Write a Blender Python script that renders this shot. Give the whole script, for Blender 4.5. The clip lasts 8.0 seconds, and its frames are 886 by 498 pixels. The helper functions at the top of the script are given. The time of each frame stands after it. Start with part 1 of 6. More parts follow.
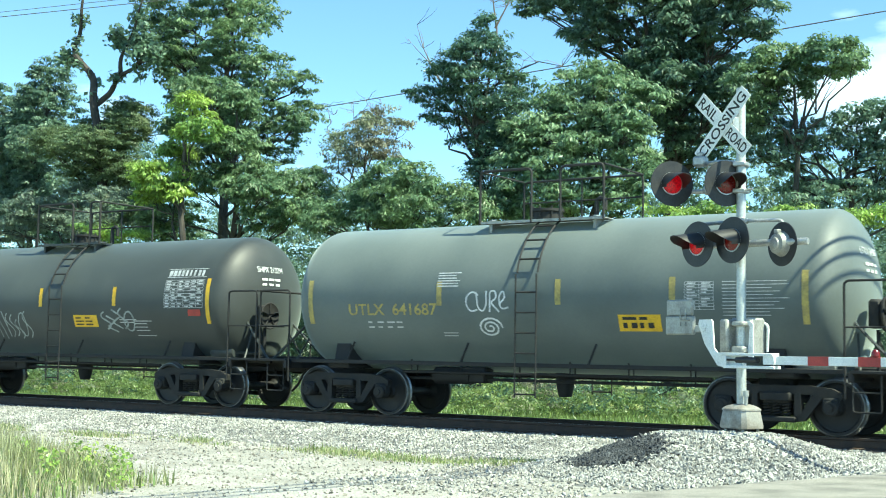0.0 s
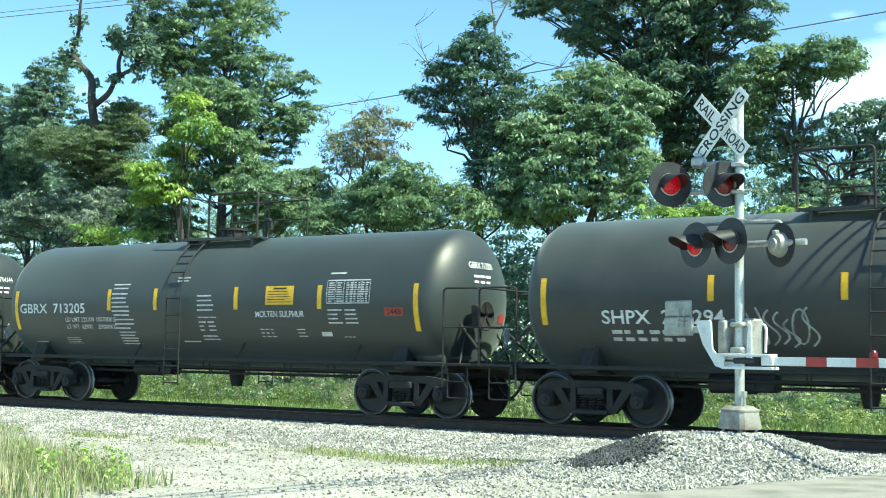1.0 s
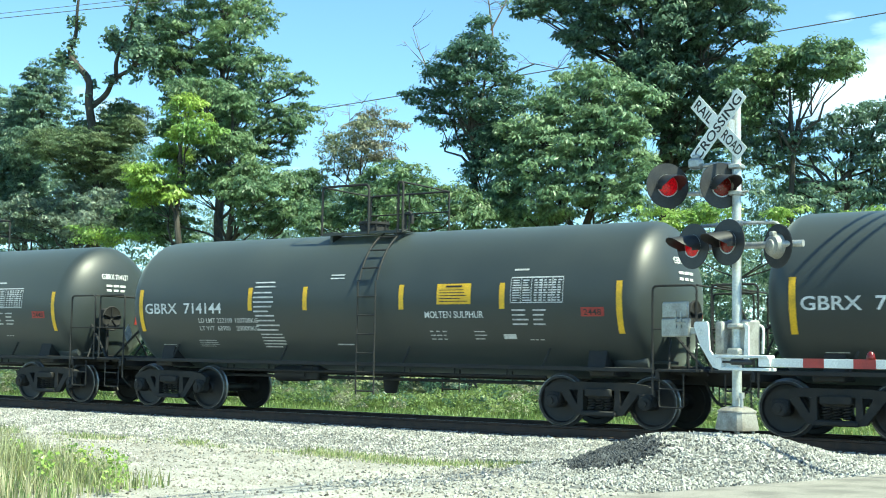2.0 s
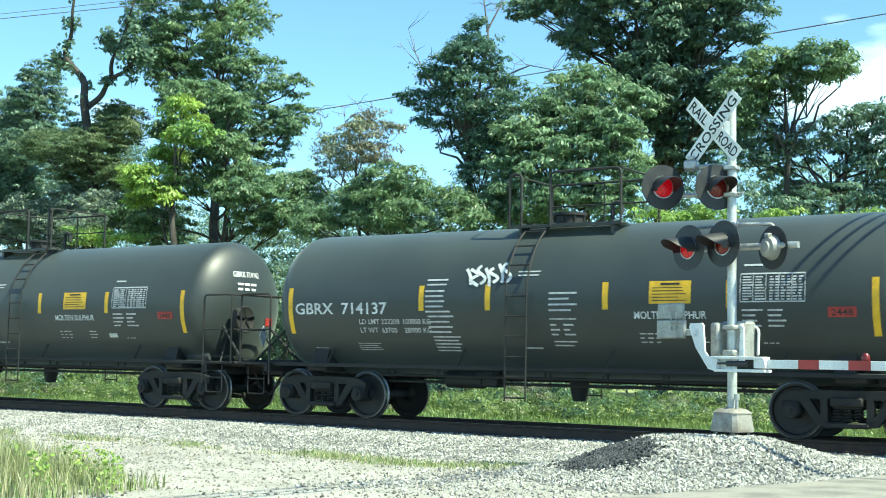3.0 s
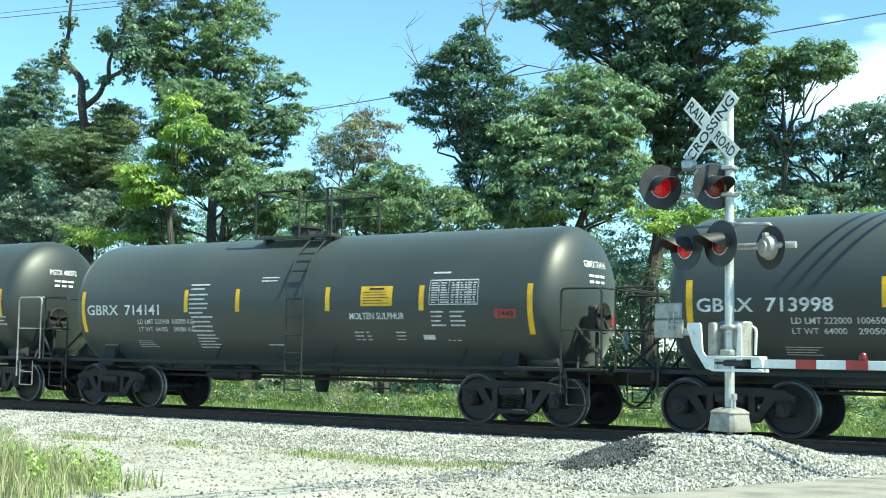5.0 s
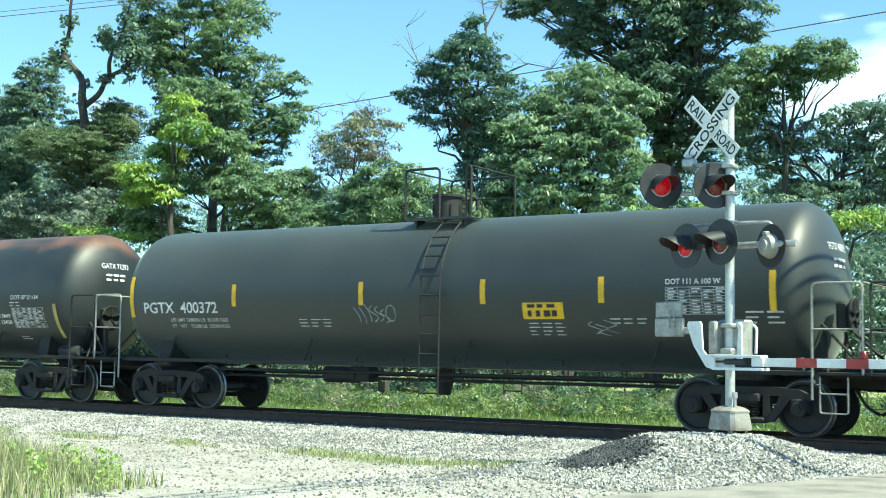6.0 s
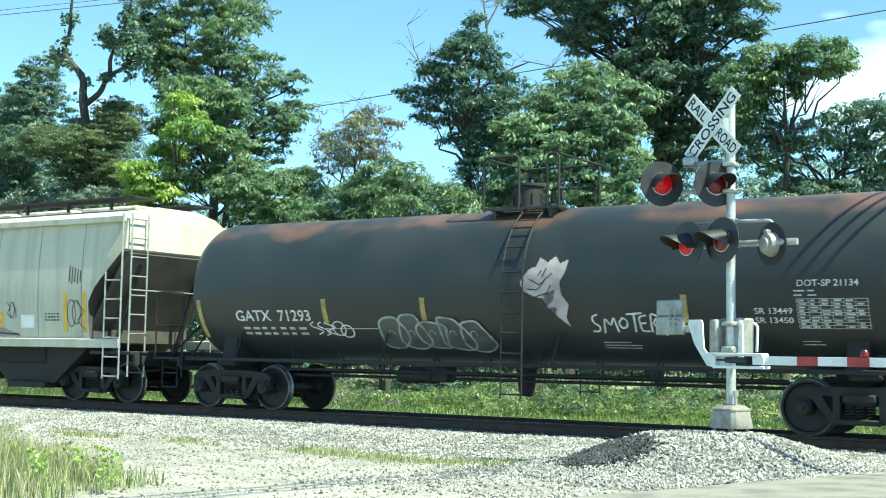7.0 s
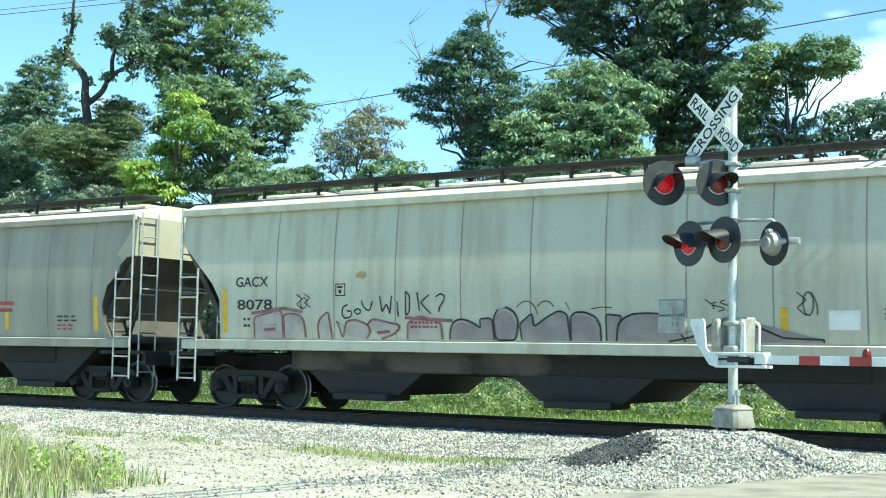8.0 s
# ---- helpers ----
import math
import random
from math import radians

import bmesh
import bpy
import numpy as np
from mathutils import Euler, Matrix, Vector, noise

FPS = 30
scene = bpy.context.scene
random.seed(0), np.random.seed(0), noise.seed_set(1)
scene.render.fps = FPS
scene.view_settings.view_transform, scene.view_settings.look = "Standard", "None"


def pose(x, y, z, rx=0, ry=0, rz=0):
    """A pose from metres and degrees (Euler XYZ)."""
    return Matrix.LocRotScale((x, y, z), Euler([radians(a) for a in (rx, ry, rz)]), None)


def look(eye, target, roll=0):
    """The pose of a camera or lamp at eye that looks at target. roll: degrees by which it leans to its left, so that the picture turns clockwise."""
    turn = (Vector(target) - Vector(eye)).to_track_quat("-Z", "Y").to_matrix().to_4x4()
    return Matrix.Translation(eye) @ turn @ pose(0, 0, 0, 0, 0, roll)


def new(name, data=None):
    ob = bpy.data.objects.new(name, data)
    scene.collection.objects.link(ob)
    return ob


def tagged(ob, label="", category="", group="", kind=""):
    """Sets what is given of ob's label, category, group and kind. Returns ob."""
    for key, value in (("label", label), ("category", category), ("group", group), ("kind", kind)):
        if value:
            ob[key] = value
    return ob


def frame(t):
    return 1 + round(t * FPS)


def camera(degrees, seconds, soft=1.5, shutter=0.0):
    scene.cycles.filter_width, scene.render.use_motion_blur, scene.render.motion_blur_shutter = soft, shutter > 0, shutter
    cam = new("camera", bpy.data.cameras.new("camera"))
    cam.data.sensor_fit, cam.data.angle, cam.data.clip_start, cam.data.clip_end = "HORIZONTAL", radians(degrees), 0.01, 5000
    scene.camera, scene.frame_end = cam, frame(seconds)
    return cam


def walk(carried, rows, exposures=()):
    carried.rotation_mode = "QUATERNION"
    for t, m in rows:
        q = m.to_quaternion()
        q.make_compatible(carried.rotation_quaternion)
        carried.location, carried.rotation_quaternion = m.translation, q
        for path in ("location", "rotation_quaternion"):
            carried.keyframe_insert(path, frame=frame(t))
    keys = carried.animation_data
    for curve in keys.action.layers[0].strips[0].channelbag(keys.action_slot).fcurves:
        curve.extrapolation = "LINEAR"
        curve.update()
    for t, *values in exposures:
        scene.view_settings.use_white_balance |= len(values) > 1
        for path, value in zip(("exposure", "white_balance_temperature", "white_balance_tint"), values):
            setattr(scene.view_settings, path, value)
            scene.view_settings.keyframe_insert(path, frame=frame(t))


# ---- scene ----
cam = camera(37.993, 8.0, soft=1.0, shutter=0.04)
EYE = (0.0, -21.327, 1.191)
YAW, PITCH, ROLL, FOCAL = 32.957, 4.863, 0.977, 2277.3
SWAY = [(0.0, 18.5, -6.5), (0.5, 17, -6.5), (1.0, 15.5, -5), (1.5, 14, -4), (3.0, 3, 0), (3.5, 0, 0), (4.0, -1.5, 0), (4.5, -1.5, 0),
        (6.0, -0.5, -3), (6.5, 0, -4.5), (7.0, 1, -6), (7.5, 1.8, -6), (8.0, 4.5, -7.3)]


def aim(dx, dy):
    yaw, pitch = radians(YAW) + math.atan(dx / FOCAL), radians(PITCH) + math.atan(dy / FOCAL)
    way = Vector((-math.sin(yaw) * math.cos(pitch), math.cos(yaw) * math.cos(pitch), math.sin(pitch)))
    return look(EYE, Vector(EYE) + 10 * way, ROLL)


walk(cam, [(t, aim(dx, dy)) for t, dx, dy in SWAY], exposures=[(0.0, 1.45, 6200, -13), (8.0, 1.45, 6200, -13)])

# ---- world and sun ----
SUN_FROM = Vector((0.60, -0.03, 0.80)).normalized()
world = bpy.data.worlds.new("sky")
scene.world = world
world.use_nodes = True
wn, wl = world.node_tree.nodes, world.node_tree.links
sky = wn.new("ShaderNodeTexSky")
sky.sky_type, sky.sun_disc, sky.altitude = "NISHITA", False, 2500
sky.sun_elevation = math.asin(SUN_FROM.z)
sky.sun_rotation = math.atan2(SUN_FROM.x, SUN_FROM.y)
sky.air_density, sky.dust_density, sky.ozone_density = 1.1, 0.0, 4.4
tc = wn.new("ShaderNodeTexCoord")
wm = wn.new("ShaderNodeMapping")
wm.inputs["Scale"].default_value = (2.2, 2.2, 6.0)
cloud = wn.new("ShaderNodeTexNoise")
cloud.inputs["Scale"].default_value, cloud.inputs["Detail"].default_value = 2.6, 7.0
ramp = wn.new("ShaderNodeValToRGB")
ramp.color_ramp.elements[0].position, ramp.color_ramp.elements[1].position = 0.64, 0.90
cmix = wn.new("ShaderNodeMixRGB")
cmix.inputs[2].default_value = (8.2, 8.6, 9.0, 1)
wl.new(tc.outputs["Generated"], wm.inputs["Vector"])
wl.new(wm.outputs["Vector"], cloud.inputs["Vector"])
total = cloud.outputs["Fac"]
# banks of cloud low over the wood: direction, width, how thick
for way, wide, thick in (((-0.20, 0.95, 0.215), 0.15, 0.27), ((-0.54, 0.828, 0.150), 0.05, 0.22), ((-0.625, 0.77, 0.129), 0.05, 0.22), ((-0.554, 0.787, 0.276), 0.03, 0.22)):
    gap = wn.new("ShaderNodeVectorMath")
    gap.operation = "DISTANCE"
    gap.inputs[1].default_value = Vector(way).normalized()
    wl.new(tc.outputs["Generated"], gap.inputs[0])
    near = wn.new("ShaderNodeMapRange")
    near.inputs[1].default_value, near.inputs[2].default_value = 0.0, wide
    near.inputs[3].default_value, near.inputs[4].default_value = thick, 0.0
    wl.new(gap.outputs["Value"], near.inputs[0])
    more = wn.new("ShaderNodeMath")
    wl.new(total, more.inputs[0])
    wl.new(near.outputs[0], more.inputs[1])
    total = more.outputs[0]
wl.new(total, ramp.inputs["Fac"])
wl.new(ramp.outputs["Color"], cmix.inputs[0])
wl.new(sky.outputs["Color"], cmix.inputs[1])
wl.new(cmix.outputs["Color"], wn["Background"].inputs["Color"])
wn["Background"].inputs["Strength"].default_value = 0.107
sun = new("sun", bpy.data.lights.new("sun", "SUN"))
sun.data.energy, sun.data.angle, sun.data.color = 4.2, radians(0.53), (1.0, 0.91, 0.73)
sun.matrix_world = look(SUN_FROM * 100, (0, 0, 0))


# ---- materials ----
def mat(name, base, other=None, rough=0.6, metal=0.0, scale=3.0, fine=60.0, bump=0.15, mixat=(0.4, 0.65), stretch=(1, 1, 1), emit=None, island=0.0, rnd=0.0, spec=0.5, trans=0.0, grain=0.2, coat=0.0, dust_sheen=0.0):
    """Two colours mixed by a broad noise, fine grain in value, roughness and relief."""
    m = bpy.data.materials.new(name)
    m.use_nodes = True
    n, l = m.node_tree.nodes, m.node_tree.links
    b = n["Principled BSDF"]
    other = other or tuple(c * 0.7 for c in base)
    co = n.new("ShaderNodeTexCoord")
    mp = n.new("ShaderNodeMapping")
    mp.inputs["Scale"].default_value = stretch
    l.new(co.outputs["Object"], mp.inputs["Vector"])
    big = n.new("ShaderNodeTexNoise")
    big.inputs["Scale"].default_value, big.inputs["Detail"].default_value = scale, 6
    l.new(mp.outputs["Vector"], big.inputs["Vector"])
    rp = n.new("ShaderNodeValToRGB")
    rp.color_ramp.elements[0].position, rp.color_ramp.elements[1].position = mixat
    rp.color_ramp.elements[0].color, rp.color_ramp.elements[1].color = (*base, 1), (*other, 1)
    l.new(big.outputs["Fac"], rp.inputs["Fac"])
    small = n.new("ShaderNodeTexNoise")
    small.inputs["Scale"].default_value, small.inputs["Detail"].default_value = fine, 3
    l.new(co.outputs["Object"], small.inputs["Vector"])
    hsv = n.new("ShaderNodeHueSaturation")
    l.new(rp.outputs["Color"], hsv.inputs["Color"])
    val = n.new("ShaderNodeMapRange")
    val.inputs[1].default_value, val.inputs[2].default_value = 0.25, 0.75
    val.inputs[3].default_value, val.inputs[4].default_value = 1 - grain, 1 + grain
    l.new(small.outputs["Fac"], val.inputs[0])
    out = val.outputs[0]
    for amount, node, socket in ((island, "ShaderNodeNewGeometry", "Random Per Island"), (rnd, "ShaderNodeObjectInfo", "Random")):
        if amount:
            src = n.new(node)
            mr = n.new("ShaderNodeMapRange")
            mr.inputs[3].default_value, mr.inputs[4].default_value = 1 - amount, 1 + amount
            l.new(src.outputs[socket], mr.inputs[0])
            mu = n.new("ShaderNodeMath")
            mu.operation = "MULTIPLY"
            l.new(out, mu.inputs[0])
            l.new(mr.outputs[0], mu.inputs[1])
            out = mu.outputs[0]
    l.new(out, hsv.inputs["Value"])
    l.new(hsv.outputs["Color"], b.inputs["Base Color"])
    b.inputs["Metallic"].default_value = metal
    b.inputs["Coat Weight"].default_value, b.inputs["Coat Roughness"].default_value = coat, 0.42
    b.inputs["Specular IOR Level"].default_value = spec
    # dusty sheen, pale at grazing angles, tuned to put more light on tank tops
    b.inputs["Sheen Weight"].default_value, b.inputs["Sheen Roughness"].default_value = dust_sheen, 0.45
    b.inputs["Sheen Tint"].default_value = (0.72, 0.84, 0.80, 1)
    rr = n.new("ShaderNodeMapRange")
    rr.inputs[3].default_value, rr.inputs[4].default_value = max(rough - 0.12, 0.02), min(rough + 0.12, 1)
    l.new(big.outputs["Fac"], rr.inputs[0])
    l.new(rr.outputs[0], b.inputs["Roughness"])
    if bump:
        bp = n.new("ShaderNodeBump")
        bp.inputs["Strength"].default_value, bp.inputs["Distance"].default_value = bump, 0.01
        l.new(small.outputs["Fac"], bp.inputs["Height"])
        l.new(bp.outputs["Normal"], b.inputs["Normal"])
    if emit:
        b.inputs["Emission Color"].default_value, b.inputs["Emission Strength"].default_value = (*emit[0], 1), emit[1]
    if trans:
        t = n.new("ShaderNodeBsdfTranslucent")
        l.new(hsv.outputs["Color"], t.inputs["Color"])
        mx = n.new("ShaderNodeMixShader")
        mx.inputs[0].default_value = trans
        l.new(b.outputs[0], mx.inputs[1])
        l.new(t.outputs[0], mx.inputs[2])
        l.new(mx.outputs[0], n["Material Output"].inputs["Surface"])
    return m


M_BLACK = mat("black_tank_paint", (0.014, 0.020, 0.021), (0.022, 0.029, 0.029), coat=0.25, dust_sheen=0.26, rough=0.52, scale=0.8, fine=25, bump=0.04, mixat=(0.3, 0.7), rnd=0.12, grain=0.05)
M_GREY = mat("faded_grey_paint", (0.075, 0.093, 0.092), (0.125, 0.145, 0.138), coat=0.1, dust_sheen=0.55, rough=0.6, scale=0.7, fine=20, bump=0.06, mixat=(0.3, 0.7), grain=0.05)
M_DUST = mat("dusty_black_paint", (0.018, 0.022, 0.023), (0.034, 0.039, 0.038), coat=0.15, dust_sheen=0.36, rough=0.58, scale=0.8, fine=20, bump=0.06, grain=0.05)
M_RUST = mat("rust_bleeding_black_paint", (0.010, 0.015, 0.017), (0.018, 0.023, 0.025), coat=0.20, dust_sheen=0.08, rough=0.52, scale=0.8, fine=20, bump=0.06, grain=0.05)
n_, l_ = M_RUST.node_tree.nodes, M_RUST.node_tree.links
co_, sep_ = n_.new("ShaderNodeTexCoord"), n_.new("ShaderNodeSeparateXYZ")
l_.new(co_.outputs["Object"], sep_.inputs[0])
rise_, blot_, add_ = n_.new("ShaderNodeMapRange"), n_.new("ShaderNodeTexNoise"), n_.new("ShaderNodeMath")
rise_.inputs[1].default_value, rise_.inputs[2].default_value, rise_.inputs[3].default_value, rise_.inputs[4].default_value = 2.7, 3.7, -0.35, 0.22
l_.new(sep_.outputs["Z"], rise_.inputs[0])
blot_.inputs["Scale"].default_value, blot_.inputs["Detail"].default_value = 0.9, 7
l_.new(co_.outputs["Object"], blot_.inputs["Vector"])
l_.new(rise_.outputs[0], add_.inputs[0])
l_.new(blot_.outputs["Fac"], add_.inputs[1])
edge_, tint_ = n_.new("ShaderNodeValToRGB"), n_.new("ShaderNodeMixRGB")
edge_.color_ramp.elements[0].position, edge_.color_ramp.elements[1].position = 0.66, 0.88
tint_.inputs[2].default_value = (0.12, 0.060, 0.040, 1)
l_.new(add_.outputs[0], edge_.inputs["Fac"])
l_.new(edge_.outputs["Color"], tint_.inputs[0])
hue_ = [q for q in n_ if q.type == "HUE_SAT"][0]
l_.new(hue_.outputs["Color"], tint_.inputs[1])
l_.new(tint_.outputs["Color"], n_["Principled BSDF"].inputs["Base Color"])
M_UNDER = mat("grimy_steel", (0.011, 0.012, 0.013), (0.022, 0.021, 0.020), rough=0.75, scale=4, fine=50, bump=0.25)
M_TRUCK = mat("brake_dust_iron", (0.012, 0.013, 0.013), (0.027, 0.025, 0.023), rough=0.8, scale=5, fine=60, bump=0.3)
M_WHEEL = mat("wheel_steel", (0.012, 0.012, 0.012), (0.022, 0.021, 0.020), rough=0.6, scale=6, fine=50, bump=0.15)
M_RIM = mat("polished_wheel_rim", (0.26, 0.26, 0.26), (0.18, 0.18, 0.18), rough=0.42, metal=0.9, scale=8, bump=0.05)
M_YEL = mat("yellow_reflective_tape", (0.72, 0.44, 0.02), (0.58, 0.35, 0.02), rough=0.45, scale=5, fine=40, bump=0.03)
M_WHITE = mat("white_stencil_paint", (0.72, 0.74, 0.74), (0.5, 0.52, 0.52), rough=0.6, scale=6, fine=30, bump=0.02)
M_DIM = mat("worn_white_stencil", (0.56, 0.57, 0.57), (0.36, 0.37, 0.37), rough=0.6, scale=9, fine=30, bump=0.02)
M_GOLD = mat("faded_yellow_stencil", (0.42, 0.34, 0.10), (0.26, 0.22, 0.09), rough=0.6, scale=7, fine=30, bump=0.02)
M_RED = mat("red_panel", (0.36, 0.035, 0.03), (0.27, 0.03, 0.028), rough=0.5, scale=5, bump=0.02)
M_INK = mat("black_ink", (0.02, 0.02, 0.02), rough=0.6, scale=6, bump=0.02)
M_TAG = mat("silver_spray_paint", (0.34, 0.38, 0.38), (0.16, 0.18, 0.18), rough=0.5, scale=5, bump=0.02)
M_BUBBLE = mat("dull_teal_spray_paint", (0.085, 0.10, 0.10), (0.05, 0.06, 0.06), rough=0.5, scale=3, bump=0.02)
M_BLUSH = mat("washed_out_pink_spray_paint", (0.42, 0.40, 0.37), (0.34, 0.29, 0.28), rough=0.6, scale=2.5, bump=0.02)
M_MAROON = mat("maroon_spray_paint", (0.20, 0.07, 0.08), (0.28, 0.15, 0.15), rough=0.6, scale=4, bump=0.02)
M_PINK = mat("pale_pink_spray_paint", (0.50, 0.44, 0.44), (0.36, 0.31, 0.31), rough=0.55, scale=4, bump=0.02)
M_PURPLE = mat("faded_purple_spray_paint", (0.235, 0.195, 0.205), (0.30, 0.27, 0.26), rough=0.6, scale=2.5, bump=0.02)
M_HOP = mat("weathered_light_grey_paint", (0.50, 0.495, 0.405), (0.36, 0.34, 0.26), rough=0.6, scale=2.0, fine=18, bump=0.06, stretch=(1.6, 1, 0.22), mixat=(0.46, 0.78), grain=0.05)
M_HOPTAN = mat("weathered_tan_grey_paint", (0.34, 0.33, 0.27), (0.26, 0.25, 0.21), rough=0.62, scale=1.0, fine=18, bump=0.06, stretch=(1.6, 1, 0.25), grain=0.05)
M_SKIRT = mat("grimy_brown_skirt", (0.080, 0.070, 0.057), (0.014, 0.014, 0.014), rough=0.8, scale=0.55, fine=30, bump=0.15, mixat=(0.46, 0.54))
M_MAST = mat("pale_aluminium_mast", (0.50, 0.525, 0.51), (0.40, 0.42, 0.41), rough=0.42, metal=0.35, scale=5, fine=40, bump=0.04)
# brown-grey slope sheets with the shade under the overhang put into their colour
M_SLOPE = mat("shade_dark_slope_sheet", (0.075, 0.068, 0.058), (0.040, 0.037, 0.033), rough=0.8, scale=1.2, fine=30, bump=0.12)
M_STAIN = mat("rust_stain", (0.38, 0.26, 0.13), (0.45, 0.40, 0.28), rough=0.8, scale=6, bump=0.02)
M_SEAM = mat("grimy_seam", (0.16, 0.15, 0.13), (0.24, 0.23, 0.2), rough=0.8, scale=3, bump=0.1)
M_HOPROOF = mat("dirty_white_roof_paint", (0.62, 0.60, 0.54), (0.40, 0.34, 0.28), rough=0.6, scale=1.5, fine=18, bump=0.1, stretch=(1, 2, 1))
M_GALV = mat("galvanised_steel", (0.44, 0.45, 0.44), (0.33, 0.34, 0.33), rough=0.42, metal=0.55, scale=8, fine=40, bump=0.06)
M_CAST = mat("cast_aluminium", (0.36, 0.365, 0.34), (0.26, 0.26, 0.24), rough=0.5, metal=0.3, scale=6, fine=40, bump=0.08)
M_SIGN = mat("white_sign_sheet", (0.78, 0.80, 0.78), (0.66, 0.68, 0.66), rough=0.45, scale=4, bump=0.02)
M_LAMP = mat("black_lamp_paint", (0.016, 0.017, 0.019), (0.028, 0.029, 0.031), rough=0.5, scale=5, fine=40, bump=0.05)
M_LIT = mat("lit_red_lens", (0.32, 0.004, 0.012), (0.05, 0.001, 0.002), rough=0.3, scale=45, mixat=(0.45, 0.55), bump=0.5, emit=((1.0, 0.0, 0.02), 0.09))
M_UNLIT = mat("unlit_red_lens", (0.16, 0.012, 0.012), (0.10, 0.01, 0.01), rough=0.25, scale=30, bump=0.3)
M_RAIL = mat("rusty_rail_steel", (0.055, 0.038, 0.028), (0.085, 0.055, 0.038), rough=0.8, scale=6, fine=50, bump=0.2)
M_RAILTOP = mat("polished_rail_head", (0.40, 0.40, 0.40), (0.3, 0.29, 0.28), rough=0.3, metal=0.9, scale=6, bump=0.03)
M_TIE = mat("creosoted_timber", (0.045, 0.036, 0.030), (0.09, 0.075, 0.06), rough=0.9, scale=6, fine=40, bump=0.4, rnd=0.3)
M_BALLAST = mat("crushed_limestone", (0.36, 0.355, 0.325), (0.24, 0.238, 0.222), rough=0.85, scale=2, fine=60, bump=0.3, island=0.45)
M_GRAVEL = mat("scattered_gravel", (0.34, 0.32, 0.28), (0.20, 0.185, 0.16), rough=0.9, scale=3, fine=60, bump=0.2, island=0.55)
M_BED = mat("ballast_bed", (0.20, 0.20, 0.19), (0.12, 0.12, 0.115), rough=0.95, scale=14, fine=55, bump=1.0)
# stone darkened to stand in for the signal's shadow on the mound
M_SHADOWSTONE = mat("shadow_tone_stone", (0.065, 0.07, 0.075), (0.04, 0.043, 0.047), rough=0.85, scale=4, fine=60, bump=0.3, island=0.5)
M_ROAD = mat("worn_pale_asphalt", (0.27, 0.255, 0.225), (0.17, 0.163, 0.145), rough=0.9, scale=2.2, fine=70, bump=0.5, grain=0.4)
M_BASE = mat("weathered_cast_base", (0.36, 0.35, 0.32), (0.24, 0.22, 0.19), rough=0.55, metal=0.35, scale=6, fine=40, bump=0.15)
M_CONCRETE = mat("concrete", (0.46, 0.45, 0.42), (0.34, 0.33, 0.31), rough=0.85, scale=5, fine=60, bump=0.2)
M_BARK = mat("bark", (0.045, 0.040, 0.035), (0.080, 0.071, 0.062), rough=0.95, scale=5, fine=30, bump=0.6, stretch=(1, 1, 0.3))
M_TWIG = mat("grey_dead_twig", (0.20, 0.18, 0.16), (0.13, 0.115, 0.10), rough=0.9, scale=5, bump=0.2)
M_WIRE = mat("cable", (0.12, 0.12, 0.12), rough=0.6, scale=4, bump=0.0)


def leafmat(name, a, b, trans=0.45):
    a, b = (tuple(k * c for k, c in zip((1.82, 1.95, 2.25), q)) for q in (a, b))
    return mat(name, a, b, rough=0.36, scale=0.7, fine=3.0, bump=0.0, mixat=(0.4, 0.62), island=0.4, trans=trans)


L_DARK = leafmat("dark_green_leaf", (0.076, 0.113, 0.072), (0.102, 0.142, 0.084))
L_MID = leafmat("green_leaf", (0.078, 0.118, 0.056), (0.112, 0.152, 0.066))
L_OAK = leafmat("fresh_green_leaf", (0.102, 0.148, 0.074), (0.138, 0.184, 0.092))
L_DEEP = leafmat("deep_shade_green_leaf", (0.068, 0.101, 0.062), (0.090, 0.130, 0.074))
L_DUSTY = leafmat("greyish_green_leaf", (0.105, 0.130, 0.085), (0.135, 0.155, 0.105))
L_VERGE = leafmat("sunlit_verge_leaf", (0.086, 0.122, 0.040), (0.125, 0.155, 0.050))
L_BRIGHT = leafmat("yellow_green_leaf", (0.125, 0.185, 0.050), (0.200, 0.250, 0.050))
L_OLIVE = leafmat("olive_needle", (0.074, 0.102, 0.046), (0.096, 0.118, 0.052))
L_BROWN = leafmat("dry_brownish_leaf", (0.165, 0.150, 0.098), (0.120, 0.140, 0.075))
L_BLUE = leafmat("blue_green_leaf", (0.052, 0.088, 0.056), (0.070, 0.110, 0.062))
L_GRASS = leafmat("grass_blade", (0.10, 0.135, 0.045), (0.16, 0.175, 0.065))
L_STRAW = leafmat("dry_grass_blade", (0.28, 0.25, 0.14), (0.21, 0.21, 0.095))
M_GROUND = mat("meadow_ground", (0.21, 0.25, 0.08), (0.27, 0.28, 0.11), rough=0.95, scale=0.6, fine=25, bump=0.5)
M_LOT = mat("gravel_lot", (0.355, 0.345, 0.31), (0.24, 0.23, 0.205), rough=0.95, scale=0.9, fine=38, bump=1.0, grain=0.5)


# ---- mesh helpers ----
def thing(name, m=None, label="", category="", group="", kind=""):
    ob = new(name)
    ob.empty_display_size = 0.3
    if m is not None:
        ob.matrix_basis = m
    return tagged(ob, label, category, group, kind)


def mesh_of(bm, material, smooth=True, name="mesh"):
    me = bpy.data.meshes.new(name)
    bmesh.ops.recalc_face_normals(bm, faces=bm.faces)
    bm.to_mesh(me)
    bm.free()
    for one in material if isinstance(material, (list, tuple)) else (material,):
        me.materials.append(one)
    if smooth:
        me.shade_smooth()
        me.set_sharp_from_angle(angle=radians(38))
    return me


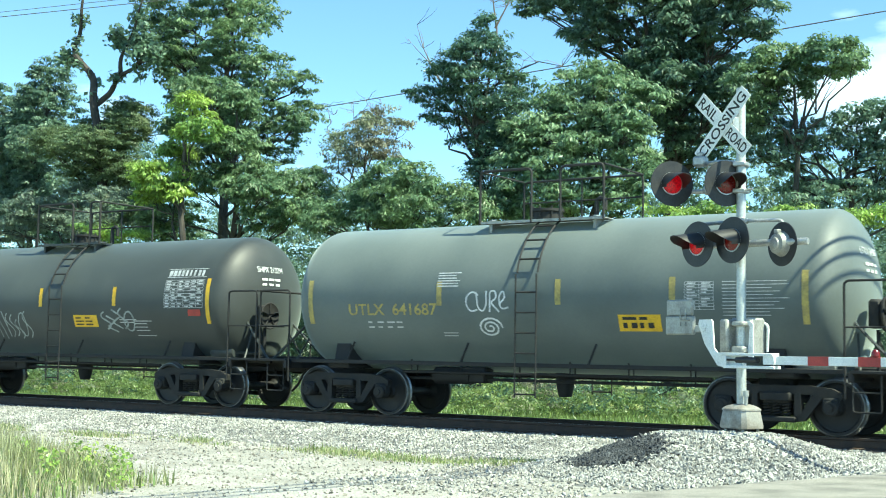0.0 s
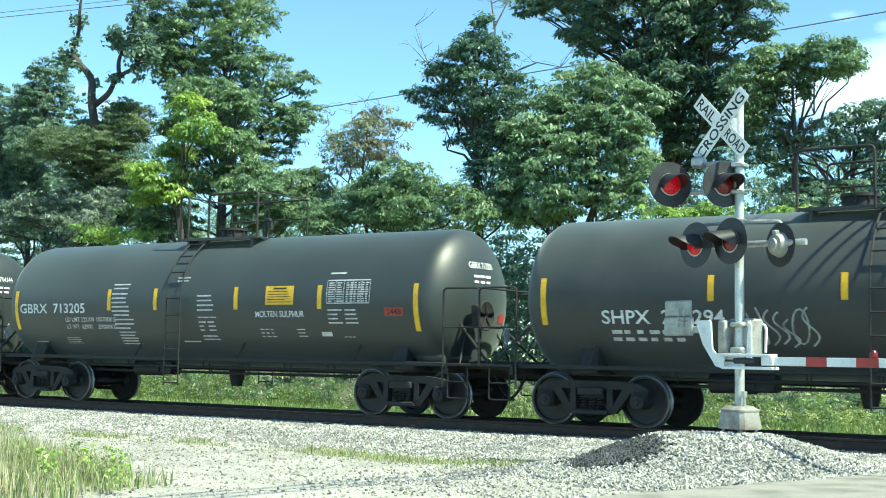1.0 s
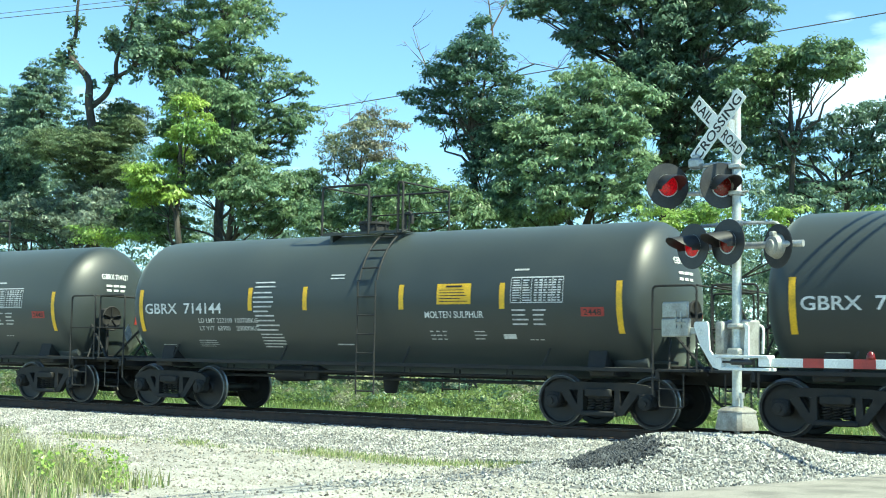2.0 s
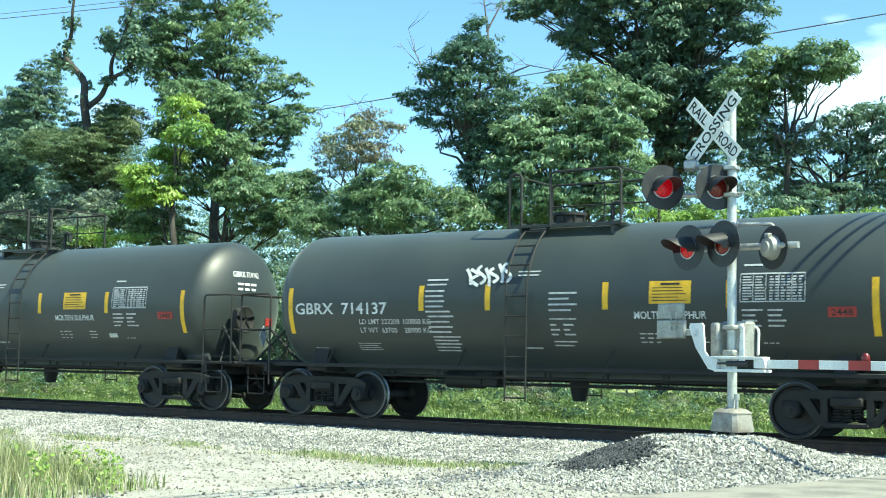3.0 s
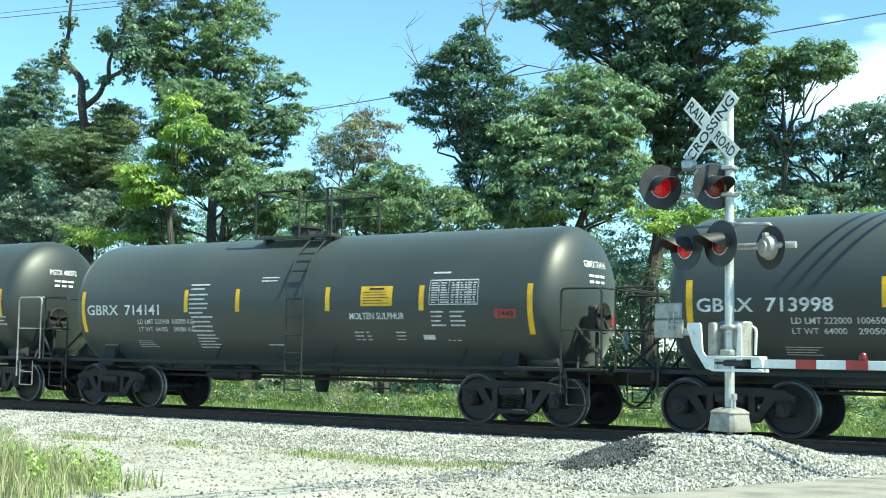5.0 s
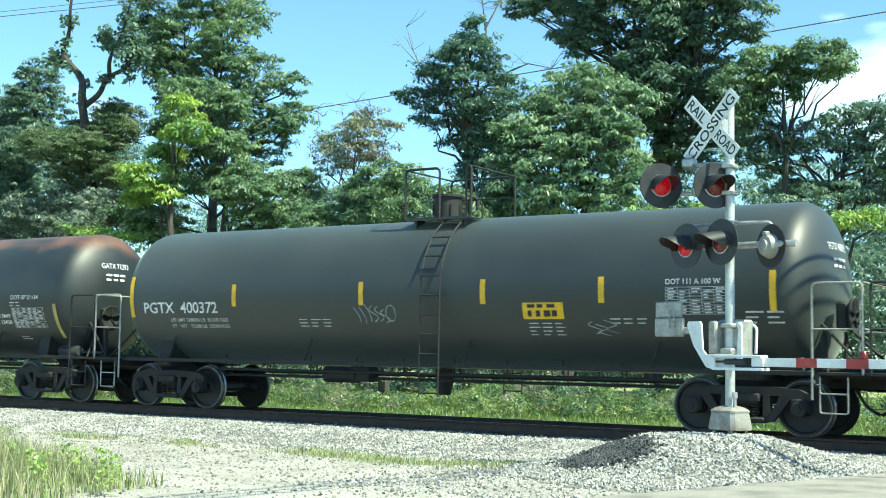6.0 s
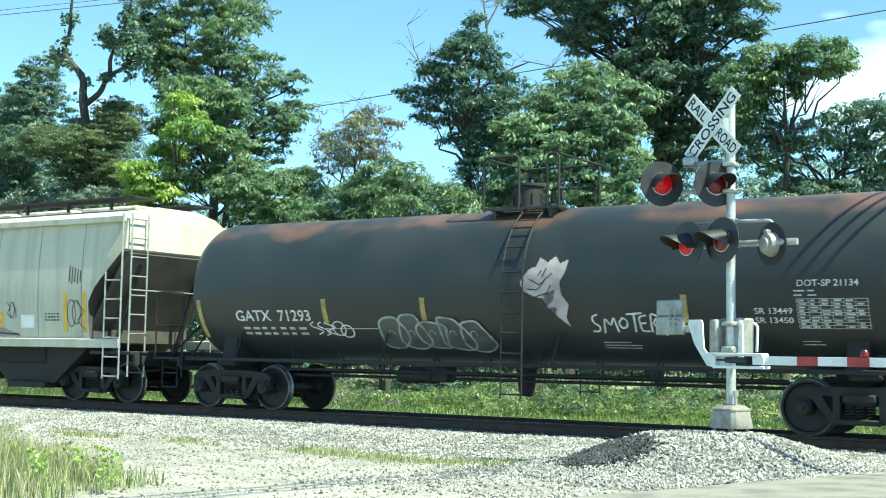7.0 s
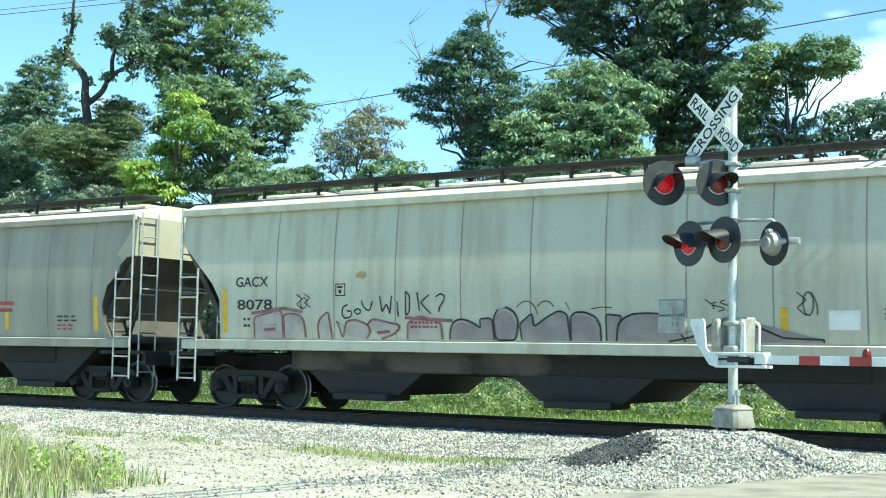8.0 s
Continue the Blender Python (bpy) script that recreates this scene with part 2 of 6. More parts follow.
def part(name, bm, material, parent, label="", m=None, kind=""):
    """One mesh object, from a bmesh or from ready mesh data, under a thing or a part."""
    me = bm if isinstance(bm, bpy.types.Mesh) else mesh_of(bm, material, name=name)
    ob = new(name, me)
    ob.parent = parent
    if m is not None:
        ob.matrix_basis = m
    return tagged(ob, label, kind=kind)


def solo(name, bm, material, label, category, kind="", group="", m=None):
    me = bm if isinstance(bm, bpy.types.Mesh) else mesh_of(bm, material, name=name)
    ob = new(name, me)
    if m is not None:
        ob.matrix_basis = m
    return tagged(ob, label, category, group, kind)


def box(bm, c, s, bev=0.0, rot=None):
    g = bmesh.ops.create_cube(bm, size=1)["verts"]
    bmesh.ops.scale(bm, vec=s, verts=g)
    if bev:
        es = list({e for v in g for e in v.link_edges})
        r = bmesh.ops.bevel(bm, geom=es, offset=bev, segments=1, affect="EDGES", profile=0.5)
        g = list({v for f in r["faces"] for v in f.verts} | {v for v in g if v.is_valid})
    if rot is not None:
        bmesh.ops.transform(bm, matrix=rot, verts=g)
    bmesh.ops.translate(bm, vec=c, verts=g)
    return g


def tube(bm, pts, r, seg=6, cap=True):
    """A round bar along a line of points; r may be one radius or one for each point."""
    pts = [Vector(q) for q in pts]
    rings, up = [], None
    for i, q in enumerate(pts):
        way = (pts[min(i + 1, len(pts) - 1)] - pts[max(i - 1, 0)]).normalized()
        if up is None:
            up = way.orthogonal().normalized()
        up = (up - way * up.dot(way)).normalized()
        side = way.cross(up)
        rad = r[i] if isinstance(r, (list, tuple)) else r
        rings.append([bm.verts.new(q + rad * (math.cos(2 * math.pi * k / seg) * up + math.sin(2 * math.pi * k / seg) * side)) for k in range(seg)])
    for a, b in zip(rings, rings[1:]):
        for k in range(seg):
            bm.faces.new((a[k], a[(k + 1) % seg], b[(k + 1) % seg], b[k]))
    if cap:
        bm.faces.new(rings[0][::-1])
        bm.faces.new(rings[-1])


def bent(pts, r=0.08, n=3):
    """A line of points with its corners rounded."""
    pts = [Vector(q) for q in pts]
    out = [pts[0]]
    for a, b, c in zip(pts, pts[1:], pts[2:]):
        u, v = (a - b), (c - b)
        k = min(r, u.length / 2, v.length / 2)
        p, q = b + u.normalized() * k, b + v.normalized() * k
        for i in range(n + 1):
            s = i / n
            out.append((1 - s) ** 2 * p + 2 * s * (1 - s) * b + s * s * q)
    return out + [pts[-1]]


def lathe(bm, profile, seg=32, m=Matrix()):
    """Turn a line of (x, radius) round the x axis."""
    rings = []
    for x, r in profile:
        if r < 1e-5:
            rings.append([bm.verts.new(m @ Vector((x, 0, 0)))])
        else:
            rings.append([bm.verts.new(m @ Vector((x, r * math.sin(2 * math.pi * k / seg), r * math.cos(2 * math.pi * k / seg)))) for k in range(seg)])
    for a, b in zip(rings, rings[1:]):
        for k in range(seg):
            j = (k + 1) % seg
            if len(a) == 1 and len(b) > 1:
                bm.faces.new((a[0], b[j], b[k]))
            elif len(b) == 1 and len(a) > 1:
                bm.faces.new((a[k], a[j], b[0]))
            elif len(a) > 1:
                bm.faces.new((a[k], a[j], b[j], b[k]))


def prism(bm, outline, axis_a, axis_b, depth):
    """A plate: a flat outline of (u, v) in the plane of two axes, thickened by the vector depth about its middle."""
    a, b, dv = Vector(axis_a), Vector(axis_b), Vector(depth)
    lo = [bm.verts.new(a * u + b * v - dv / 2) for u, v in outline]
    hi = [bm.verts.new(a * u + b * v + dv / 2) for u, v in outline]
    n = len(outline)
    bm.faces.new(lo[::-1])
    bm.faces.new(hi)
    for i in range(n):
        bm.faces.new((lo[i], lo[(i + 1) % n], hi[(i + 1) % n], hi[i]))


def letters(words, height, spacing=1.0, bold=0.008):
    """Flat mesh of a line of text with its capitals that high, starting at the origin."""
    cu = bpy.data.curves.new("words", "FONT")
    cu.body, cu.size, cu.space_character, cu.resolution_u = words, height / 0.70, spacing, 3
    cu.offset = bold * height / 0.2 * 0.5 if height > 0.14 else 0.014 * height
    ob = bpy.data.objects.new("words", cu)
    scene.collection.objects.link(ob)
    bpy.context.view_layer.update()
    me = bpy.data.meshes.new_from_object(ob.evaluated_get(bpy.context.evaluated_depsgraph_get()))
    bpy.data.objects.remove(ob)
    bpy.data.curves.remove(cu)
    return me


# ---- ground, track bed, road ----
def fbm(x, y, s):
    return noise.noise((x * s, y * s, 0.3)) + 0.5 * noise.noise((x * s * 2.3, y * s * 2.3, 4.1))


MAST = Vector((-6.42, -4.0, 0.19))


def mound(x, y):
    """Heap of ballast that carries the signal's foundation and runs on along the road."""
    dx, dy = x + 6.75, y + 4.45
    along = math.exp(-((dx / (1.7 if dx < 0 else 2.5)) ** 2) - (dy / 1.55) ** 2)
    return 0.62 * min(1.15 * along, 1.0 - 0.12 * (1 - along))


def road_side(x, y):
    """How far a spot lies inside the road's near edge."""
    return x + 5.0 - (y + 6.3) * 0.36


def height(x, y):
    """Height of the bare ground: the track's bed, the lot before it, the meadow behind it."""
    ay = abs(y)
    if ay < 1.75:
        z = -0.21
    elif ay < 3.6:
        s = (ay - 1.75) / 1.85
        z = -0.21 - 0.24 * (s * s * (3 - 2 * s))
    else:
        z = -0.45
    if y > 3.6:
        z += min((y - 3.6) * 0.012, 0.25)
    if y < 0:
        z += mound(x, y)
        road = 0.5 + 0.5 * math.tanh(road_side(x, y) * 2.0)
        z = z * (1 - road) + max(min(z, -0.15), -0.17 - 0.01 * max(ay - 6, 0)) * road if y < -1.6 else z
    return z + 0.03 * fbm(x, y, 0.5) * (1 if ay > 3.5 else 0.3)


def axis(lo, hi, step, far):
    near = list(np.arange(lo, hi + 1e-6, step))
    g, d, out_lo, out_hi = 1.5, step, [], []
    a, b = lo, hi
    while a > -far:
        d *= g
        a, b = a - d, b + d
        out_lo.append(a)
        out_hi.append(b)
    return out_lo[::-1] + near + out_hi


def build_ground():
    xs, ys = axis(-42, 6, 0.3, 2500), axis(-18, 14, 0.25, 2500)
    vs = [(x, y, height(x, y)) for y in ys for x in xs]
    nx = len(xs)
    fs, idx = [], []
    for j in range(len(ys) - 1):
        for i in range(nx - 1):
            fs.append((j * nx + i, j * nx + i + 1, (j + 1) * nx + i + 1, (j + 1) * nx + i))
            x, y = (xs[i] + xs[i + 1]) / 2, (ys[j] + ys[j + 1]) / 2
            wob = 0.4 * fbm(x, y, 0.9)
            lot = -16 < y + wob < -3.4 and -60 < x < 20
            bed = abs(y) < 3.5 + wob * 0.3 or mound(x, y) > 0.05
            idx.append(2 if bed and -80 < x < 60 else 1 if lot else 0)
    me = bpy.data.meshes.new("ground")
    me.from_pydata(vs, [], fs)
    for one in (M_GROUND, M_LOT, M_BED):
        me.materials.append(one)
    me.polygons.foreach_set("material_index", idx)
    me.shade_smooth()
    solo("ground", me, None, "gravel lot, ballast bed and grassy verge along the track", "ground", kind="structure")


build_ground()


def stone_field(name, spots, sizes, material, label):
    """Many small crushed stones, joined: squashed octahedra with uneven corners."""
    rng = np.random.default_rng(3 + len(spots))
    n = len(spots)
    base = np.array([(1, 0, 0), (0, 1, 0), (-1, 0, 0), (0, -1, 0), (0, 0, 1), (0, 0, -1)], float)
    tri = np.array([(0, 1, 4), (1, 2, 4), (2, 3, 4), (3, 0, 4), (1, 0, 5), (2, 1, 5), (3, 2, 5), (0, 3, 5)])
    v = base[None] * rng.uniform(0.55, 1.25, (n, 6, 1)) * sizes[:, None, None]
    v += rng.normal(0, 0.22, (n, 6, 3)) * sizes[:, None, None]
    a, b = rng.uniform(0, 6.28, n), rng.uniform(-1.2, 1.2, n)
    ca, sa, cb, sb = np.cos(a), np.sin(a), np.cos(b), np.sin(b)
    y2, z2 = v[:, :, 1] * cb[:, None] - v[:, :, 2] * sb[:, None], v[:, :, 1] * sb[:, None] + v[:, :, 2] * cb[:, None]
    x3, y3 = v[:, :, 0] * ca[:, None] - y2 * sa[:, None], v[:, :, 0] * sa[:, None] + y2 * ca[:, None]
    v = np.stack((x3, y3, z2), 2) + spots[:, None, :]
    me = bpy.data.meshes.new(name)
    me.from_pydata(v.reshape(-1, 3).tolist(), [], (tri[None] + 6 * np.arange(n)[:, None, None]).reshape(-1, 3).tolist())
    me.materials.append(material)
    solo(name, me, None, label, "ballast", kind="stuff")


def ballast():
    rng = np.random.default_rng(11)
    spots, sizes, dark, dsize = [], [], [], []
    while len(spots) < 100000:
        x = rng.uniform(-33, 1.5)
        y = rng.uniform(-4.2, -0.9) if rng.random() < 0.66 else rng.uniform(-8.2, -2.0)
        if rng.random() < 0.30:
            x, y = rng.uniform(-10.5, -3.2), rng.uniform(-8.6, -2.0)
        edge = 3.45 + 0.35 * fbm(x, y, 0.9)
        m = mound(x, y)
        if y < -edge and m < 0.05 + 0.03 * rng.random():
            if rng.random() > 0.10:
                continue
        if road_side(x, y) > 0.25 + 0.3 * rng.random() and y < -2.4:
            continue
        s = rng.uniform(0.012, 0.035)
        # patch left of the mast where the cast shadow is coloured into the stones
        shadow_spot = ((x + 7.6) / 0.75) ** 2 + ((y + 5.5) / 0.7) ** 2 + 0.5 * fbm(x, y, 1.7)
        q = (x, y, height(x, y) + s * 0.35)
        if shadow_spot < 0.85 and rng.random() < 0.88:
            dark.append(q)
            dsize.append(s * 1.15)
        else:
            spots.append(q)
            sizes.append(s)
    # extra dark stones fill out that painted shadow, with a ragged edge
    for _ in range(6500):
        gx, gy = rng.normal(0, 1), rng.normal(0, 1)
        x, y = -7.65 + 0.42 * gx - 0.22 * gy, -5.50 + 0.36 * gy
        if 0.6 * fbm(x, y, 1.9) + 0.25 * rng.normal() < 0.45 * math.hypot(gx, gy) - 0.55:
            continue
        s = rng.uniform(0.014, 0.036)
        dark.append((x, y, height(x, y) + 0.02 + s * 0.4))
        dsize.append(s)
    stone_field("ballast", np.array(spots), np.array(sizes), M_BALLAST, "loose pale crushed limestone ballast beside the track")
    stone_field("shadow_tone_ballast", np.array(dark), np.array(dsize), M_SHADOWSTONE, "dark stones standing in for the signal shadow on the pale ballast")
    spots, sizes = [], []
    while len(spots) < 15000:
        x, y = rng.uniform(-24, -3), rng.uniform(-12.5, -3.5)
        s = 0.007 + 0.024 * rng.random() ** 2.5
        if road_side(x, y) > 0.3:
            continue
        spots.append((x, y, height(x, y) + s * 0.2))
        sizes.append(s)
    stone_field("gravel", np.array(spots), np.array(sizes), M_GRAVEL, "fine scattered gravel on the lot")


def track():
    for k, y in enumerate((-0.7525, 0.7525)):
        bm = bmesh.new()
        prof = [(-0.07, -0.175), (0.07, -0.175), (0.07, -0.16), (0.012, -0.145), (0.012, -0.045), (0.036, -0.032), (0.036, -0.004), (0.03, 0.0), (-0.03, 0.0), (-0.036, -0.004), (-0.036, -0.032), (-0.012, -0.045), (-0.012, -0.145), (-0.07, -0.16)]
        prism(bm, prof, (0, 1, 0), (0, 0, 1), (500, 0, 0))
        bmesh.ops.translate(bm, vec=(-60, y, 0), verts=bm.verts)
        bm.faces.ensure_lookup_table()
        for f in bm.faces:
            if f.calc_center_median().z > -0.001:
                f.material_index = 1
        solo("rail", bm, (M_RAIL, M_RAILTOP), "rust-brown steel rail with a polished running surface", "rail", kind="structure", group="rails of the track")
    bm = bmesh.new()
    box(bm, (0, 0, 0), (0.23, 2.6, 0.18), 0.01)
    me = mesh_of(bm, M_TIE, name="tie")
    tr = thing("track", label="timber ties bedded in ballast under the rails", category="track", kind="structure")
    for i in range(110):
        x = -52 + 0.53 * i
        part("tie", me, None, tr, m=pose(x, random.uniform(-0.04, 0.04), -0.268 + random.uniform(-0.008, 0.008), 0, 0, random.uniform(-1.5, 1.5)))
    bm = bmesh.new()
    box(bm, (0, 0, 0), (0.36, 0.2, 0.02), 0.004)
    me2 = mesh_of(bm, M_RAIL, name="plate")
    for i in range(110):
        x = -52 + 0.53 * i
        part("tie_plate", me2, None, tr, m=pose(x, -0.7525, -0.172, 0, 0, 90))


def road():
    """Edge of the paved road that runs over the crossing."""
    bm = bmesh.new()
    n = 40
    rows = []
    for i in range(n + 1):
        y = -40 + 38.3 * i / n
        x0 = -4.75 + (y + 6.3) * 0.36 + 0.14 * fbm(3, y, 1.3)
        z0 = -0.15 - 0.01 * max(-y - 6, 0) + (0.13 * max(y + 3.2, 0) / 1.5)
        rows.append([bm.verts.new((x0 + dx, y, z0 + (-0.14 if dx == 0 else 0.0 if dx < 0.2 else 0.03 * min(dx, 4)))) for dx in (0, 0.1, 1.5, 4.0, 9.0, 14.0)])
    for a, b in zip(rows, rows[1:]):
        for k in range(5):
            bm.faces.new((a[k], a[k + 1], b[k + 1], b[k]))
    solo("road", bm, M_ROAD, "worn pale asphalt road edge at the crossing", "road", kind="structure")


# ---- railway cars ----
SPEED = 18.663
movers = []
spinners = []


def wheelset_mesh():
    bm = bmesh.new()
    turn = Matrix.Rotation(radians(90), 4, "Z")
    prof = [(0.78, 0.0), (0.78, 0.10), (0.73, 0.13), (0.715, 0.30), (0.735, 0.375), (0.785, 0.395), (0.785, 0.438), (0.782, 0.450), (0.772, 0.457), (0.705, 0.462), (0.685, 0.487), (0.665, 0.487), (0.65, 0.47), (0.65, 0.385), (0.685, 0.36), (0.68, 0.16), (0.62, 0.11), (0.60, 0.085)]
    lathe(bm, prof, 40, turn)
    lathe(bm, [(-x, r) for x, r in prof], 40, turn)
    lathe(bm, [(-0.62, 0.085), (0.62, 0.085)], 14, turn)
    for f in bm.faces:
        c = f.calc_center_median()
        r = math.hypot(c.x, c.z)
        if 0.440 < r < 0.475:
            f.material_index = 1
    return mesh_of(bm, (M_WHEEL, M_RIM), name="wheelset")


def side_frame_mesh():
    bm = bmesh.new()
    w = (0, 0.13, 0)
    X, Z = (1, 0, 0), (0, 0, 1)
    prism(bm, [(-0.62, 0.66), (0.62, 0.66), (0.80, 0.58), (1.06, 0.58), (1.06, 0.68), (0.90, 0.76), (0.55, 0.80), (-0.55, 0.80), (-0.90, 0.76), (-1.06, 0.68), (-1.06, 0.58), (-0.80, 0.58)], X, Z, w)
    for s in (1, -1):
        prism(bm, [(s * 0.60, 0.68), (s * 0.74, 0.60), (s * 0.46, 0.24), (s * 0.30, 0.22), (s * 0.30, 0.32), (s * 0.40, 0.36)], X, Z, (0, 0.12, 0))
        prism(bm, [(s * 0.30, 0.30), (s * 0.42, 0.36), (s * 0.40, 0.68), (s * 0.30, 0.68)], X, Z, (0, 0.15, 0))
        box(bm, (s * 0.889, 0, 0.50), (0.27, 0.20, 0.24), 0.03)
        lathe(bm, [(-0.10, 0.13), (0.13, 0.125), (0.15, 0.10), (0.15, 0.055), (0.175, 0.05), (0.175, 0.0)], 16, Matrix.Translation((s * 0.889, 0, 0.457)) @ Matrix.Rotation(radians(-90), 4, "Z"))
    box(bm, (0, 0, 0.26), (0.66, 0.24, 0.09), 0.02)
    box(bm, (0, -0.02, 0.62), (0.50, 0.22, 0.14), 0.02)
    return mesh_of(bm, M_TRUCK, name="side_frame")


def spring_mesh():
    bm = bmesh.new()
    for x in (-0.16, 0.0, 0.16):
        pts = [(x + 0.065 * math.cos(a * 0.9), 0.065 * math.sin(a * 0.9), 0.31 + 0.24 * a / 35) for a in range(36)]
        tube(bm, pts, 0.014, 4)
    return mesh_of(bm, M_TRUCK, name="spring")


def bolster_mesh():
    bm = bmesh.new()
    box(bm, (0, 0, 0.60), (0.42, 2.1, 0.20), 0.03)
    lathe(bm, [(0.70, 0.0), (0.70, 0.2), (0.86, 0.2), (0.86, 0.0)], 16, Matrix.Rotation(radians(-90), 4, "Y"))
    for s in (1, -1):
        box(bm, (s * 0.45, 0, 0.42), (0.10, 1.7, 0.12), 0.02)
    return mesh_of(bm, M_TRUCK, name="truck")


ME_WHEEL, ME_FRAME, ME_SPRING, ME_BOLSTER = wheelset_mesh(), side_frame_mesh(), spring_mesh(), bolster_mesh()


def truck(car, x, name="truck"):
    tk = part(name, ME_BOLSTER, None, car, "cast three-piece truck under the car", pose(x, 0, 0))
    for s in (-1, 1):
        part("side_frame", ME_FRAME, None, tk, m=pose(0, s * 0.99, 0, 0, 0, 0 if s < 0 else 180))
        part("spring", ME_SPRING, None, tk, m=pose(0, s * 0.99, 0))
        ws = part("wheelset", ME_WHEEL, None, tk, "pair of steel wheels with polished treads", pose(s * 0.889, 0, 0.457))
        spinners.append(ws)


class Side:
    """Wraps flat markings on to the side (towards -y) of a lying cylinder."""

    def __init__(self, radius, zc):
        self.r, self.zc = radius, zc

    def at(self, u, z, off=0.006):
        a = (z - self.zc) / self.r
        return Vector((u, -(self.r + off) * math.cos(a), self.zc + (self.r + off) * math.sin(a)))

    def patch(self, bm, u0, u1, z0, z1, off=0.006, lean=0.0):
        n = max(1, int(abs(z1 - z0) / 0.08))
        rows = []
        for i in range(n + 1):
            z = z0 + (z1 - z0) * i / n
            rows.append([bm.verts.new(self.at(u + lean * (z - z0), z, off)) for u in (u0, u1)])
        for a, b in zip(rows, rows[1:]):
            bm.faces.new((a[0], a[1], b[1], b[0]))

    def words(self, bm, text, u0, z0, high, wide=None, off=0.009):
        me = letters(text, high)
        xs = [v.co.x for v in me.vertices]
        k = (wide / (max(xs) - min(xs))) if wide else 1
        x0 = min(xs)
        vs = [bm.verts.new(self.at(u0 + (v.co.x - x0) * k, z0 + v.co.y, off)) for v in me.vertices]
        for f in me.polygons:
            try:
                bm.faces.new([vs[i] for i in f.vertices])
            except ValueError:
                pass
        bpy.data.meshes.remove(me)


class Flat(Side):
    """The same for an upright wall."""

    def __init__(self, y):
        self.y = y

    def at(self, u, z, off=0.006):
        return Vector((u, self.y - off, z))


class Bowed(Side):
    """The same for the bowed side of a hopper car."""

    def at(self, u, z, off=0.006):
        return Vector((u, -(hopper_half(z) + off), z))


def hopper_half(z):
    """Half the width of a hopper car's bowed body at a height."""
    return 1.60 - 0.10 * ((z - 2.7) / 1.36) ** 2


class Head(Side):
    """The same for the leading end of a tank."""

    def __init__(self, half, head, r, zc):
        self.half, self.head, self.r, self.zc = half, head, r, zc

    def at(self, u, z, off=0.006):
        k = max(1 - (math.hypot(u, z) / self.r) ** 2.17, 0) ** 0.5
        return Vector((self.half + self.head * k + off, u, self.zc + z))


def bubble(bm, side, u, z, w, h, seed, off=0.014, pts_only=False):
    """A rounded, uneven letter shape, filled; returns its outline."""
    rng = random.Random(seed)
    p1, p2, k1, k2 = rng.uniform(0, 6), rng.uniform(0, 6), rng.uniform(0.08, 0.2), rng.uniform(0.08, 0.18)
    tilt = rng.uniform(-0.25, 0.25)
    line = []
    for i in range(29):
        a = 2 * math.pi * i / 28
        x = 0.56 * w * math.copysign(abs(math.cos(a)) ** 0.7, math.cos(a)) * (1 + k1 * math.sin(3 * a + p1))
        y = 0.52 * h * math.copysign(abs(math.sin(a)) ** 0.65, math.sin(a)) * (1 + k2 * math.cos(2 * a + p2))
        line.append((u + w / 2 + x + tilt * y, z + h / 2 + y))
    if not pts_only:
        mid = bm.verts.new(side.at(u + w / 2, z + h / 2, off))
        ring = [bm.verts.new(side.at(*q, off)) for q in line[:-1]]
        for i in range(28):
            bm.faces.new((mid, ring[i], ring[(i + 1) % 28]))
    return line


def ribbon(bm, side, pts, w, off=0.011):
    """A sprayed line, as a thin band along (u, z) points."""
    n = len(pts)
    prev = None
    for i in range(n):
        a, b = pts[max(i - 1, 0)], pts[min(i + 1, n - 1)]
        dx, dz = b[0] - a[0], b[1] - a[1]
        d = math.hypot(dx, dz) or 1
        nx, nz = -dz / d * w / 2, dx / d * w / 2
        pair = (bm.verts.new(side.at(pts[i][0] + nx, pts[i][1] + nz, off)), bm.verts.new(side.at(pts[i][0] - nx, pts[i][1] - nz, off)))
        if prev:
            bm.faces.new((prev[0], prev[1], pair[1], pair[0]))
        prev = pair


def scrawl(bm, side, u0, z0, wide, high, seed, strokes=6, w=0.035, off=0.011):
    """Loops and zigzags of an unreadable sprayed tag."""
    rng = random.Random(seed)
    step = wide / strokes * 1.7
    for k in range(strokes):
        kind, x = rng.choice("olzs"), u0 + k * step / 1.75
        h, lift = high * rng.uniform(0.7, 1.0), high * rng.uniform(0, 0.25)
        pts = []
        for i in range(15):
            s = i / 14
            if kind == "o":
                pts.append((x + step * (0.5 + 0.48 * math.cos(6.6 * s + 1)), z0 + lift + h * (0.5 + 0.48 * math.sin(6.6 * s + 1))))
            elif kind == "l":
                pts.append((x + step * (0.2 + 0.5 * s + 0.25 * math.sin(3 * s)), z0 + lift + h * (1 - s) ** 1.2))
            elif kind == "z":
                pts.append((x + step * abs(((s * 3) % 2) - 1) * 0.9, z0 + lift + h * s))
            else:
                pts.append((x + step * (0.5 + 0.42 * math.sin(6 * s)), z0 + lift + h * s))
        ribbon(bm, side, pts, w, off)


def bars(bm, side, u0, u1, z_top, count, pitch, thick, rng, dashes=1, off=0.006):
    for i in range(count):
        z = z_top - i * pitch
        e = u1 - (u1 - u0) * rng.uniform(0, 0.3)
        if dashes == 1:
            side.patch(bm, u0, e, z - thick, z, off)
        else:
            w = (u1 - u0) / dashes
            for k in range(dashes):
                side.patch(bm, u0 + k * w, u0 + k * w + w * rng.uniform(0.45, 0.85), z - thick, z, off)


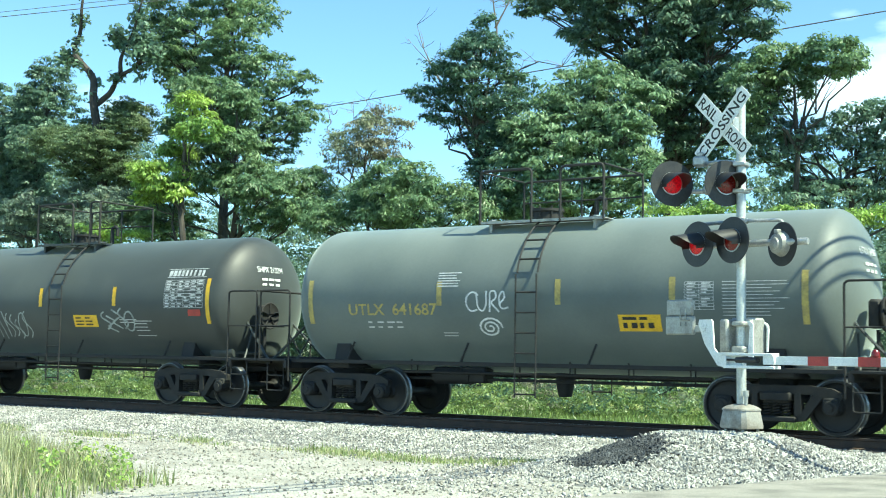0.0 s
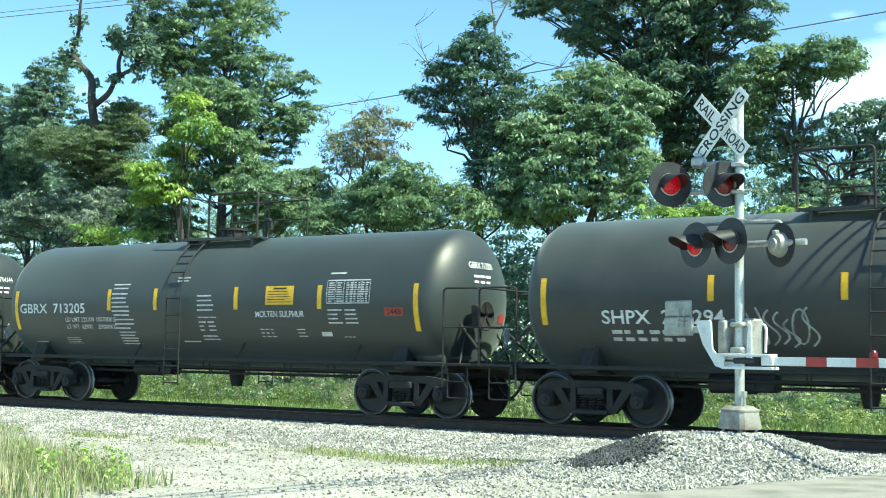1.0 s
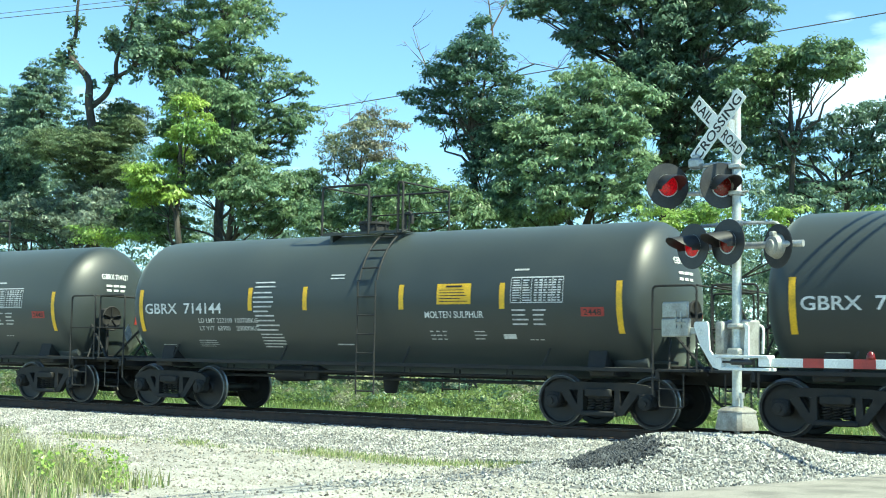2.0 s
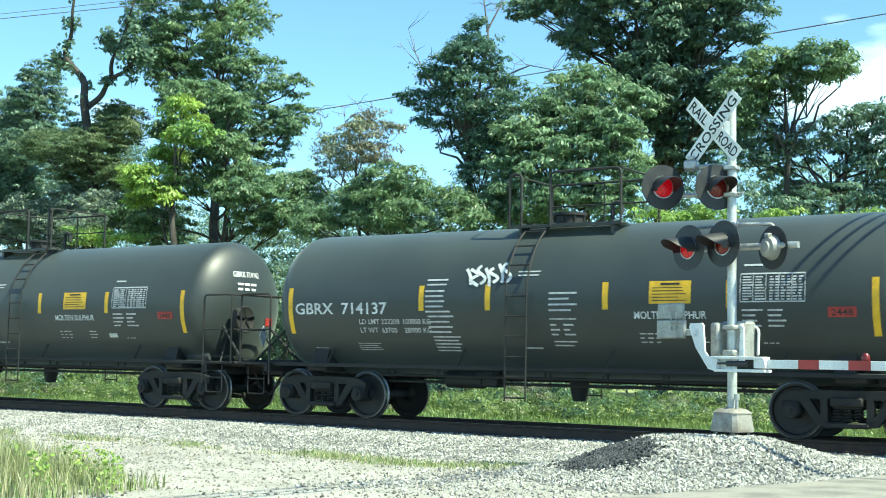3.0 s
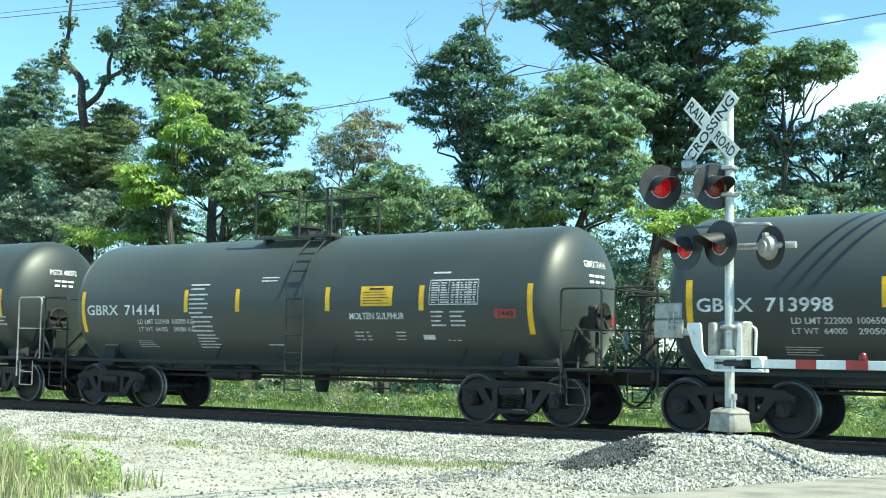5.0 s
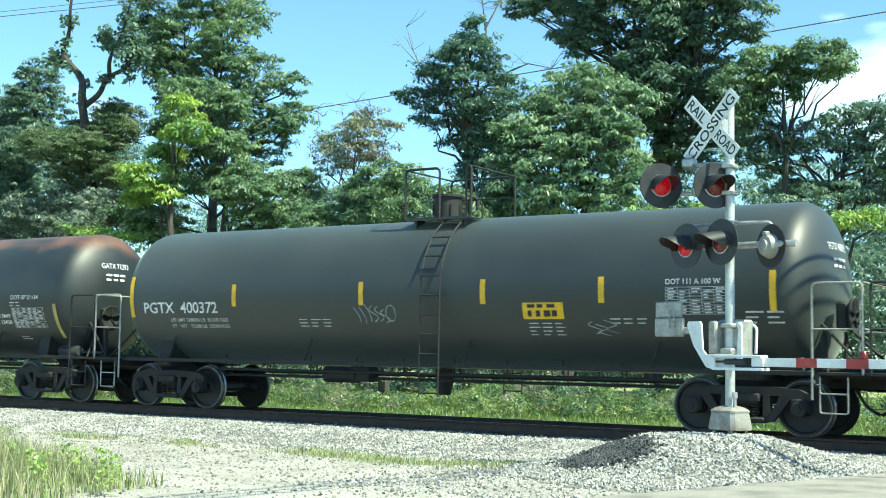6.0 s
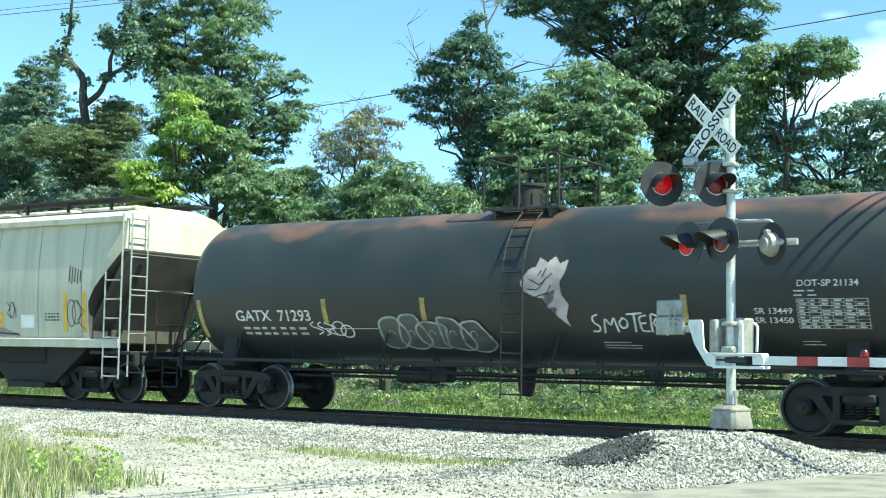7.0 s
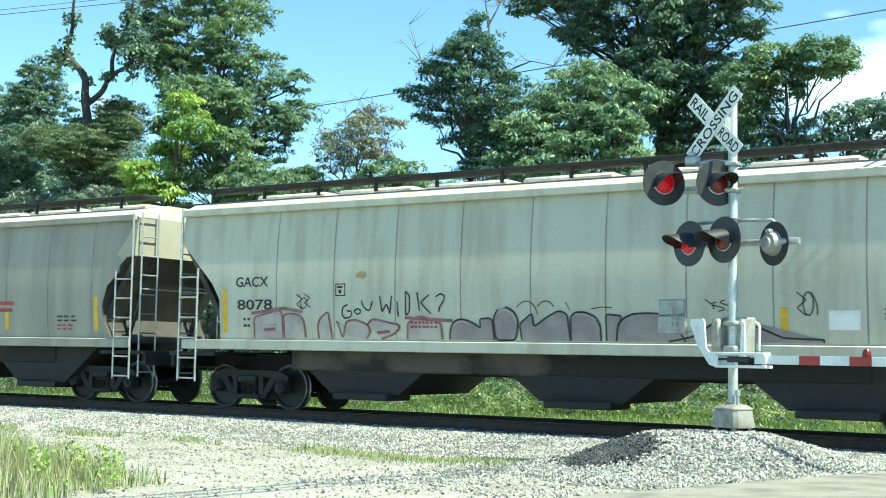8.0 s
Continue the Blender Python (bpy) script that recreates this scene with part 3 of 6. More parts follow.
def fill(bm, side, outline, off=0.013, step=0.04):
    """A painted shape, laid on a curved side in thin level strips."""
    z, top = min(q[1] for q in outline), max(q[1] for q in outline)
    ring = list(zip(outline, outline[1:] + outline[:1]))
    while z < top:
        mid = z + step / 2
        cuts = sorted(a[0] + (b[0] - a[0]) * (mid - a[1]) / (b[1] - a[1]) for a, b in ring if (a[1] > mid) != (b[1] > mid))
        for u0, u1 in zip(cuts[::2], cuts[1::2]):
            side.patch(bm, u0, u1, z, z + step, off)
        z += step


def table(bm, side, u0, u1, z0, z1, rows, cols, seed, off=0.006):
    """A stencilled table: frame, rules and small entries."""
    rng = random.Random(seed)
    dz, du = (z1 - z0) / rows, (u1 - u0) / cols
    for i in range(rows + 1):
        side.patch(bm, u0, u1, z0 + i * dz - 0.004, z0 + i * dz + 0.004, off)
    for k in range(cols + 1):
        side.patch(bm, u0 + k * du - 0.004, u0 + k * du + 0.004, z0, z1, off)
    for i in range(rows):
        for k in range(cols):
            if rng.random() < 0.85:
                a = u0 + k * du + 0.15 * du
                side.patch(bm, a, a + du * rng.uniform(0.35, 0.75), z0 + (i + 0.25) * dz, z0 + (i + 0.75) * dz, off)


def tank_mesh(half, r, zc, head, paint):
    bm = bmesh.new()
    prof = [(-half - head, 0.0)]
    for i in range(1, 10):
        a = math.pi / 2 * i / 9
        prof.append((-half - head * math.cos(a), r * math.sin(a) ** 0.92))
    prof += [(k * half, r) for k in (-0.6, -0.2, 0.2, 0.6)]
    for i in range(9, 0, -1):
        a = math.pi / 2 * i / 9
        prof.append((half + head * math.cos(a), r * math.sin(a) ** 0.92))
    prof.append((half + head, 0.0))
    lathe(bm, prof, 72, Matrix.Translation((0, 0, zc)))
    return mesh_of(bm, paint, name="tank")


def stairs_of(bm, xs, z0, z1, y, r=0.016, step=0.36):
    for x in xs:
        tube(bm, [(x, y, z0), (x, y, z1)], r)
    z = z0 + 0.06
    while z < z1:
        tube(bm, [(xs[0], y, z), (xs[1], y, z)], r)
        z += step


def tank_car(spec):
    g = spec
    half, r, zc, head, tc_ = g["half"], g["r"], g["zc"], g.get("head", 0.62), g["trucks"]
    car = thing("tank_car", pose(0, 0, 0), g["label"], "tank car", "tank cars of the train")
    side = Side(r, zc)
    rng = random.Random(g["seed"])
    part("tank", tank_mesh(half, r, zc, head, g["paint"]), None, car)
    dark = M_UNDER
    end = g["end"]
    # underframe: stub sills, side bars, saddles
    for s in (1, -1):
        bm = bmesh.new()
        box(bm, (s * (tc_ + end) / 2 + s * 0.2, 0, 0.93), (end - tc_ + 1.6, 0.36, 0.34), 0.02)
        box(bm, (s * (tc_ + 0.1), 0, 0.98), (0.5, 2.3, 0.16), 0.03)
        part("stub_sill", bm, dark, car)
        bm = bmesh.new()
        prism(bm, [(-1.18, 0.98), (1.18, 0.98), (1.05, zc - r * 0.55), (0.6, zc - r * 0.85), (-0.6, zc - r * 0.85), (-1.05, zc - r * 0.55)], (0, 1, 0), (0, 0, 1), (0.34, 0, 0))
        part("saddle", bm, dark, car, m=pose(s * tc_, 0, 0))
        # end platform, coupler, hand brake
        bm = bmesh.new()
        box(bm, (s * (half + 0.95), 0, 1.03), (0.75, 2.75, 0.05), 0.01)
        box(bm, (s * (half + 0.58), 0, 0.95), (0.07, 2.75, 0.16), 0.01)
        for y in (-0.9, -0.3, 0.3, 0.9):
            box(bm, (s * (half + 0.95), y, 0.98), (0.7, 0.05, 0.06))
        part("end_platform", bm, dark, car)
        bm = bmesh.new()
        box(bm, (s * (end - 0.32), 0, 0.88), (0.55, 0.16, 0.18), 0.03)
        box(bm, (s * (end - 0.06), 0.03, 0.88), (0.22, 0.26, 0.28), 0.06)
        tube(bm, bent([(s * (end - 0.4), -0.3, 0.85), (s * (end - 0.2), -0.32, 0.5), (s * (end + 0.0), -0.25, 0.38)], 0.15), 0.028)
        part("coupler", bm, M_TRUCK, car)
        rail_m = g.get("rail", dark)
        for y in (-1.36, 1.36):
            bm = bmesh.new()
            tube(bm, bent([(s * (half + 0.5), y, 0.62), (s * (half + 0.5), y, 2.44), (s * (half + 1.28), y, 2.44), (s * (half + 1.28), y, 1.02)], 0.09), 0.02, 7)
            tube(bm, [(s * (half + 0.5), y, 1.72), (s * (half + 1.28), y, 1.72)], 0.014)
            for z in (0.42, 0.72):
                tube(bm, bent([(s * (half + 0.62), y, 0.98), (s * (half + 0.62), y, z), (s * (half + 1.05), y, z), (s * (half + 1.05), y, 0.98)], 0.04), 0.014)
            part("handrail", bm, rail_m, car)
        bm = bmesh.new()
        tube(bm, bent([(s * (half + 1.28), -1.36, 2.44), (s * (half + 1.30), 1.36, 2.44)], 0.05), 0.018)
        tube(bm, [(s * (half + 1.29), -1.36, 1.72), (s * (half + 1.29), -0.6, 1.72)], 0.016)
        part("end_rail", bm, rail_m, car)
        for y in (-0.95, 0.95):
            for x0, x1, w, z, thick in ((1.25, head * 0.55, 0.75, 1.95, 0.026), (0.62, head * 0.75, 0.55, 1.75, 0.02)):
                bm = bmesh.new()
                tube(bm, [(s * (half + x0), y, 1.05), (s * (half + x1), y * w, z)], thick, 6)
                part("brace", bm, M_DUST if g["paint"] in (M_DUST, M_GREY) else dark, car)
    # brake gear on the leading end
    bm = bmesh.new()
    lathe(bm, [(-0.05, 0.0), (-0.05, 0.06), (-0.02, 0.27), (0.02, 0.29), (0.03, 0.27), (0.0, 0.22), (0.0, 0.0)], 18, Matrix.Translation((half + 0.92, -0.55, 1.95)))
    for k in range(5):
        a = k * 1.2566
        tube(bm, [(half + 0.93, -0.55, 1.95), (half + 0.94, -0.55 + 0.27 * math.sin(a), 1.95 + 0.27 * math.cos(a))], 0.018, 5)
    box(bm, (half + 0.78, -0.55, 1.95), (0.20, 0.32, 0.46), 0.04)
    tube(bm, [(half + 0.8, -0.55, 1.7), (half + 0.8, -0.55, 1.0)], 0.035)
    part("hand_brake", bm, dark, car)
    bm = bmesh.new()
    lathe(bm, [(-0.32, 0.0), (-0.32, 0.12), (-0.28, 0.15), (0.22, 0.15), (0.3, 0.11), (0.3, 0.0)], 16, Matrix.Translation((half - 0.1, -0.78, 1.17)))
    tube(bm, [(half + 0.1, -0.78, 1.17), (half + 0.6, -0.5, 1.15)], 0.03)
    part("air_reservoir", bm, g.get("reservoir", M_DUST), car)
    # long side bars with hangers, piping under the tank
    for y in (-1.26, 1.26):
        bm = bmesh.new()
        box(bm, (0, y, 1.03), (2 * half + 1.0, 0.05, 0.075), 0.008)
        k = -half + 0.9
        while k < half:
            tube(bm, [(k, y, 1.03), (k + 0.12, y * 0.93, zc - r * 0.62)], 0.022, 5)
            k += half * 0.52
        part("side_bar", bm, dark, car)
    bm = bmesh.new()
    for y, z in ((-0.75, 0.86), (-0.55, 0.74), (0.7, 0.80)):
        tube(bm, [(-tc_ + 1.2, y, z), (tc_ - 1.2, y, z)], 0.03, 6)
        k = -tc_ + 1.4
        while k < tc_ - 1.2:
            tube(bm, [(k, y, z - 0.04), (k, y, zc - r * 0.82)], 0.015, 4)
            k += 1.15
    part("brake_piping", bm, dark, car)
    bm = bmesh.new()
    lathe(bm, [(0.45, 0.0), (0.45, 0.12), (0.62, 0.16), (0.95, 0.2), (0.95, 0.0)], 14, Matrix.Rotation(radians(-90), 4, "Y"))
    part("outlet_valve", bm, dark, car)
    bm = bmesh.new()
    box(bm, (-1.6, -0.5, 0.82), (0.5, 0.35, 0.3), 0.03)
    lathe(bm, [(-2.5, 0.0), (-2.5, 0.16), (-1.7, 0.16), (-1.7, 0.0)], 14, Matrix.Translation((0, -0.55, 0.80)))
    part("brake_cylinder", bm, dark, car)
    # ladders, top platform with railing, manway
    lx = g["ladder"]
    for s, y in ((1, -r - 0.10), (-1, r + 0.10)):
        bm = bmesh.new()
        stairs_of(bm, (lx - 0.21, lx + 0.21), 0.46, zc + 0.35, y)
        for x in (lx - 0.21, lx + 0.21):
            arc = [(x, s * -(r + 0.10) * math.cos(a), zc + (r + 0.10) * math.sin(a)) for a in [0.25 + 0.11 * i for i in range(10)]]
            tube(bm, arc, 0.018)
        for i in range(3):
            a = 0.42 + 0.28 * i
            q = (-(r + 0.10) * math.cos(a) * s, zc + (r + 0.10) * math.sin(a))
            tube(bm, [(lx - 0.21, *q), (lx + 0.21, *q)], 0.018)
        part("ladder", bm, dark, car)
    top = zc + r
    p0, p1 = g["deck"]
    bm = bmesh.new()
    for y in (-0.62, 0.62):
        box(bm, ((p0 + p1) / 2, y, top - 0.045), (p1 - p0, 0.42, 0.02), 0.006)
        box(bm, ((p0 + p1) / 2, y * 1.33, top - 0.05), (p1 - p0, 0.03, 0.05))
        for x in (p0 + 0.2, p1 - 0.2):
            box(bm, (x, y, top - 0.14), (0.06, 0.3, 0.3))
    part("top_platform", bm, M_CAST if g["paint"] is M_GREY else M_DUST, car, "thin grating platform on the tank top")
    for y in (-0.83, 0.83):
        bm = bmesh.new()
        zr = top + 0.92
        gap0, gap1 = lx - (0.5 if g.get("bay") else 0.3), lx + (0.22 if g.get("bay") else 0.30)
        if y > 0:
            tube(bm, bent([(p0, y, top), (p0, y, zr), (p1, y, zr), (p1, y, top)], 0.1), 0.022)
            tube(bm, [(p0, y, top + 0.5), (p1, y, top + 0.5)], 0.016)
            tube(bm, [((p0 + p1) / 2, y, top), ((p0 + p1) / 2, y, zr)], 0.018)
        else:
            tube(bm, bent([(p0, y, top - 0.08), (p0, y, zr), (gap0, y, zr), (gap0, y, top - 0.08)], 0.1), 0.026)
            part("railing", bm, dark, car)
            bm = bmesh.new()
            tube(bm, bent([(gap1, y, top - 0.08), (gap1, y, zr), (p1, y, zr), (p1, y, top - 0.08)], 0.1), 0.026)
        part("railing", bm, dark, car)
    for x in (p0, p1):
        bm = bmesh.new()
        tube(bm, bent([(x, -0.83, zr), (x, 0.83, zr)], 0.05), 0.02)
        part("railing", bm, dark, car)
    bm = bmesh.new()
    lathe(bm, [(0, 0.0), (0, 0.28), (g.get("dome", 0.20), 0.28), (g.get("dome", 0.20) + 0.02, 0.32), (g.get("dome", 0.20) + 0.07, 0.32), (g.get("dome", 0.20) + 0.10, 0.0)], 20, Matrix.Translation(((p0 + p1) / 2 - 0.3, 0, top - 0.02)) @ Matrix.Rotation(radians(-90), 4, "Y"))
    manway = part("manway", bm, dark, car)
    bm = bmesh.new()
    tube(bm, [(0, 0, 0.1), (0, 0, 0.3)], 0.018, 5)
    bolt = mesh_of(bm, dark, name="eye_bolt")
    for k in range(8):
        a = k * 0.785
        part("eye_bolt", bolt, None, manway, m=pose((p0 + p1) / 2 - 0.3 + 0.292 * math.cos(a), 0.292 * math.sin(a), top))
    bm = bmesh.new()
    tube(bm, bent([(p1 - 0.6, 0.1, top), (p1 - 0.6, 0.1, top + 0.42), (p1 - 0.42, 0.1, top + 0.42), (p1 - 0.42, 0.1, top + 0.2)], 0.08), 0.045)
    part("vent_pipe", bm, dark, car)
    # reflective strips
    for i, (x, z0, z1) in enumerate(g["strips"]):
        bm = bmesh.new()
        side.patch(bm, x - 0.055, x + 0.055, z0, z1)
        part("reflective_strip", bm, g.get("strip", M_YEL), car, "yellow reflective strip" if i == 0 else "")
    for name, material, draw, lab in g["marks"]:
        bm = bmesh.new()
        draw(bm, side, rng)
        if name == "reporting_mark":
            xs = sorted(v.co.x for v in bm.verts)
            cut = max(zip(xs, xs[1:]), key=lambda q: q[1] - q[0])[1] - 1e-4
            first = bm.copy()
            bmesh.ops.delete(first, geom=[v for v in first.verts if v.co.x > cut], context="VERTS")
            bmesh.ops.delete(bm, geom=[v for v in bm.verts if v.co.x <= cut], context="VERTS")
            part(name, first, material, car, lab)
        part(name, bm, material, car, lab, kind="stuff" if name in ("note_stencil", "load_stencil", "data_table", "placard_lettering", "spray_tag", "class_stencil", "bubble_outline", "pale_graffiti_outline", "pale_graffiti_fill") else "")
    # lettering on the leading head
    front = Head(half, head, r, zc)
    bm = bmesh.new()
    if g.get("head_mark"):
        front.words(bm, g["head_mark"], -0.52, 0.62, 0.12, 0.78, 0.012)
    for k in range(2):
        for i in range(3):
            front.patch(bm, -0.42 + 0.2 * i, -0.26 + 0.2 * i - 0.03 * k, 0.44 - 0.11 * k, 0.49 - 0.11 * k, 0.012)
    part("head_stencil", bm, M_WHITE, car, "white stencilled lines on the tank head", kind="stuff")
    if g.get("panel"):
        bm = bmesh.new()
        front.patch(bm, 0.50, 0.80, -0.42, -0.24, 0.014)
        part("head_panel", bm, M_RED, car, "small red panel on the tank head")
        bm = bmesh.new()
        prism(bm, [(-0.13, 0.0), (0.0, -0.22), (0.13, 0.0), (0.0, 0.22)], (0, 1, 0), (0, 0, 1), (0.015, 0, 0))
        part("diamond_placard", bm, M_DIM, car, "worn diamond-shaped hazard placard", pose(half + 1.27, -0.35, 1.60))
    for x in (-tc_, tc_):
        truck(car, x)
    movers.append((car, g["at"]))
    return car


def sulphur_marks(number, limits, extra=()):
    def mark(bm, s, rng):
        s.words(bm, "GBRX  " + number, -5.60, 2.02, 0.215, 2.22)
    def load(bm, s, rng):
        s.words(bm, limits[0], -4.05, 1.82, 0.10)
        s.words(bm, limits[1], -4.05, 1.65, 0.10)
        s.words(bm, limits[2], -3.02, 1.82, 0.10, 0.62)
        s.words(bm, limits[3], -3.02, 1.65, 0.10, 0.62)
    def cargo(bm, s, rng):
        s.words(bm, "MOLTEN SULPHUR", 1.72, 1.91, 0.125, 1.28)
    def note_lines(bm, s, rng):
        bars(bm, s, -2.48, -1.92, 2.66, 2, 0.09, 0.03, rng)
        bars(bm, s, -2.50, -1.95, 2.45, 5, 0.095, 0.032, rng)
        bars(bm, s, -2.46, -1.80, 1.98, 4, 0.10, 0.032, rng)
        bars(bm, s, -2.40, -1.78, 1.58, 5, 0.075, 0.028, rng)
        bars(bm, s, -0.55, -0.1, 2.78, 2, 0.07, 0.025, rng)
        bars(bm, s, 1.78, 2.2, 1.66, 3, 0.08, 0.025, rng, 3)
        bars(bm, s, 2.75, 3.02, 1.66, 3, 0.075, 0.022, rng)
        s.patch(bm, 3.36, 3.62, 1.50, 1.60)
        bars(bm, s, 3.9, 4.2, 1.50, 1, 0.07, 0.02, rng, 3)
        bars(bm, s, -0.5, 0.0, 1.36, 1, 0.07, 0.03, rng)
        bars(bm, s, 3.62, 4.02, 2.80, 1, 0.07, 0.035, rng)
        bars(bm, s, 3.60, 4.45, 2.06, 4, 0.085, 0.03, rng, 2)
    def faint(bm, s, rng):
        bars(bm, s, -4.2, -3.6, 1.42, 4, 0.05, 0.014, rng)
        bars(bm, s, -5.3, -4.9, 1.30, 2, 0.06, 0.014, rng)
        s.patch(bm, 3.58, 4.63, 2.62, 2.645)
        s.patch(bm, 3.58, 4.63, 2.17, 2.19)
        for k in range(6):
            s.patch(bm, 3.58 + k * 0.21 - 0.006, 3.58 + k * 0.21 + 0.006, 2.19, 2.62)
        bars(bm, s, 3.62, 4.03, 2.59, 9, 0.045, 0.022, random.Random(3), 2)
        bars(bm, s, 4.06, 4.62, 2.59, 9, 0.045, 0.025, random.Random(4), 6)
    def placard(bm, s, rng):
        s.patch(bm, 2.0, 2.74, 2.16, 2.54, 0.008)
    def placard_ink(bm, s, rng):
        bars(bm, s, 2.06, 2.68, 2.43, 5, 0.052, 0.014, random.Random(9), 1, 0.013)
        s.patch(bm, 2.2, 2.55, 2.47, 2.505, 0.013)
    def red(bm, s, rng):
        s.patch(bm, 4.98, 5.42, 1.93, 2.09, 0.008)
    def red_ink(bm, s, rng):
        s.words(bm, "2448", 5.03, 1.955, 0.105, 0.34, 0.012)
    out = [("reporting_mark", M_WHITE, mark, "white stencilled reporting mark"), ("load_stencil", M_DIM, load, ""), ("cargo_name", M_WHITE, cargo, "white stencilled cargo name"),
           ("note_stencil", M_DIM, note_lines, ""), ("data_table", M_DIM, faint, ""), ("placard", M_YEL, placard, "yellow placard"), ("placard_lettering", M_INK, placard_ink, ""),
           ("red_panel", M_RED, red, "red numbered panel"), ("red_panel_number", M_INK, red_ink, "")]
    return out + list(extra)


GB_STRIPS = [(-5.73, 1.62, 2.54), (-2.59, 2.07, 2.54), (-1.15, 2.07, 2.54), (1.19, 2.07, 2.54), (3.40, 2.07, 2.54), (5.71, 1.62, 2.54)]


def sulphur_car(number, limits, at, seed, extra=(), more="", early=False):
    lad = dict(ladder=-0.50, deck=(-1.05, 1.20)) if early else dict(ladder=0.45, deck=(-1.22, 0.78), bay=1)
    if early:
        extra = list(extra) + [("note_stencil", M_DIM, mid_lines, "")]
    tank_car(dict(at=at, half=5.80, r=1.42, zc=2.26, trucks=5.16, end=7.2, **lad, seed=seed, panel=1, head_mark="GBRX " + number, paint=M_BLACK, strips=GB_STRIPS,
                  label="glossy black molten sulphur tank car with " + (more or "yellow reflective strips"), marks=sulphur_marks(number, limits, extra)))


def mid_lines(bm, s, rng):
    bars(bm, s, 0.10, 0.66, 2.38, 4, 0.10, 0.032, rng)
    s.patch(bm, 0.10, 0.62, 1.90, 1.92)
    bars(bm, s, 0.10, 0.62, 1.82, 3, 0.09, 0.03, rng, 2)
    bars(bm, s, 0.12, 0.6, 1.50, 2, 0.08, 0.028, rng)


def white_splash(bm, s, rng):
    scrawl(bm, s, -1.7, 2.50, 0.95, 0.38, 21, 7, 0.06)


def train():
    # grey tank car with its own faded mark
    def ut_mark(bm, s, rng):
        s.words(bm, "UTLX  641687", -4.02, 1.93, 0.215, 2.05)
    def ut_tag(bm, s, rng):
        for pts in ([(-1.05, 2.28), (-1.16, 2.36), (-1.30, 2.28), (-1.32, 2.10), (-1.22, 1.98), (-1.08, 2.02)], [(-1.10, 2.34), (-1.06, 2.04), (-0.96, 1.98), (-0.88, 2.10), (-0.88, 2.36)],
                    [(-0.82, 1.98), (-0.80, 2.36), (-0.68, 2.36), (-0.66, 2.22), (-0.80, 2.16), (-0.62, 1.98)], [(-0.62, 2.12), (-0.48, 2.22), (-0.52, 2.38), (-0.62, 2.26), (-0.58, 2.02), (-0.42, 2.06)]):
            ribbon(bm, s, [(q[0], q[1]) for q in bent([(u, z, 0) for u, z in pts], 0.08, 3)], 0.032)
        ribbon(bm, s, [(-0.85 + 0.26 * (1 - i / 40) * math.cos(i * 0.42), 1.68 + 0.2 * (1 - i / 40) * math.sin(i * 0.42)) for i in range(36)], 0.035)
    def ut_placard(bm, s, rng):
        s.patch(bm, 1.72, 2.5, 1.62, 1.92, 0.008)
    def ut_ink(bm, s, rng):
        bars(bm, s, 1.8, 2.42, 1.88, 1, 0.06, 0.05, random.Random(2), 2, 0.013)
        bars(bm, s, 1.8, 2.42, 1.78, 1, 0.06, 0.10, random.Random(7), 4, 0.013)
    def ut_dim(bm, s, rng):
        bars(bm, s, -1.95, -1.42, 2.72, 6, 0.05, 0.022, rng)
        bars(bm, s, -1.9, -1.5, 1.58, 2, 0.06, 0.02, rng)
        bars(bm, s, 3.6, 4.7, 2.46, 11, 0.055, 0.012, rng, 1)
        table(bm, s, 2.95, 3.45, 2.0, 2.46, 9, 2, 11)
        bars(bm, s, -3.6, -2.7, 1.80, 2, 0.10, 0.03, rng, 4)
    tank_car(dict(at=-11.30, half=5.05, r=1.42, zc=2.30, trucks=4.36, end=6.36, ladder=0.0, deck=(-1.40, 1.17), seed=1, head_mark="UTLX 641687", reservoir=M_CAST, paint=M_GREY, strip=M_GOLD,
                  strips=[(-4.97, 1.75, 2.62), (-1.91, 2.1, 2.55), (0.58, 2.1, 2.55), (2.73, 2.1, 2.55), (4.96, 1.75, 2.62)],
                  label="faded grey tank car with a sprayed scribble", marks=[("reporting_mark", M_GOLD, ut_mark, "faded yellow stencilled reporting mark"), ("spray_tag", M_WHITE, ut_tag, "white sprayed scribble"),
                  ("placard", M_YEL, ut_placard, "yellow emergency placard"), ("placard_lettering", M_INK, ut_ink, ""), ("note_stencil", M_DIM, ut_dim, "")]))

    def sh_mark(bm, s, rng):
        s.words(bm, "SHPX  210294", -4.15, 1.78, 0.23, 2.2)
    def sh_tag(bm, s, rng):
        scrawl(bm, s, -1.80, 1.32, 1.30, 0.68, 8, 8, 0.032)
        scrawl(bm, s, 2.0, 1.55, 0.95, 0.52, 12, 5, 0.04)
    def sh_dim(bm, s, rng):
        bars(bm, s, -4.0, -2.6, 1.66, 2, 0.14, 0.07, rng, 6)
        table(bm, s, 4.02, 5.15, 2.10, 2.70, 10, 6, 3)
        s.patch(bm, 4.02, 5.18, 2.76, 2.77)
        s.patch(bm, 4.02, 5.18, 2.955, 2.965)
        bars(bm, s, 4.06, 5.15, 2.93, 1, 0.09, 0.14, rng, 9)
        bars(bm, s, 2.6, 3.2, 1.85, 2, 0.06, 0.02, rng)
        s.patch(bm, 3.05, 3.6, 1.45, 1.47)
        s.patch(bm, 3.05, 3.6, 1.80, 1.82)
        bars(bm, s, 3.05, 3.5, 1.76, 3, 0.08, 0.02, rng)
    def sh_placard(bm, s, rng):
        s.patch(bm, 1.10, 1.88, 1.67, 1.95, 0.008)
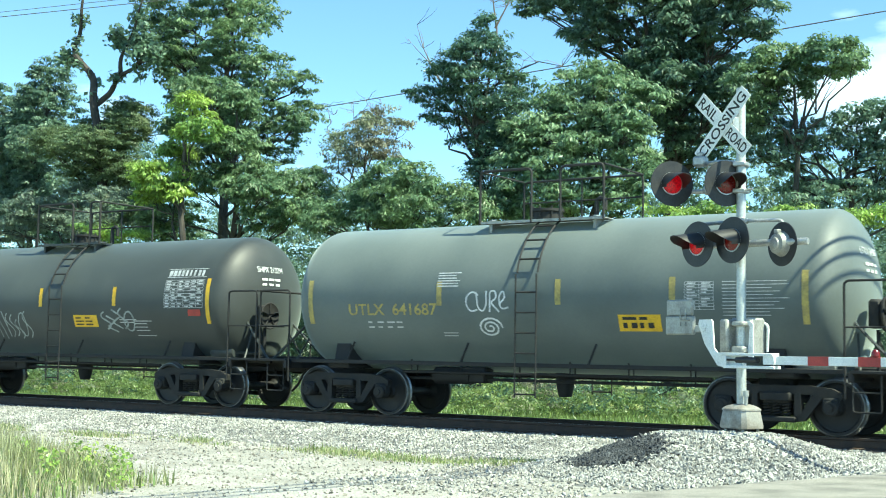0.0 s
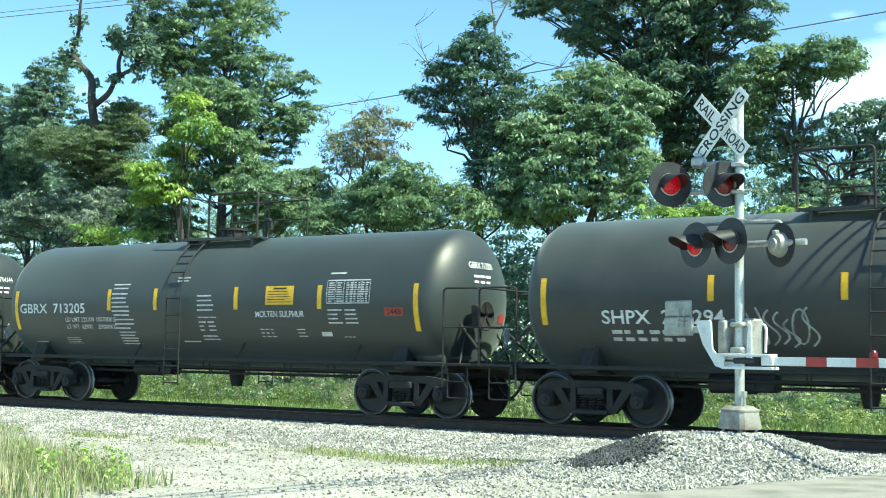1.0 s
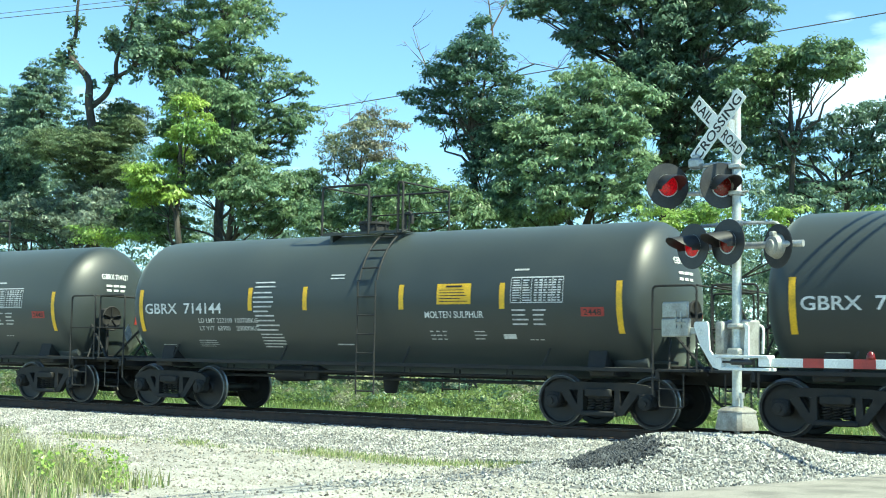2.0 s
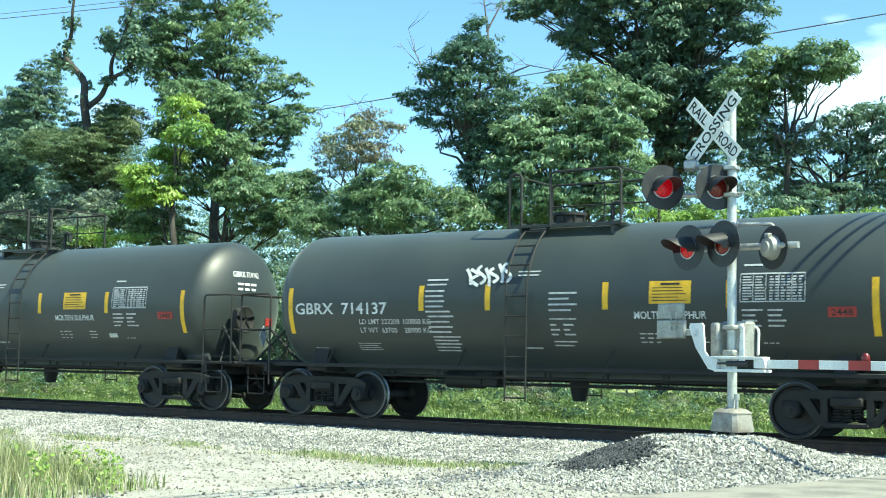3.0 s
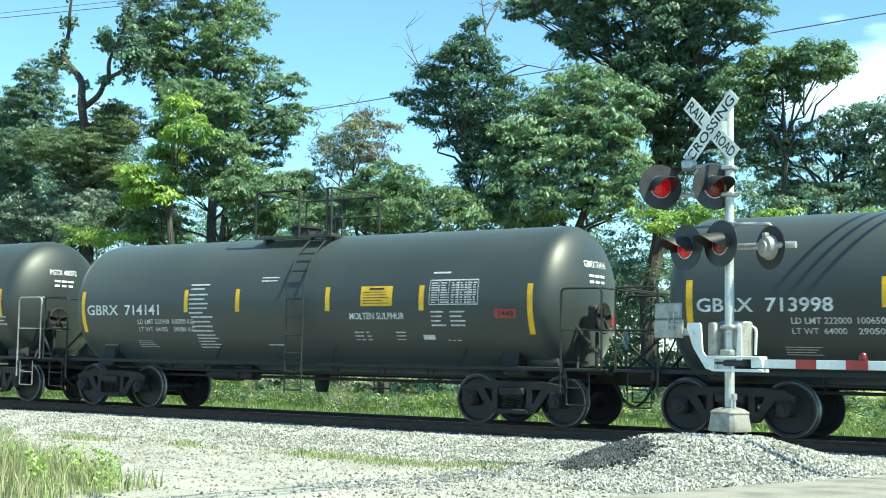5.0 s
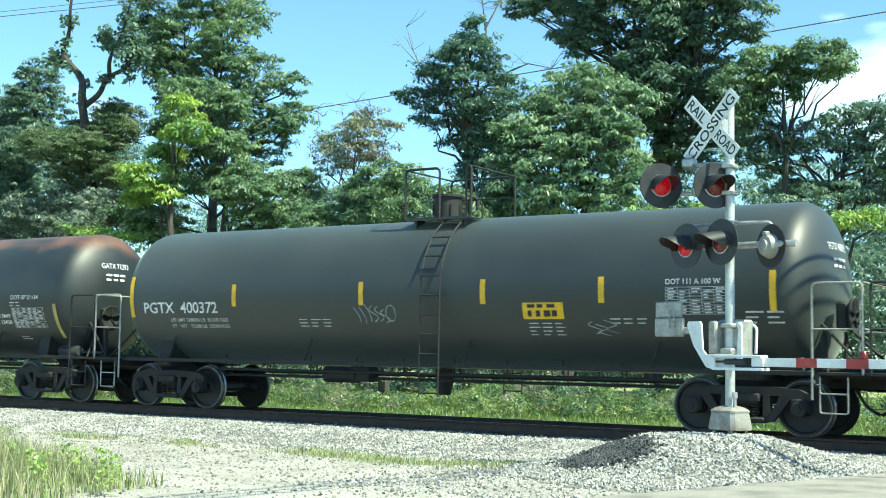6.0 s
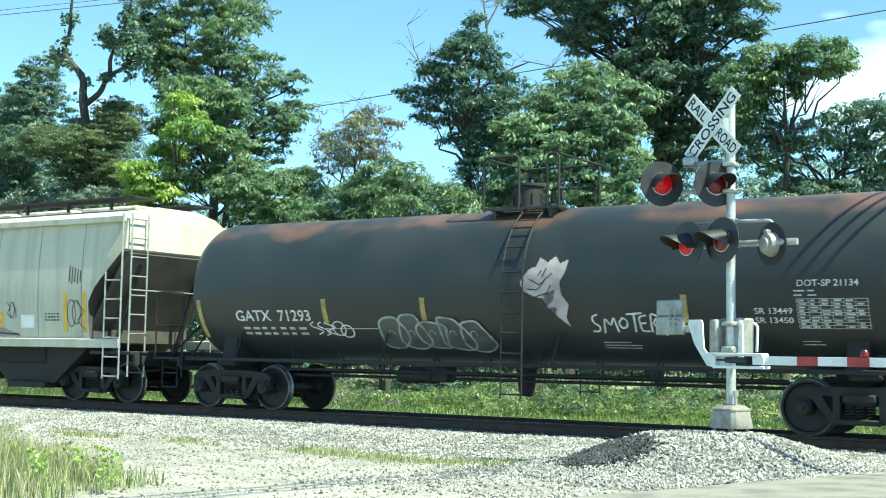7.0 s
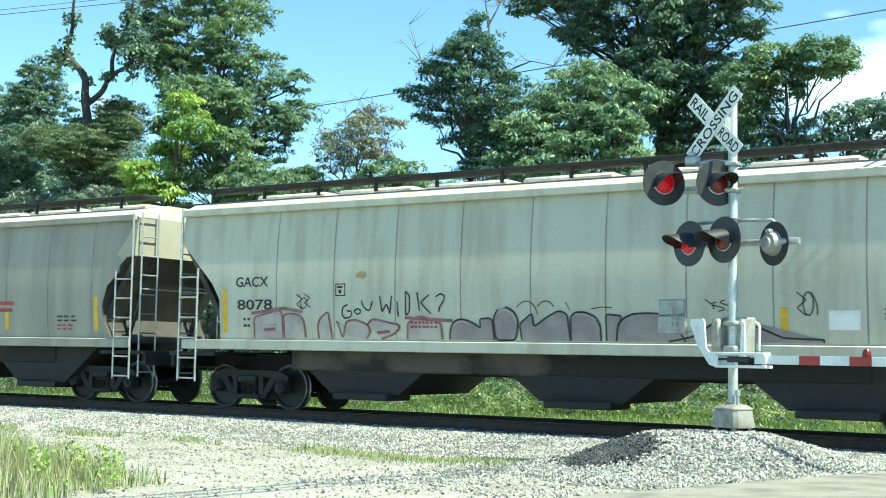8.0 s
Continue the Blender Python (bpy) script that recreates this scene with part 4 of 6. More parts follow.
    def sh_ink(bm, s, rng):
        bars(bm, s, 1.17, 1.80, 1.90, 3, 0.075, 0.03, rng, 2, 0.013)
    def sh_red(bm, s, rng):
        s.patch(bm, 4.72, 5.08, 1.92, 2.06, 0.008)
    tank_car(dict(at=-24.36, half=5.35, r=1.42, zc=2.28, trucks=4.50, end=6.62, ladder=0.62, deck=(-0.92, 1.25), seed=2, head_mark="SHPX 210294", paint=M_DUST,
                  strips=[(-5.27, 1.75, 2.58), (-2.17, 2.15, 2.58), (0.0, 2.15, 2.58), (2.46, 2.15, 2.58), (5.29, 1.75, 2.72)],
                  label="dusty black tank car with white sprayed tags", marks=[("reporting_mark", M_WHITE, sh_mark, "white stencilled reporting mark"), ("spray_tag", M_TAG, sh_tag, "pale sprayed tags"),
                  ("note_stencil", M_DIM, sh_dim, ""), ("placard", M_YEL, sh_placard, "yellow placard"), ("placard_lettering", M_INK, sh_ink, ""), ("red_panel", M_RED, sh_red, "")]))
    sulphur_car("713205", ("LD LMT 222100", "LT WT  63900", "100700KG", "29000KG"), -38.07, 3, early=True)
    sulphur_car("714144", ("LD LMT 222100", "LT WT  63900", "100700KG", "29000KG"), -52.49, 4)
    sulphur_car("714137", ("LD LMT 222200", "LT WT  63700", "100800 KG", "28900 KG"), -66.81, 5, [("spray_tag", M_WHITE, white_splash, "white sprayed scribble")], "white spray scribble", True)
    sulphur_car("714142", ("LD LMT 222100", "LT WT  63900", "100700 KG", "29000 KG"), -81.23, 6)
    sulphur_car("713998", ("LD LMT 222000", "LT WT  64000", "100650KG", "29050KG"), -95.65, 7)
    sulphur_car("714141", ("LD LMT 221900", "LT WT  64100", "100700 KG", "29000 KG"), -110.07, 8)

    def pg_mark(bm, s, rng):
        s.words(bm, "PGTX  400372", -6.85, 2.02, 0.23, 2.12)
    def pg_dim(bm, s, rng):
        s.words(bm, "LD LMT 189000 LB  86100 KGS", -6.1, 1.83, 0.075, 1.62)
        s.words(bm, "LT   WT   73200 LB  33200 KGS", -6.1, 1.69, 0.075, 1.62)
        bars(bm, s, -2.6, -1.7, 1.88, 3, 0.07, 0.02, rng, 3)
        bars(bm, s, 2.6, 3.4, 1.80, 4, 0.075, 0.02, rng, 3)
        bars(bm, s, 4.2, 4.95, 1.88, 2, 0.075, 0.02, rng, 3)
        table(bm, s, 5.25, 6.3, 1.95, 2.40, 9, 5, 6)
        bars(bm, s, 6.6, 7.3, 2.0, 3, 0.09, 0.03, rng, 2)
    def pg_tag(bm, s, rng):
        scrawl(bm, s, -1.25, 1.78, 0.95, 0.36, 8, 7, 0.018)
        scrawl(bm, s, 3.75, 1.55, 0.5, 0.3, 12, 3, 0.018)
    def pg_words(bm, s, rng):
        s.words(bm, "DOT 111 A 100 W", 5.25, 2.45, 0.09, 0.95)
    def pg_placard(bm, s, rng):
        s.patch(bm, 2.52, 3.33, 1.87, 2.17, 0.008)
    def pg_ink(bm, s, rng):
        bars(bm, s, 2.62, 3.2, 2.14, 1, 0.1, 0.06, rng, 3, 0.013)
        bars(bm, s, 2.62, 3.26, 2.03, 1, 0.1, 0.11, rng, 4, 0.013)
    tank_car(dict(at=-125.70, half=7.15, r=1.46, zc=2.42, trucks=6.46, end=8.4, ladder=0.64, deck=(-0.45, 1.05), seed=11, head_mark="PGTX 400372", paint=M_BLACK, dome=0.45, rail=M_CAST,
                  strips=[(-7.21, 1.93, 2.82), (-4.26, 2.15, 2.6), (-1.02, 2.15, 2.6), (1.71, 2.15, 2.6), (4.07, 2.15, 2.6), (7.06, 1.98, 2.65)],
                  label="clean black long tank car with a yellow placard", marks=[("reporting_mark", M_WHITE, pg_mark, "white stencilled reporting mark"), ("note_stencil", M_DIM, pg_dim, ""), ("spray_tag", M_TAG, pg_tag, "thin grey sprayed tags"),
                  ("class_stencil", M_WHITE, pg_words, ""), ("placard", M_YEL, pg_placard, "yellow emergency placard"), ("placard_lettering", M_INK, pg_ink, "")]))

    def ga_mark(bm, s, rng):
        s.words(bm, "GATX  71293", -6.12, 1.80, 0.23, 1.95)
    def ga_words(bm, s, rng):
        s.words(bm, "DOT-SP 21134", 5.62, 2.36, 0.10, 0.95)
        s.words(bm, "SR 13449", 4.90, 1.92, 0.10, 0.62)
        s.words(bm, "SR 13450", 4.90, 1.76, 0.10, 0.62)
    def ga_dim(bm, s, rng):
        bars(bm, s, -6.0, -4.3, 1.66, 2, 0.13, 0.06, rng, 7)
        table(bm, s, 5.60, 6.70, 1.66, 2.16, 9, 6, 8)
        bars(bm, s, 5.56, 6.0, 2.30, 2, 0.07, 0.025, rng, 2)
        bars(bm, s, 2.1, 2.8, 1.36, 3, 0.07, 0.022, rng, 1)
        s.patch(bm, -3.9, -2.6, 1.62, 1.635)
        bars(bm, s, 5.6, 6.0, 1.42, 2, 0.07, 0.022, rng)
    def ga_tag(bm, s, rng):
        scrawl(bm, s, -4.25, 1.40, 0.95, 0.36, 41, 5, 0.03)
        for pts in ([(2.12, 1.92), (2.0, 1.88), (2.02, 1.76), (2.14, 1.70), (2.10, 1.58), (1.98, 1.60)], [(2.20, 1.56), (2.24, 1.86), (2.34, 1.70), (2.42, 1.88), (2.46, 1.58)], [(2.58, 1.86), (2.49, 1.76), (2.55, 1.64), (2.66, 1.70), (2.65, 1.82), (2.57, 1.86)],
                    [(2.66, 1.92), (2.95, 1.94)], [(2.80, 1.92), (2.78, 1.58)], [(3.02, 1.90), (2.88, 1.88), (2.90, 1.60), (3.04, 1.60)], [(2.90, 1.75), (3.0, 1.76)], [(3.08, 1.58), (3.10, 1.94), (3.24, 1.88), (3.12, 1.76), (3.34, 1.50), (3.38, 1.62)]):
            ribbon(bm, s, [(q[0], q[1]) for q in bent([(u, z, 0) for u, z in pts], 0.06, 3)], 0.035)
    def ga_puff(bm, s, rng):
        for k in range(5):
            bubble(bm, s, -2.55 + 0.46 * k, 1.20 - 0.02 * k, 0.56, 0.62 + 0.08 * (k % 2), 60 + k, 0.013 + 0.001 * k)
    def ga_puff_line(bm, s, rng):
        for k in range(5):
            ribbon(bm, s, bubble(None, s, -2.55 + 0.46 * k, 1.20 - 0.02 * k, 0.56, 0.62 + 0.08 * (k % 2), 60 + k, 0, True), 0.045, 0.021 + 0.001 * k)
            ribbon(bm, s, [(-2.3 + 0.46 * k + 0.07 * math.cos(0.5 * i), 1.5 + 0.10 * math.sin(0.5 * i)) for i in range(7)], 0.02, 0.024)
    figure = [(0.72, 2.42), (0.85, 2.62), (0.95, 2.66), (1.0, 2.80), (1.12, 2.72), (1.22, 2.82), (1.30, 2.70), (1.42, 2.76), (1.38, 2.55), (1.30, 2.40), (1.33, 2.20), (1.42, 2.05), (1.36, 1.85), (1.40, 1.68), (1.25, 1.85), (1.12, 2.0), (1.05, 2.15), (0.90, 2.20), (0.75, 2.28)]
    figure = [(0.66 + (u - 0.72) * 1.35, 1.68 + (z - 1.68) * 1.12) for u, z in figure]
    def ga_pale(bm, s, rng):
        fill(bm, s, figure, 0.013, 0.03)
    def ga_pale_line(bm, s, rng):
        for pts in ([(0.85, 2.55), (1.05, 2.45), (1.30, 2.65)], [(0.80, 2.38), (1.0, 2.36), (1.15, 2.50)], [(1.02, 2.60), (1.08, 2.70)], [(1.10, 2.58), (1.18, 2.74)], [(1.0, 2.25), (1.2, 2.30), (1.28, 2.45)]):
            ribbon(bm, s, pts, 0.02, 0.022)
        for k in range(7):
            ribbon(bm, s, [(1.12 + 0.03 * k, 2.04 + 0.02 * k), (1.16 + 0.03 * k, 2.30 + 0.01 * k)], 0.013, 0.023)
            ribbon(bm, s, [(1.20 + 0.02 * k, 1.92), (1.24 + 0.02 * k, 2.05)], 0.011, 0.023)
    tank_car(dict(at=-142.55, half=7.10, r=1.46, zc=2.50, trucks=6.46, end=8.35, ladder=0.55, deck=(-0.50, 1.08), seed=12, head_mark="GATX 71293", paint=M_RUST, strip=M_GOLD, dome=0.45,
                  strips=[(-7.10, 1.38, 2.25), (-3.79, 1.75, 2.25), (-1.46, 1.75, 2.25), (3.72, 1.75, 2.25), (7.10, 1.38, 2.25)],
                  label="rust-streaked black long tank car covered in graffiti", marks=[("reporting_mark", M_WHITE, ga_mark, "white stencilled reporting mark"), ("class_stencil", M_WHITE, ga_words, ""), ("note_stencil", M_DIM, ga_dim, ""),
                  ("spray_tag", M_WHITE, ga_tag, "white sprayed tags"), ("bubble_graffiti", M_BUBBLE, ga_puff, "dark filled bubble graffiti"), ("bubble_outline", M_TAG, ga_puff_line, ""),
                  ("pale_graffiti_fill", M_PINK, ga_pale, "pale pink sprayed figure"), ("pale_graffiti_outline", M_INK, ga_pale_line, "")]))
    hopper_car(-160.24, M_HOP, "weathered light grey covered hopper car with purple graffiti", 1)
    hopper_car(-178.65, M_HOPTAN, "weathered tan-grey covered hopper car", 2)
    tank_car(dict(at=2.20, half=5.05, r=1.42, zc=2.30, trucks=4.36, end=6.36, ladder=-0.10, deck=(-1.5, 1.35), seed=1, paint=M_DUST, strips=[(-4.97, 1.75, 2.62)],
                  label="dark tank car leading the grey one", marks=[]))


def hopper_car(at, paint, label, look_kind):
    car = thing("hopper_car", pose(0, 0, 0), label, "hopper car", "hopper cars of the train")
    L, top, sill, W = 8.50, 4.08, 1.34, 1.58
    tcx = 7.02
    # body: slightly bowed sides, slope sheets at the ends
    bm = bmesh.new()
    cut = [(1.1, sill), (1.1, 1.8), (1.1, 2.24), (0.9, 2.57), (0.5, 2.96), (0.1, 3.34), (0.0, 3.40), (0.0, 3.75), (0.0, top)]
    if look_kind == 2:
        cut = [(0.76, sill), (0.78, 1.5), (0.96, 1.78), (0.98, 2.15), (0.82, 2.58), (0.47, 2.86), (0.45, 3.0), (0.25, 3.19), (0.0, 3.22), (0.0, 3.6), (0.0, top)]
    rings = []
    for inset, z in cut:
        w = hopper_half(z)
        rings.append([bm.verts.new((x, y, z)) for x, y in ((inset - L, -w), (L - inset, -w), (L - inset, w), (inset - L, w))])
    for p, q in zip(rings, rings[1:]):
        for k in range(4):
            bm.faces.new((p[k], p[(k + 1) % 4], q[(k + 1) % 4], q[k]))
    bm.faces.new(rings[0][::-1])
    bm.faces.new(rings[-1])
    bm.normal_update()
    # end faces under the overhang get the darker colour in place of shade
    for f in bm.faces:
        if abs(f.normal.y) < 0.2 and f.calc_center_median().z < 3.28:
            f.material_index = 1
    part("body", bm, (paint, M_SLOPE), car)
    side = Bowed(W, 0)
    # side sill and hopper bays below
    for y in (-W - 0.01, W + 0.01):
        bm = bmesh.new()
        box(bm, (0, y, sill - 0.02), (2 * L - 0.2, 0.10, 0.20), 0.015)
        box(bm, (0, y, top - 0.02), (2 * L, 0.09, 0.14), 0.015)
        part("side_sill", bm, paint, car)
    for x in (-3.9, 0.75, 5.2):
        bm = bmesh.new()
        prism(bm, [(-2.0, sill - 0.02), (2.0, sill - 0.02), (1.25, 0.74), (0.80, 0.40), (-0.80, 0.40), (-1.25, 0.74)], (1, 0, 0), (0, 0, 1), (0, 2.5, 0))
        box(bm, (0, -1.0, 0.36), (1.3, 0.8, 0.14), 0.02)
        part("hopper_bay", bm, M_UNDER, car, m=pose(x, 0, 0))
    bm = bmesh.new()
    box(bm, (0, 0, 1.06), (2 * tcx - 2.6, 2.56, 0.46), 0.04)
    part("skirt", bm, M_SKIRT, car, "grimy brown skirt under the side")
    bm = bmesh.new()
    box(bm, (0, 0, 0.96), (2 * L + 0.5, 0.5, 0.36), 0.03)
    for s in (1, -1):
        prism(bm, [(-1.2, 1.2), (1.2, 1.2), (0.9, 1.9), (-0.9, 1.9)], (0, 1, 0), (0, 0, 1), (0.3, 0, 0))
    part("centre_sill", bm, M_UNDER, car)
    # seams of the side sheets
    bm = bmesh.new()
    ribbon(bm, Bowed(W, 0), [(0.0, sill + 0.12 + 0.16 * i) for i in range(17)], 0.017, 0.004)
    seam = mesh_of(bm, M_SEAM, name="side_seam")
    for k in range(10):
        x = -5.87 + 1.45 * k
        part("side_seam", seam, None, car, m=pose(x, 0, 0))
        part("side_seam", seam, None, car, m=pose(x, 0, 0, 0, 0, 180))
    # roof
    bm = bmesh.new()
    prism(bm, [(-W - 0.03, top), (-W + 0.35, top + 0.20), (-0.62, top + 0.32), (0.62, top + 0.32), (W - 0.35, top + 0.20), (W + 0.03, top)], (0, 1, 0), (0, 0, 1), (2 * L, 0, 0))
    part("roof", bm, M_HOPROOF, car, "dirty white sloping roof")
    for y in (-0.95, 0.95):
        bm = bmesh.new()
        box(bm, (0, y, top + 0.50), (2 * L - 0.2, 0.62, 0.05), 0.008)
        k = -L + 0.5
        while k < L:
            box(bm, (k, y * 1.28, top + 0.36), (0.06, 0.05, 0.22))
            k += 1.42
        part("running_board", bm, M_UNDER, car, "dark grating walkway on posts along the roof")
    bm = bmesh.new()
    box(bm, (0, 0, 0), (1.9, 0.75, 0.18), 0.05)
    hatch = mesh_of(bm, M_HOPROOF, name="hatch")
    for k in range(7):
        part("hatch", hatch, None, car, m=pose(-6.6 + 2.2 * k, 0, top + 0.36))
    # ends: slope sheet, ladders, platform, coupler
    for s in (1, -1):
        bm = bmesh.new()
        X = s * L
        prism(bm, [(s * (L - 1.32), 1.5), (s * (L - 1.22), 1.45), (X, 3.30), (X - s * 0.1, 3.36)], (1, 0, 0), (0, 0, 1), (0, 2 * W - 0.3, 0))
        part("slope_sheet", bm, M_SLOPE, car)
        bm = bmesh.new()
        box(bm, (s * (L - 0.35), 0, 1.12), (1.3, 2 * W, 0.08), 0.01)
        box(bm, (s * (L + 0.28), 0, 1.0), (0.1, 2 * W - 0.2, 0.3), 0.01)
        for y in (-1.2, 1.2):
            tube(bm, [(s * (L - 0.9), y * 0.8, 1.15), (s * (L - 0.15), y * 0.8, 3.1)], 0.06)
        part("end_platform", bm, M_UNDER, car)
        for y in (-W - 0.05, W + 0.05):
            bm = bmesh.new()
            stairs_of(bm, (s * (L - 0.52), s * (L - 0.02)), 0.55, 2.9 if s > 0 else 2.9, y, 0.02, 0.42)
            tube(bm, [(s * (L - 0.02), y, 2.8), (s * (L - 0.02), y, top + 0.1)], 0.022)
            part("side_ladder", bm, M_GALV, car, "pale steel grab-iron ladder")
        bm = bmesh.new()
        for y in (-W + 0.1, -W + 0.58):
            tube(bm, [(s * (L + 0.10), y, 0.6), (s * (L + 0.10), y, top + 0.1)], 0.02)
        z = 0.7
        while z < top + 0.1:
            tube(bm, [(s * (L + 0.10), -W + 0.1, z), (s * (L + 0.10), -W + 0.58, z)], 0.018)
            z += 0.42
        tube(bm, [(s * (L + 0.10), -W + 0.1, 2.5), (s * (L + 0.10), W - 0.1, 2.5)], 0.018)
        for y in (W - 0.1, W - 0.5):
            tube(bm, [(s * (L + 0.10), y, 0.6), (s * (L + 0.10), y, 3.4)], 0.02)
        part("end_ladder", bm, M_GALV, car)
        bm = bmesh.new()
        box(bm, (s * (L + 0.45), 0, 0.88), (0.8, 0.2, 0.2), 0.03)
        box(bm, (s * (L + 0.86), 0.03, 0.88), (0.24, 0.26, 0.28), 0.06)
        part("coupler", bm, M_TRUCK, car)
        truck(car, s * tcx)
    strips = ((-7.25, 1.57, 2.46), (4.45, 1.54, 2.01), (6.65, 1.57, 2.46), (7.28, 1.57, 2.46)) if look_kind == 1 else ((-7.3, 1.57, 2.4), (7.33, 1.57, 2.32))
    for x, z0, z1 in strips:
        bm = bmesh.new()
        side.patch(bm, x - 0.06, x + 0.06, z0, z1)
        part("reflective_strip", bm, M_YEL, car)

    def letter(name, material, pts, lab="", off=0.010):
        """One sprayed letter, filled."""
        bm = bmesh.new()
        bm.faces.new([bm.verts.new(side.at(q[0], q[1], off)) for q in bent([(u, z, 0) for u, z in pts], 0.07, 3)])
        bmesh.ops.triangulate(bm, faces=bm.faces)
        part(name, bm, material, car, lab)

    def stroke(name, material, lines, wide, off, lab=""):
        """Lines sprayed with one can."""
        bm = bmesh.new()
        for pts in lines:
            ribbon(bm, side, [(q[0], q[1]) for q in bent([(u, z, 0) for u, z in pts], 0.07, 3)], wide, off)
        part(name, bm, material, car, lab, kind="stuff")

    if look_kind == 1:
        for text, u, z, wide in (("GACX", -6.94, 2.49, 0.86), ("8078", -6.90, 2.03, 0.92)):
            bm = bmesh.new()
            side.words(bm, text, u, z, 0.20, wide)
            part("reporting_mark", bm, M_INK, car, "black stencilled reporting mark")
        pale = ([(-6.46, 1.46), (-6.45, 1.88), (-5.76, 2.02), (-5.71, 1.88), (-5.72, 1.46)], [(-5.67, 1.46), (-5.68, 1.92), (-5.49, 1.95), (-5.29, 1.92), (-5.17, 1.80), (-5.14, 1.46)],
                [(-4.80, 1.46), (-4.83, 1.69), (-4.77, 1.84), (-4.56, 1.99), (-4.48, 1.46)], [(-4.35, 1.80), (-4.22, 1.46), (-4.12, 1.80), (-3.89, 1.82), (-3.62, 1.73), (-3.55, 1.62), (-3.65, 1.46)],
                [(-3.62, 1.73), (-3.51, 1.84), (-2.91, 1.73), (-2.87, 1.68), (-2.99, 1.56), (-3.30, 1.46)], [(-2.71, 1.46), (-2.69, 1.77), (-2.42, 1.89), (-1.96, 1.77), (-1.93, 1.46)])
        for k, pts in enumerate(pale):
            letter("graffiti_letter", M_BLUSH, pts, "faded pinkish graffiti letter" if k == 0 else "")
            stroke("graffiti_outline", M_MAROON, [pts], 0.045, 0.014)
        stroke("graffiti_outline", M_MAROON, [[(-6.52, 1.95), (-5.70, 2.05), (-5.2, 1.98)], [(-2.75, 1.86), (-1.7, 1.80)], [(-6.2, 1.62), (-5.9, 1.64)], [(-3.4, 1.58), (-3.1, 1.60)]], 0.06, 0.016)
        purple = ([(-1.77, 1.46), (-1.75, 1.67), (-1.67, 1.79), (-1.53, 1.84), (-1.33, 1.80), (-1.09, 1.66), (-1.13, 1.84), (-0.86, 1.85), (-0.83, 1.46)],
                  [(-0.58, 2.05), (-0.40, 1.97), (-0.32, 1.80), (-0.36, 1.58), (-0.40, 1.46), (-0.79, 1.46), (-0.82, 1.70), (-0.83, 1.87), (-0.73, 2.01)],
                  [(-0.26, 1.46), (-0.30, 1.75), (-0.04, 1.94), (-0.02, 1.69), (0.26, 1.87), (0.49, 1.98), (0.65, 1.92), (0.69, 1.46)],
                  [(0.71, 1.46), (0.71, 1.87), (0.80, 1.95), (1.00, 1.95), (1.18, 1.87), (1.27, 1.74), (1.28, 1.46)], [(1.38, 1.46), (1.38, 1.92), (1.69, 1.88), (1.59, 1.71), (1.56, 1.46)],
                  [(1.57, 1.46), (1.59, 1.69), (1.69, 1.84), (1.88, 1.92), (2.15, 1.93), (2.53, 1.91), (2.80, 1.46)], [(2.50, 1.46), (2.92, 1.54), (3.34, 1.80), (3.63, 1.87), (4.43, 1.53), (5.06, 1.51), (5.06, 1.46)])
        for k, pts in enumerate(purple):
            letter("graffiti_letter", M_PURPLE, pts, "faded purple graffiti letter" if k == 0 else "", 0.012)
            stroke("graffiti_outline", M_INK, [pts], 0.032, 0.016)
        stroke("graffiti_outline", M_INK, [[(-0.35, 2.04), (-0.27, 2.12), (-0.16, 2.16), (0.0, 2.09), (0.08, 1.90)], [(0.07, 2.05), (0.15, 2.14), (0.30, 2.15), (0.39, 2.04)], [(0.62, 2.12), (0.70, 1.98)], [(1.1, 2.0), (1.3, 2.04), (1.5, 2.02)]], 0.016, 0.012)
        stroke("graffiti_highlight", M_PINK, [[(-0.76, 1.92), (-0.60, 2.01), (-0.42, 1.92), (-0.36, 1.74)], [(0.80, 1.91), (1.02, 1.91), (1.20, 1.82)], [(1.64, 1.70), (1.72, 1.82), (1.9, 1.88)], [(-1.70, 1.70), (-1.55, 1.80), (-1.36, 1.76)]], 0.018, 0.019)
        stroke("spray_tag", M_INK, [[(-4.08, 2.11), (-4.19, 2.08), (-4.23, 1.93), (-4.16, 1.84), (-4.0, 1.88), (-3.98, 1.99), (-4.1, 1.99)], [(-3.93, 1.98), (-3.84, 2.05), (-3.75, 1.98), (-3.84, 1.91), (-3.93, 1.98)],
               [(-3.76, 2.19), (-3.69, 2.04), (-3.56, 1.98), (-3.49, 2.18)], [(-3.32, 2.27), (-3.27, 1.95), (-3.16, 2.14), (-3.09, 1.91), (-3.05, 2.27)], [(-2.92, 2.16), (-2.90, 1.88)],
               [(-2.73, 2.35), (-2.73, 1.88), (-2.64, 1.98), (-2.64, 2.28), (-2.73, 2.35)], [(-2.47, 2.33), (-2.42, 1.98)], [(-2.20, 2.28), (-2.40, 2.14), (-2.17, 1.93)],
               [(-2.05, 2.24), (-1.95, 2.31), (-1.84, 2.24), (-1.90, 2.14), (-1.98, 2.05), (-1.99, 1.96)]], 0.028, 0.012, "thin black sprayed scrawl")
        for u, z, w, h, seed in ((3.1, 1.95, 0.45, 0.2, 4), (4.65, 1.8, 0.3, 0.4, 5), (6.72, 1.62, 0.5, 0.75, 6), (-5.35, 2.0, 0.3, 0.3, 7)):
            bm = bmesh.new()
            scrawl(bm, side, u, z, w, h, seed, 3, 0.018)
            part("spray_tag", bm, M_INK, car, kind="stuff")
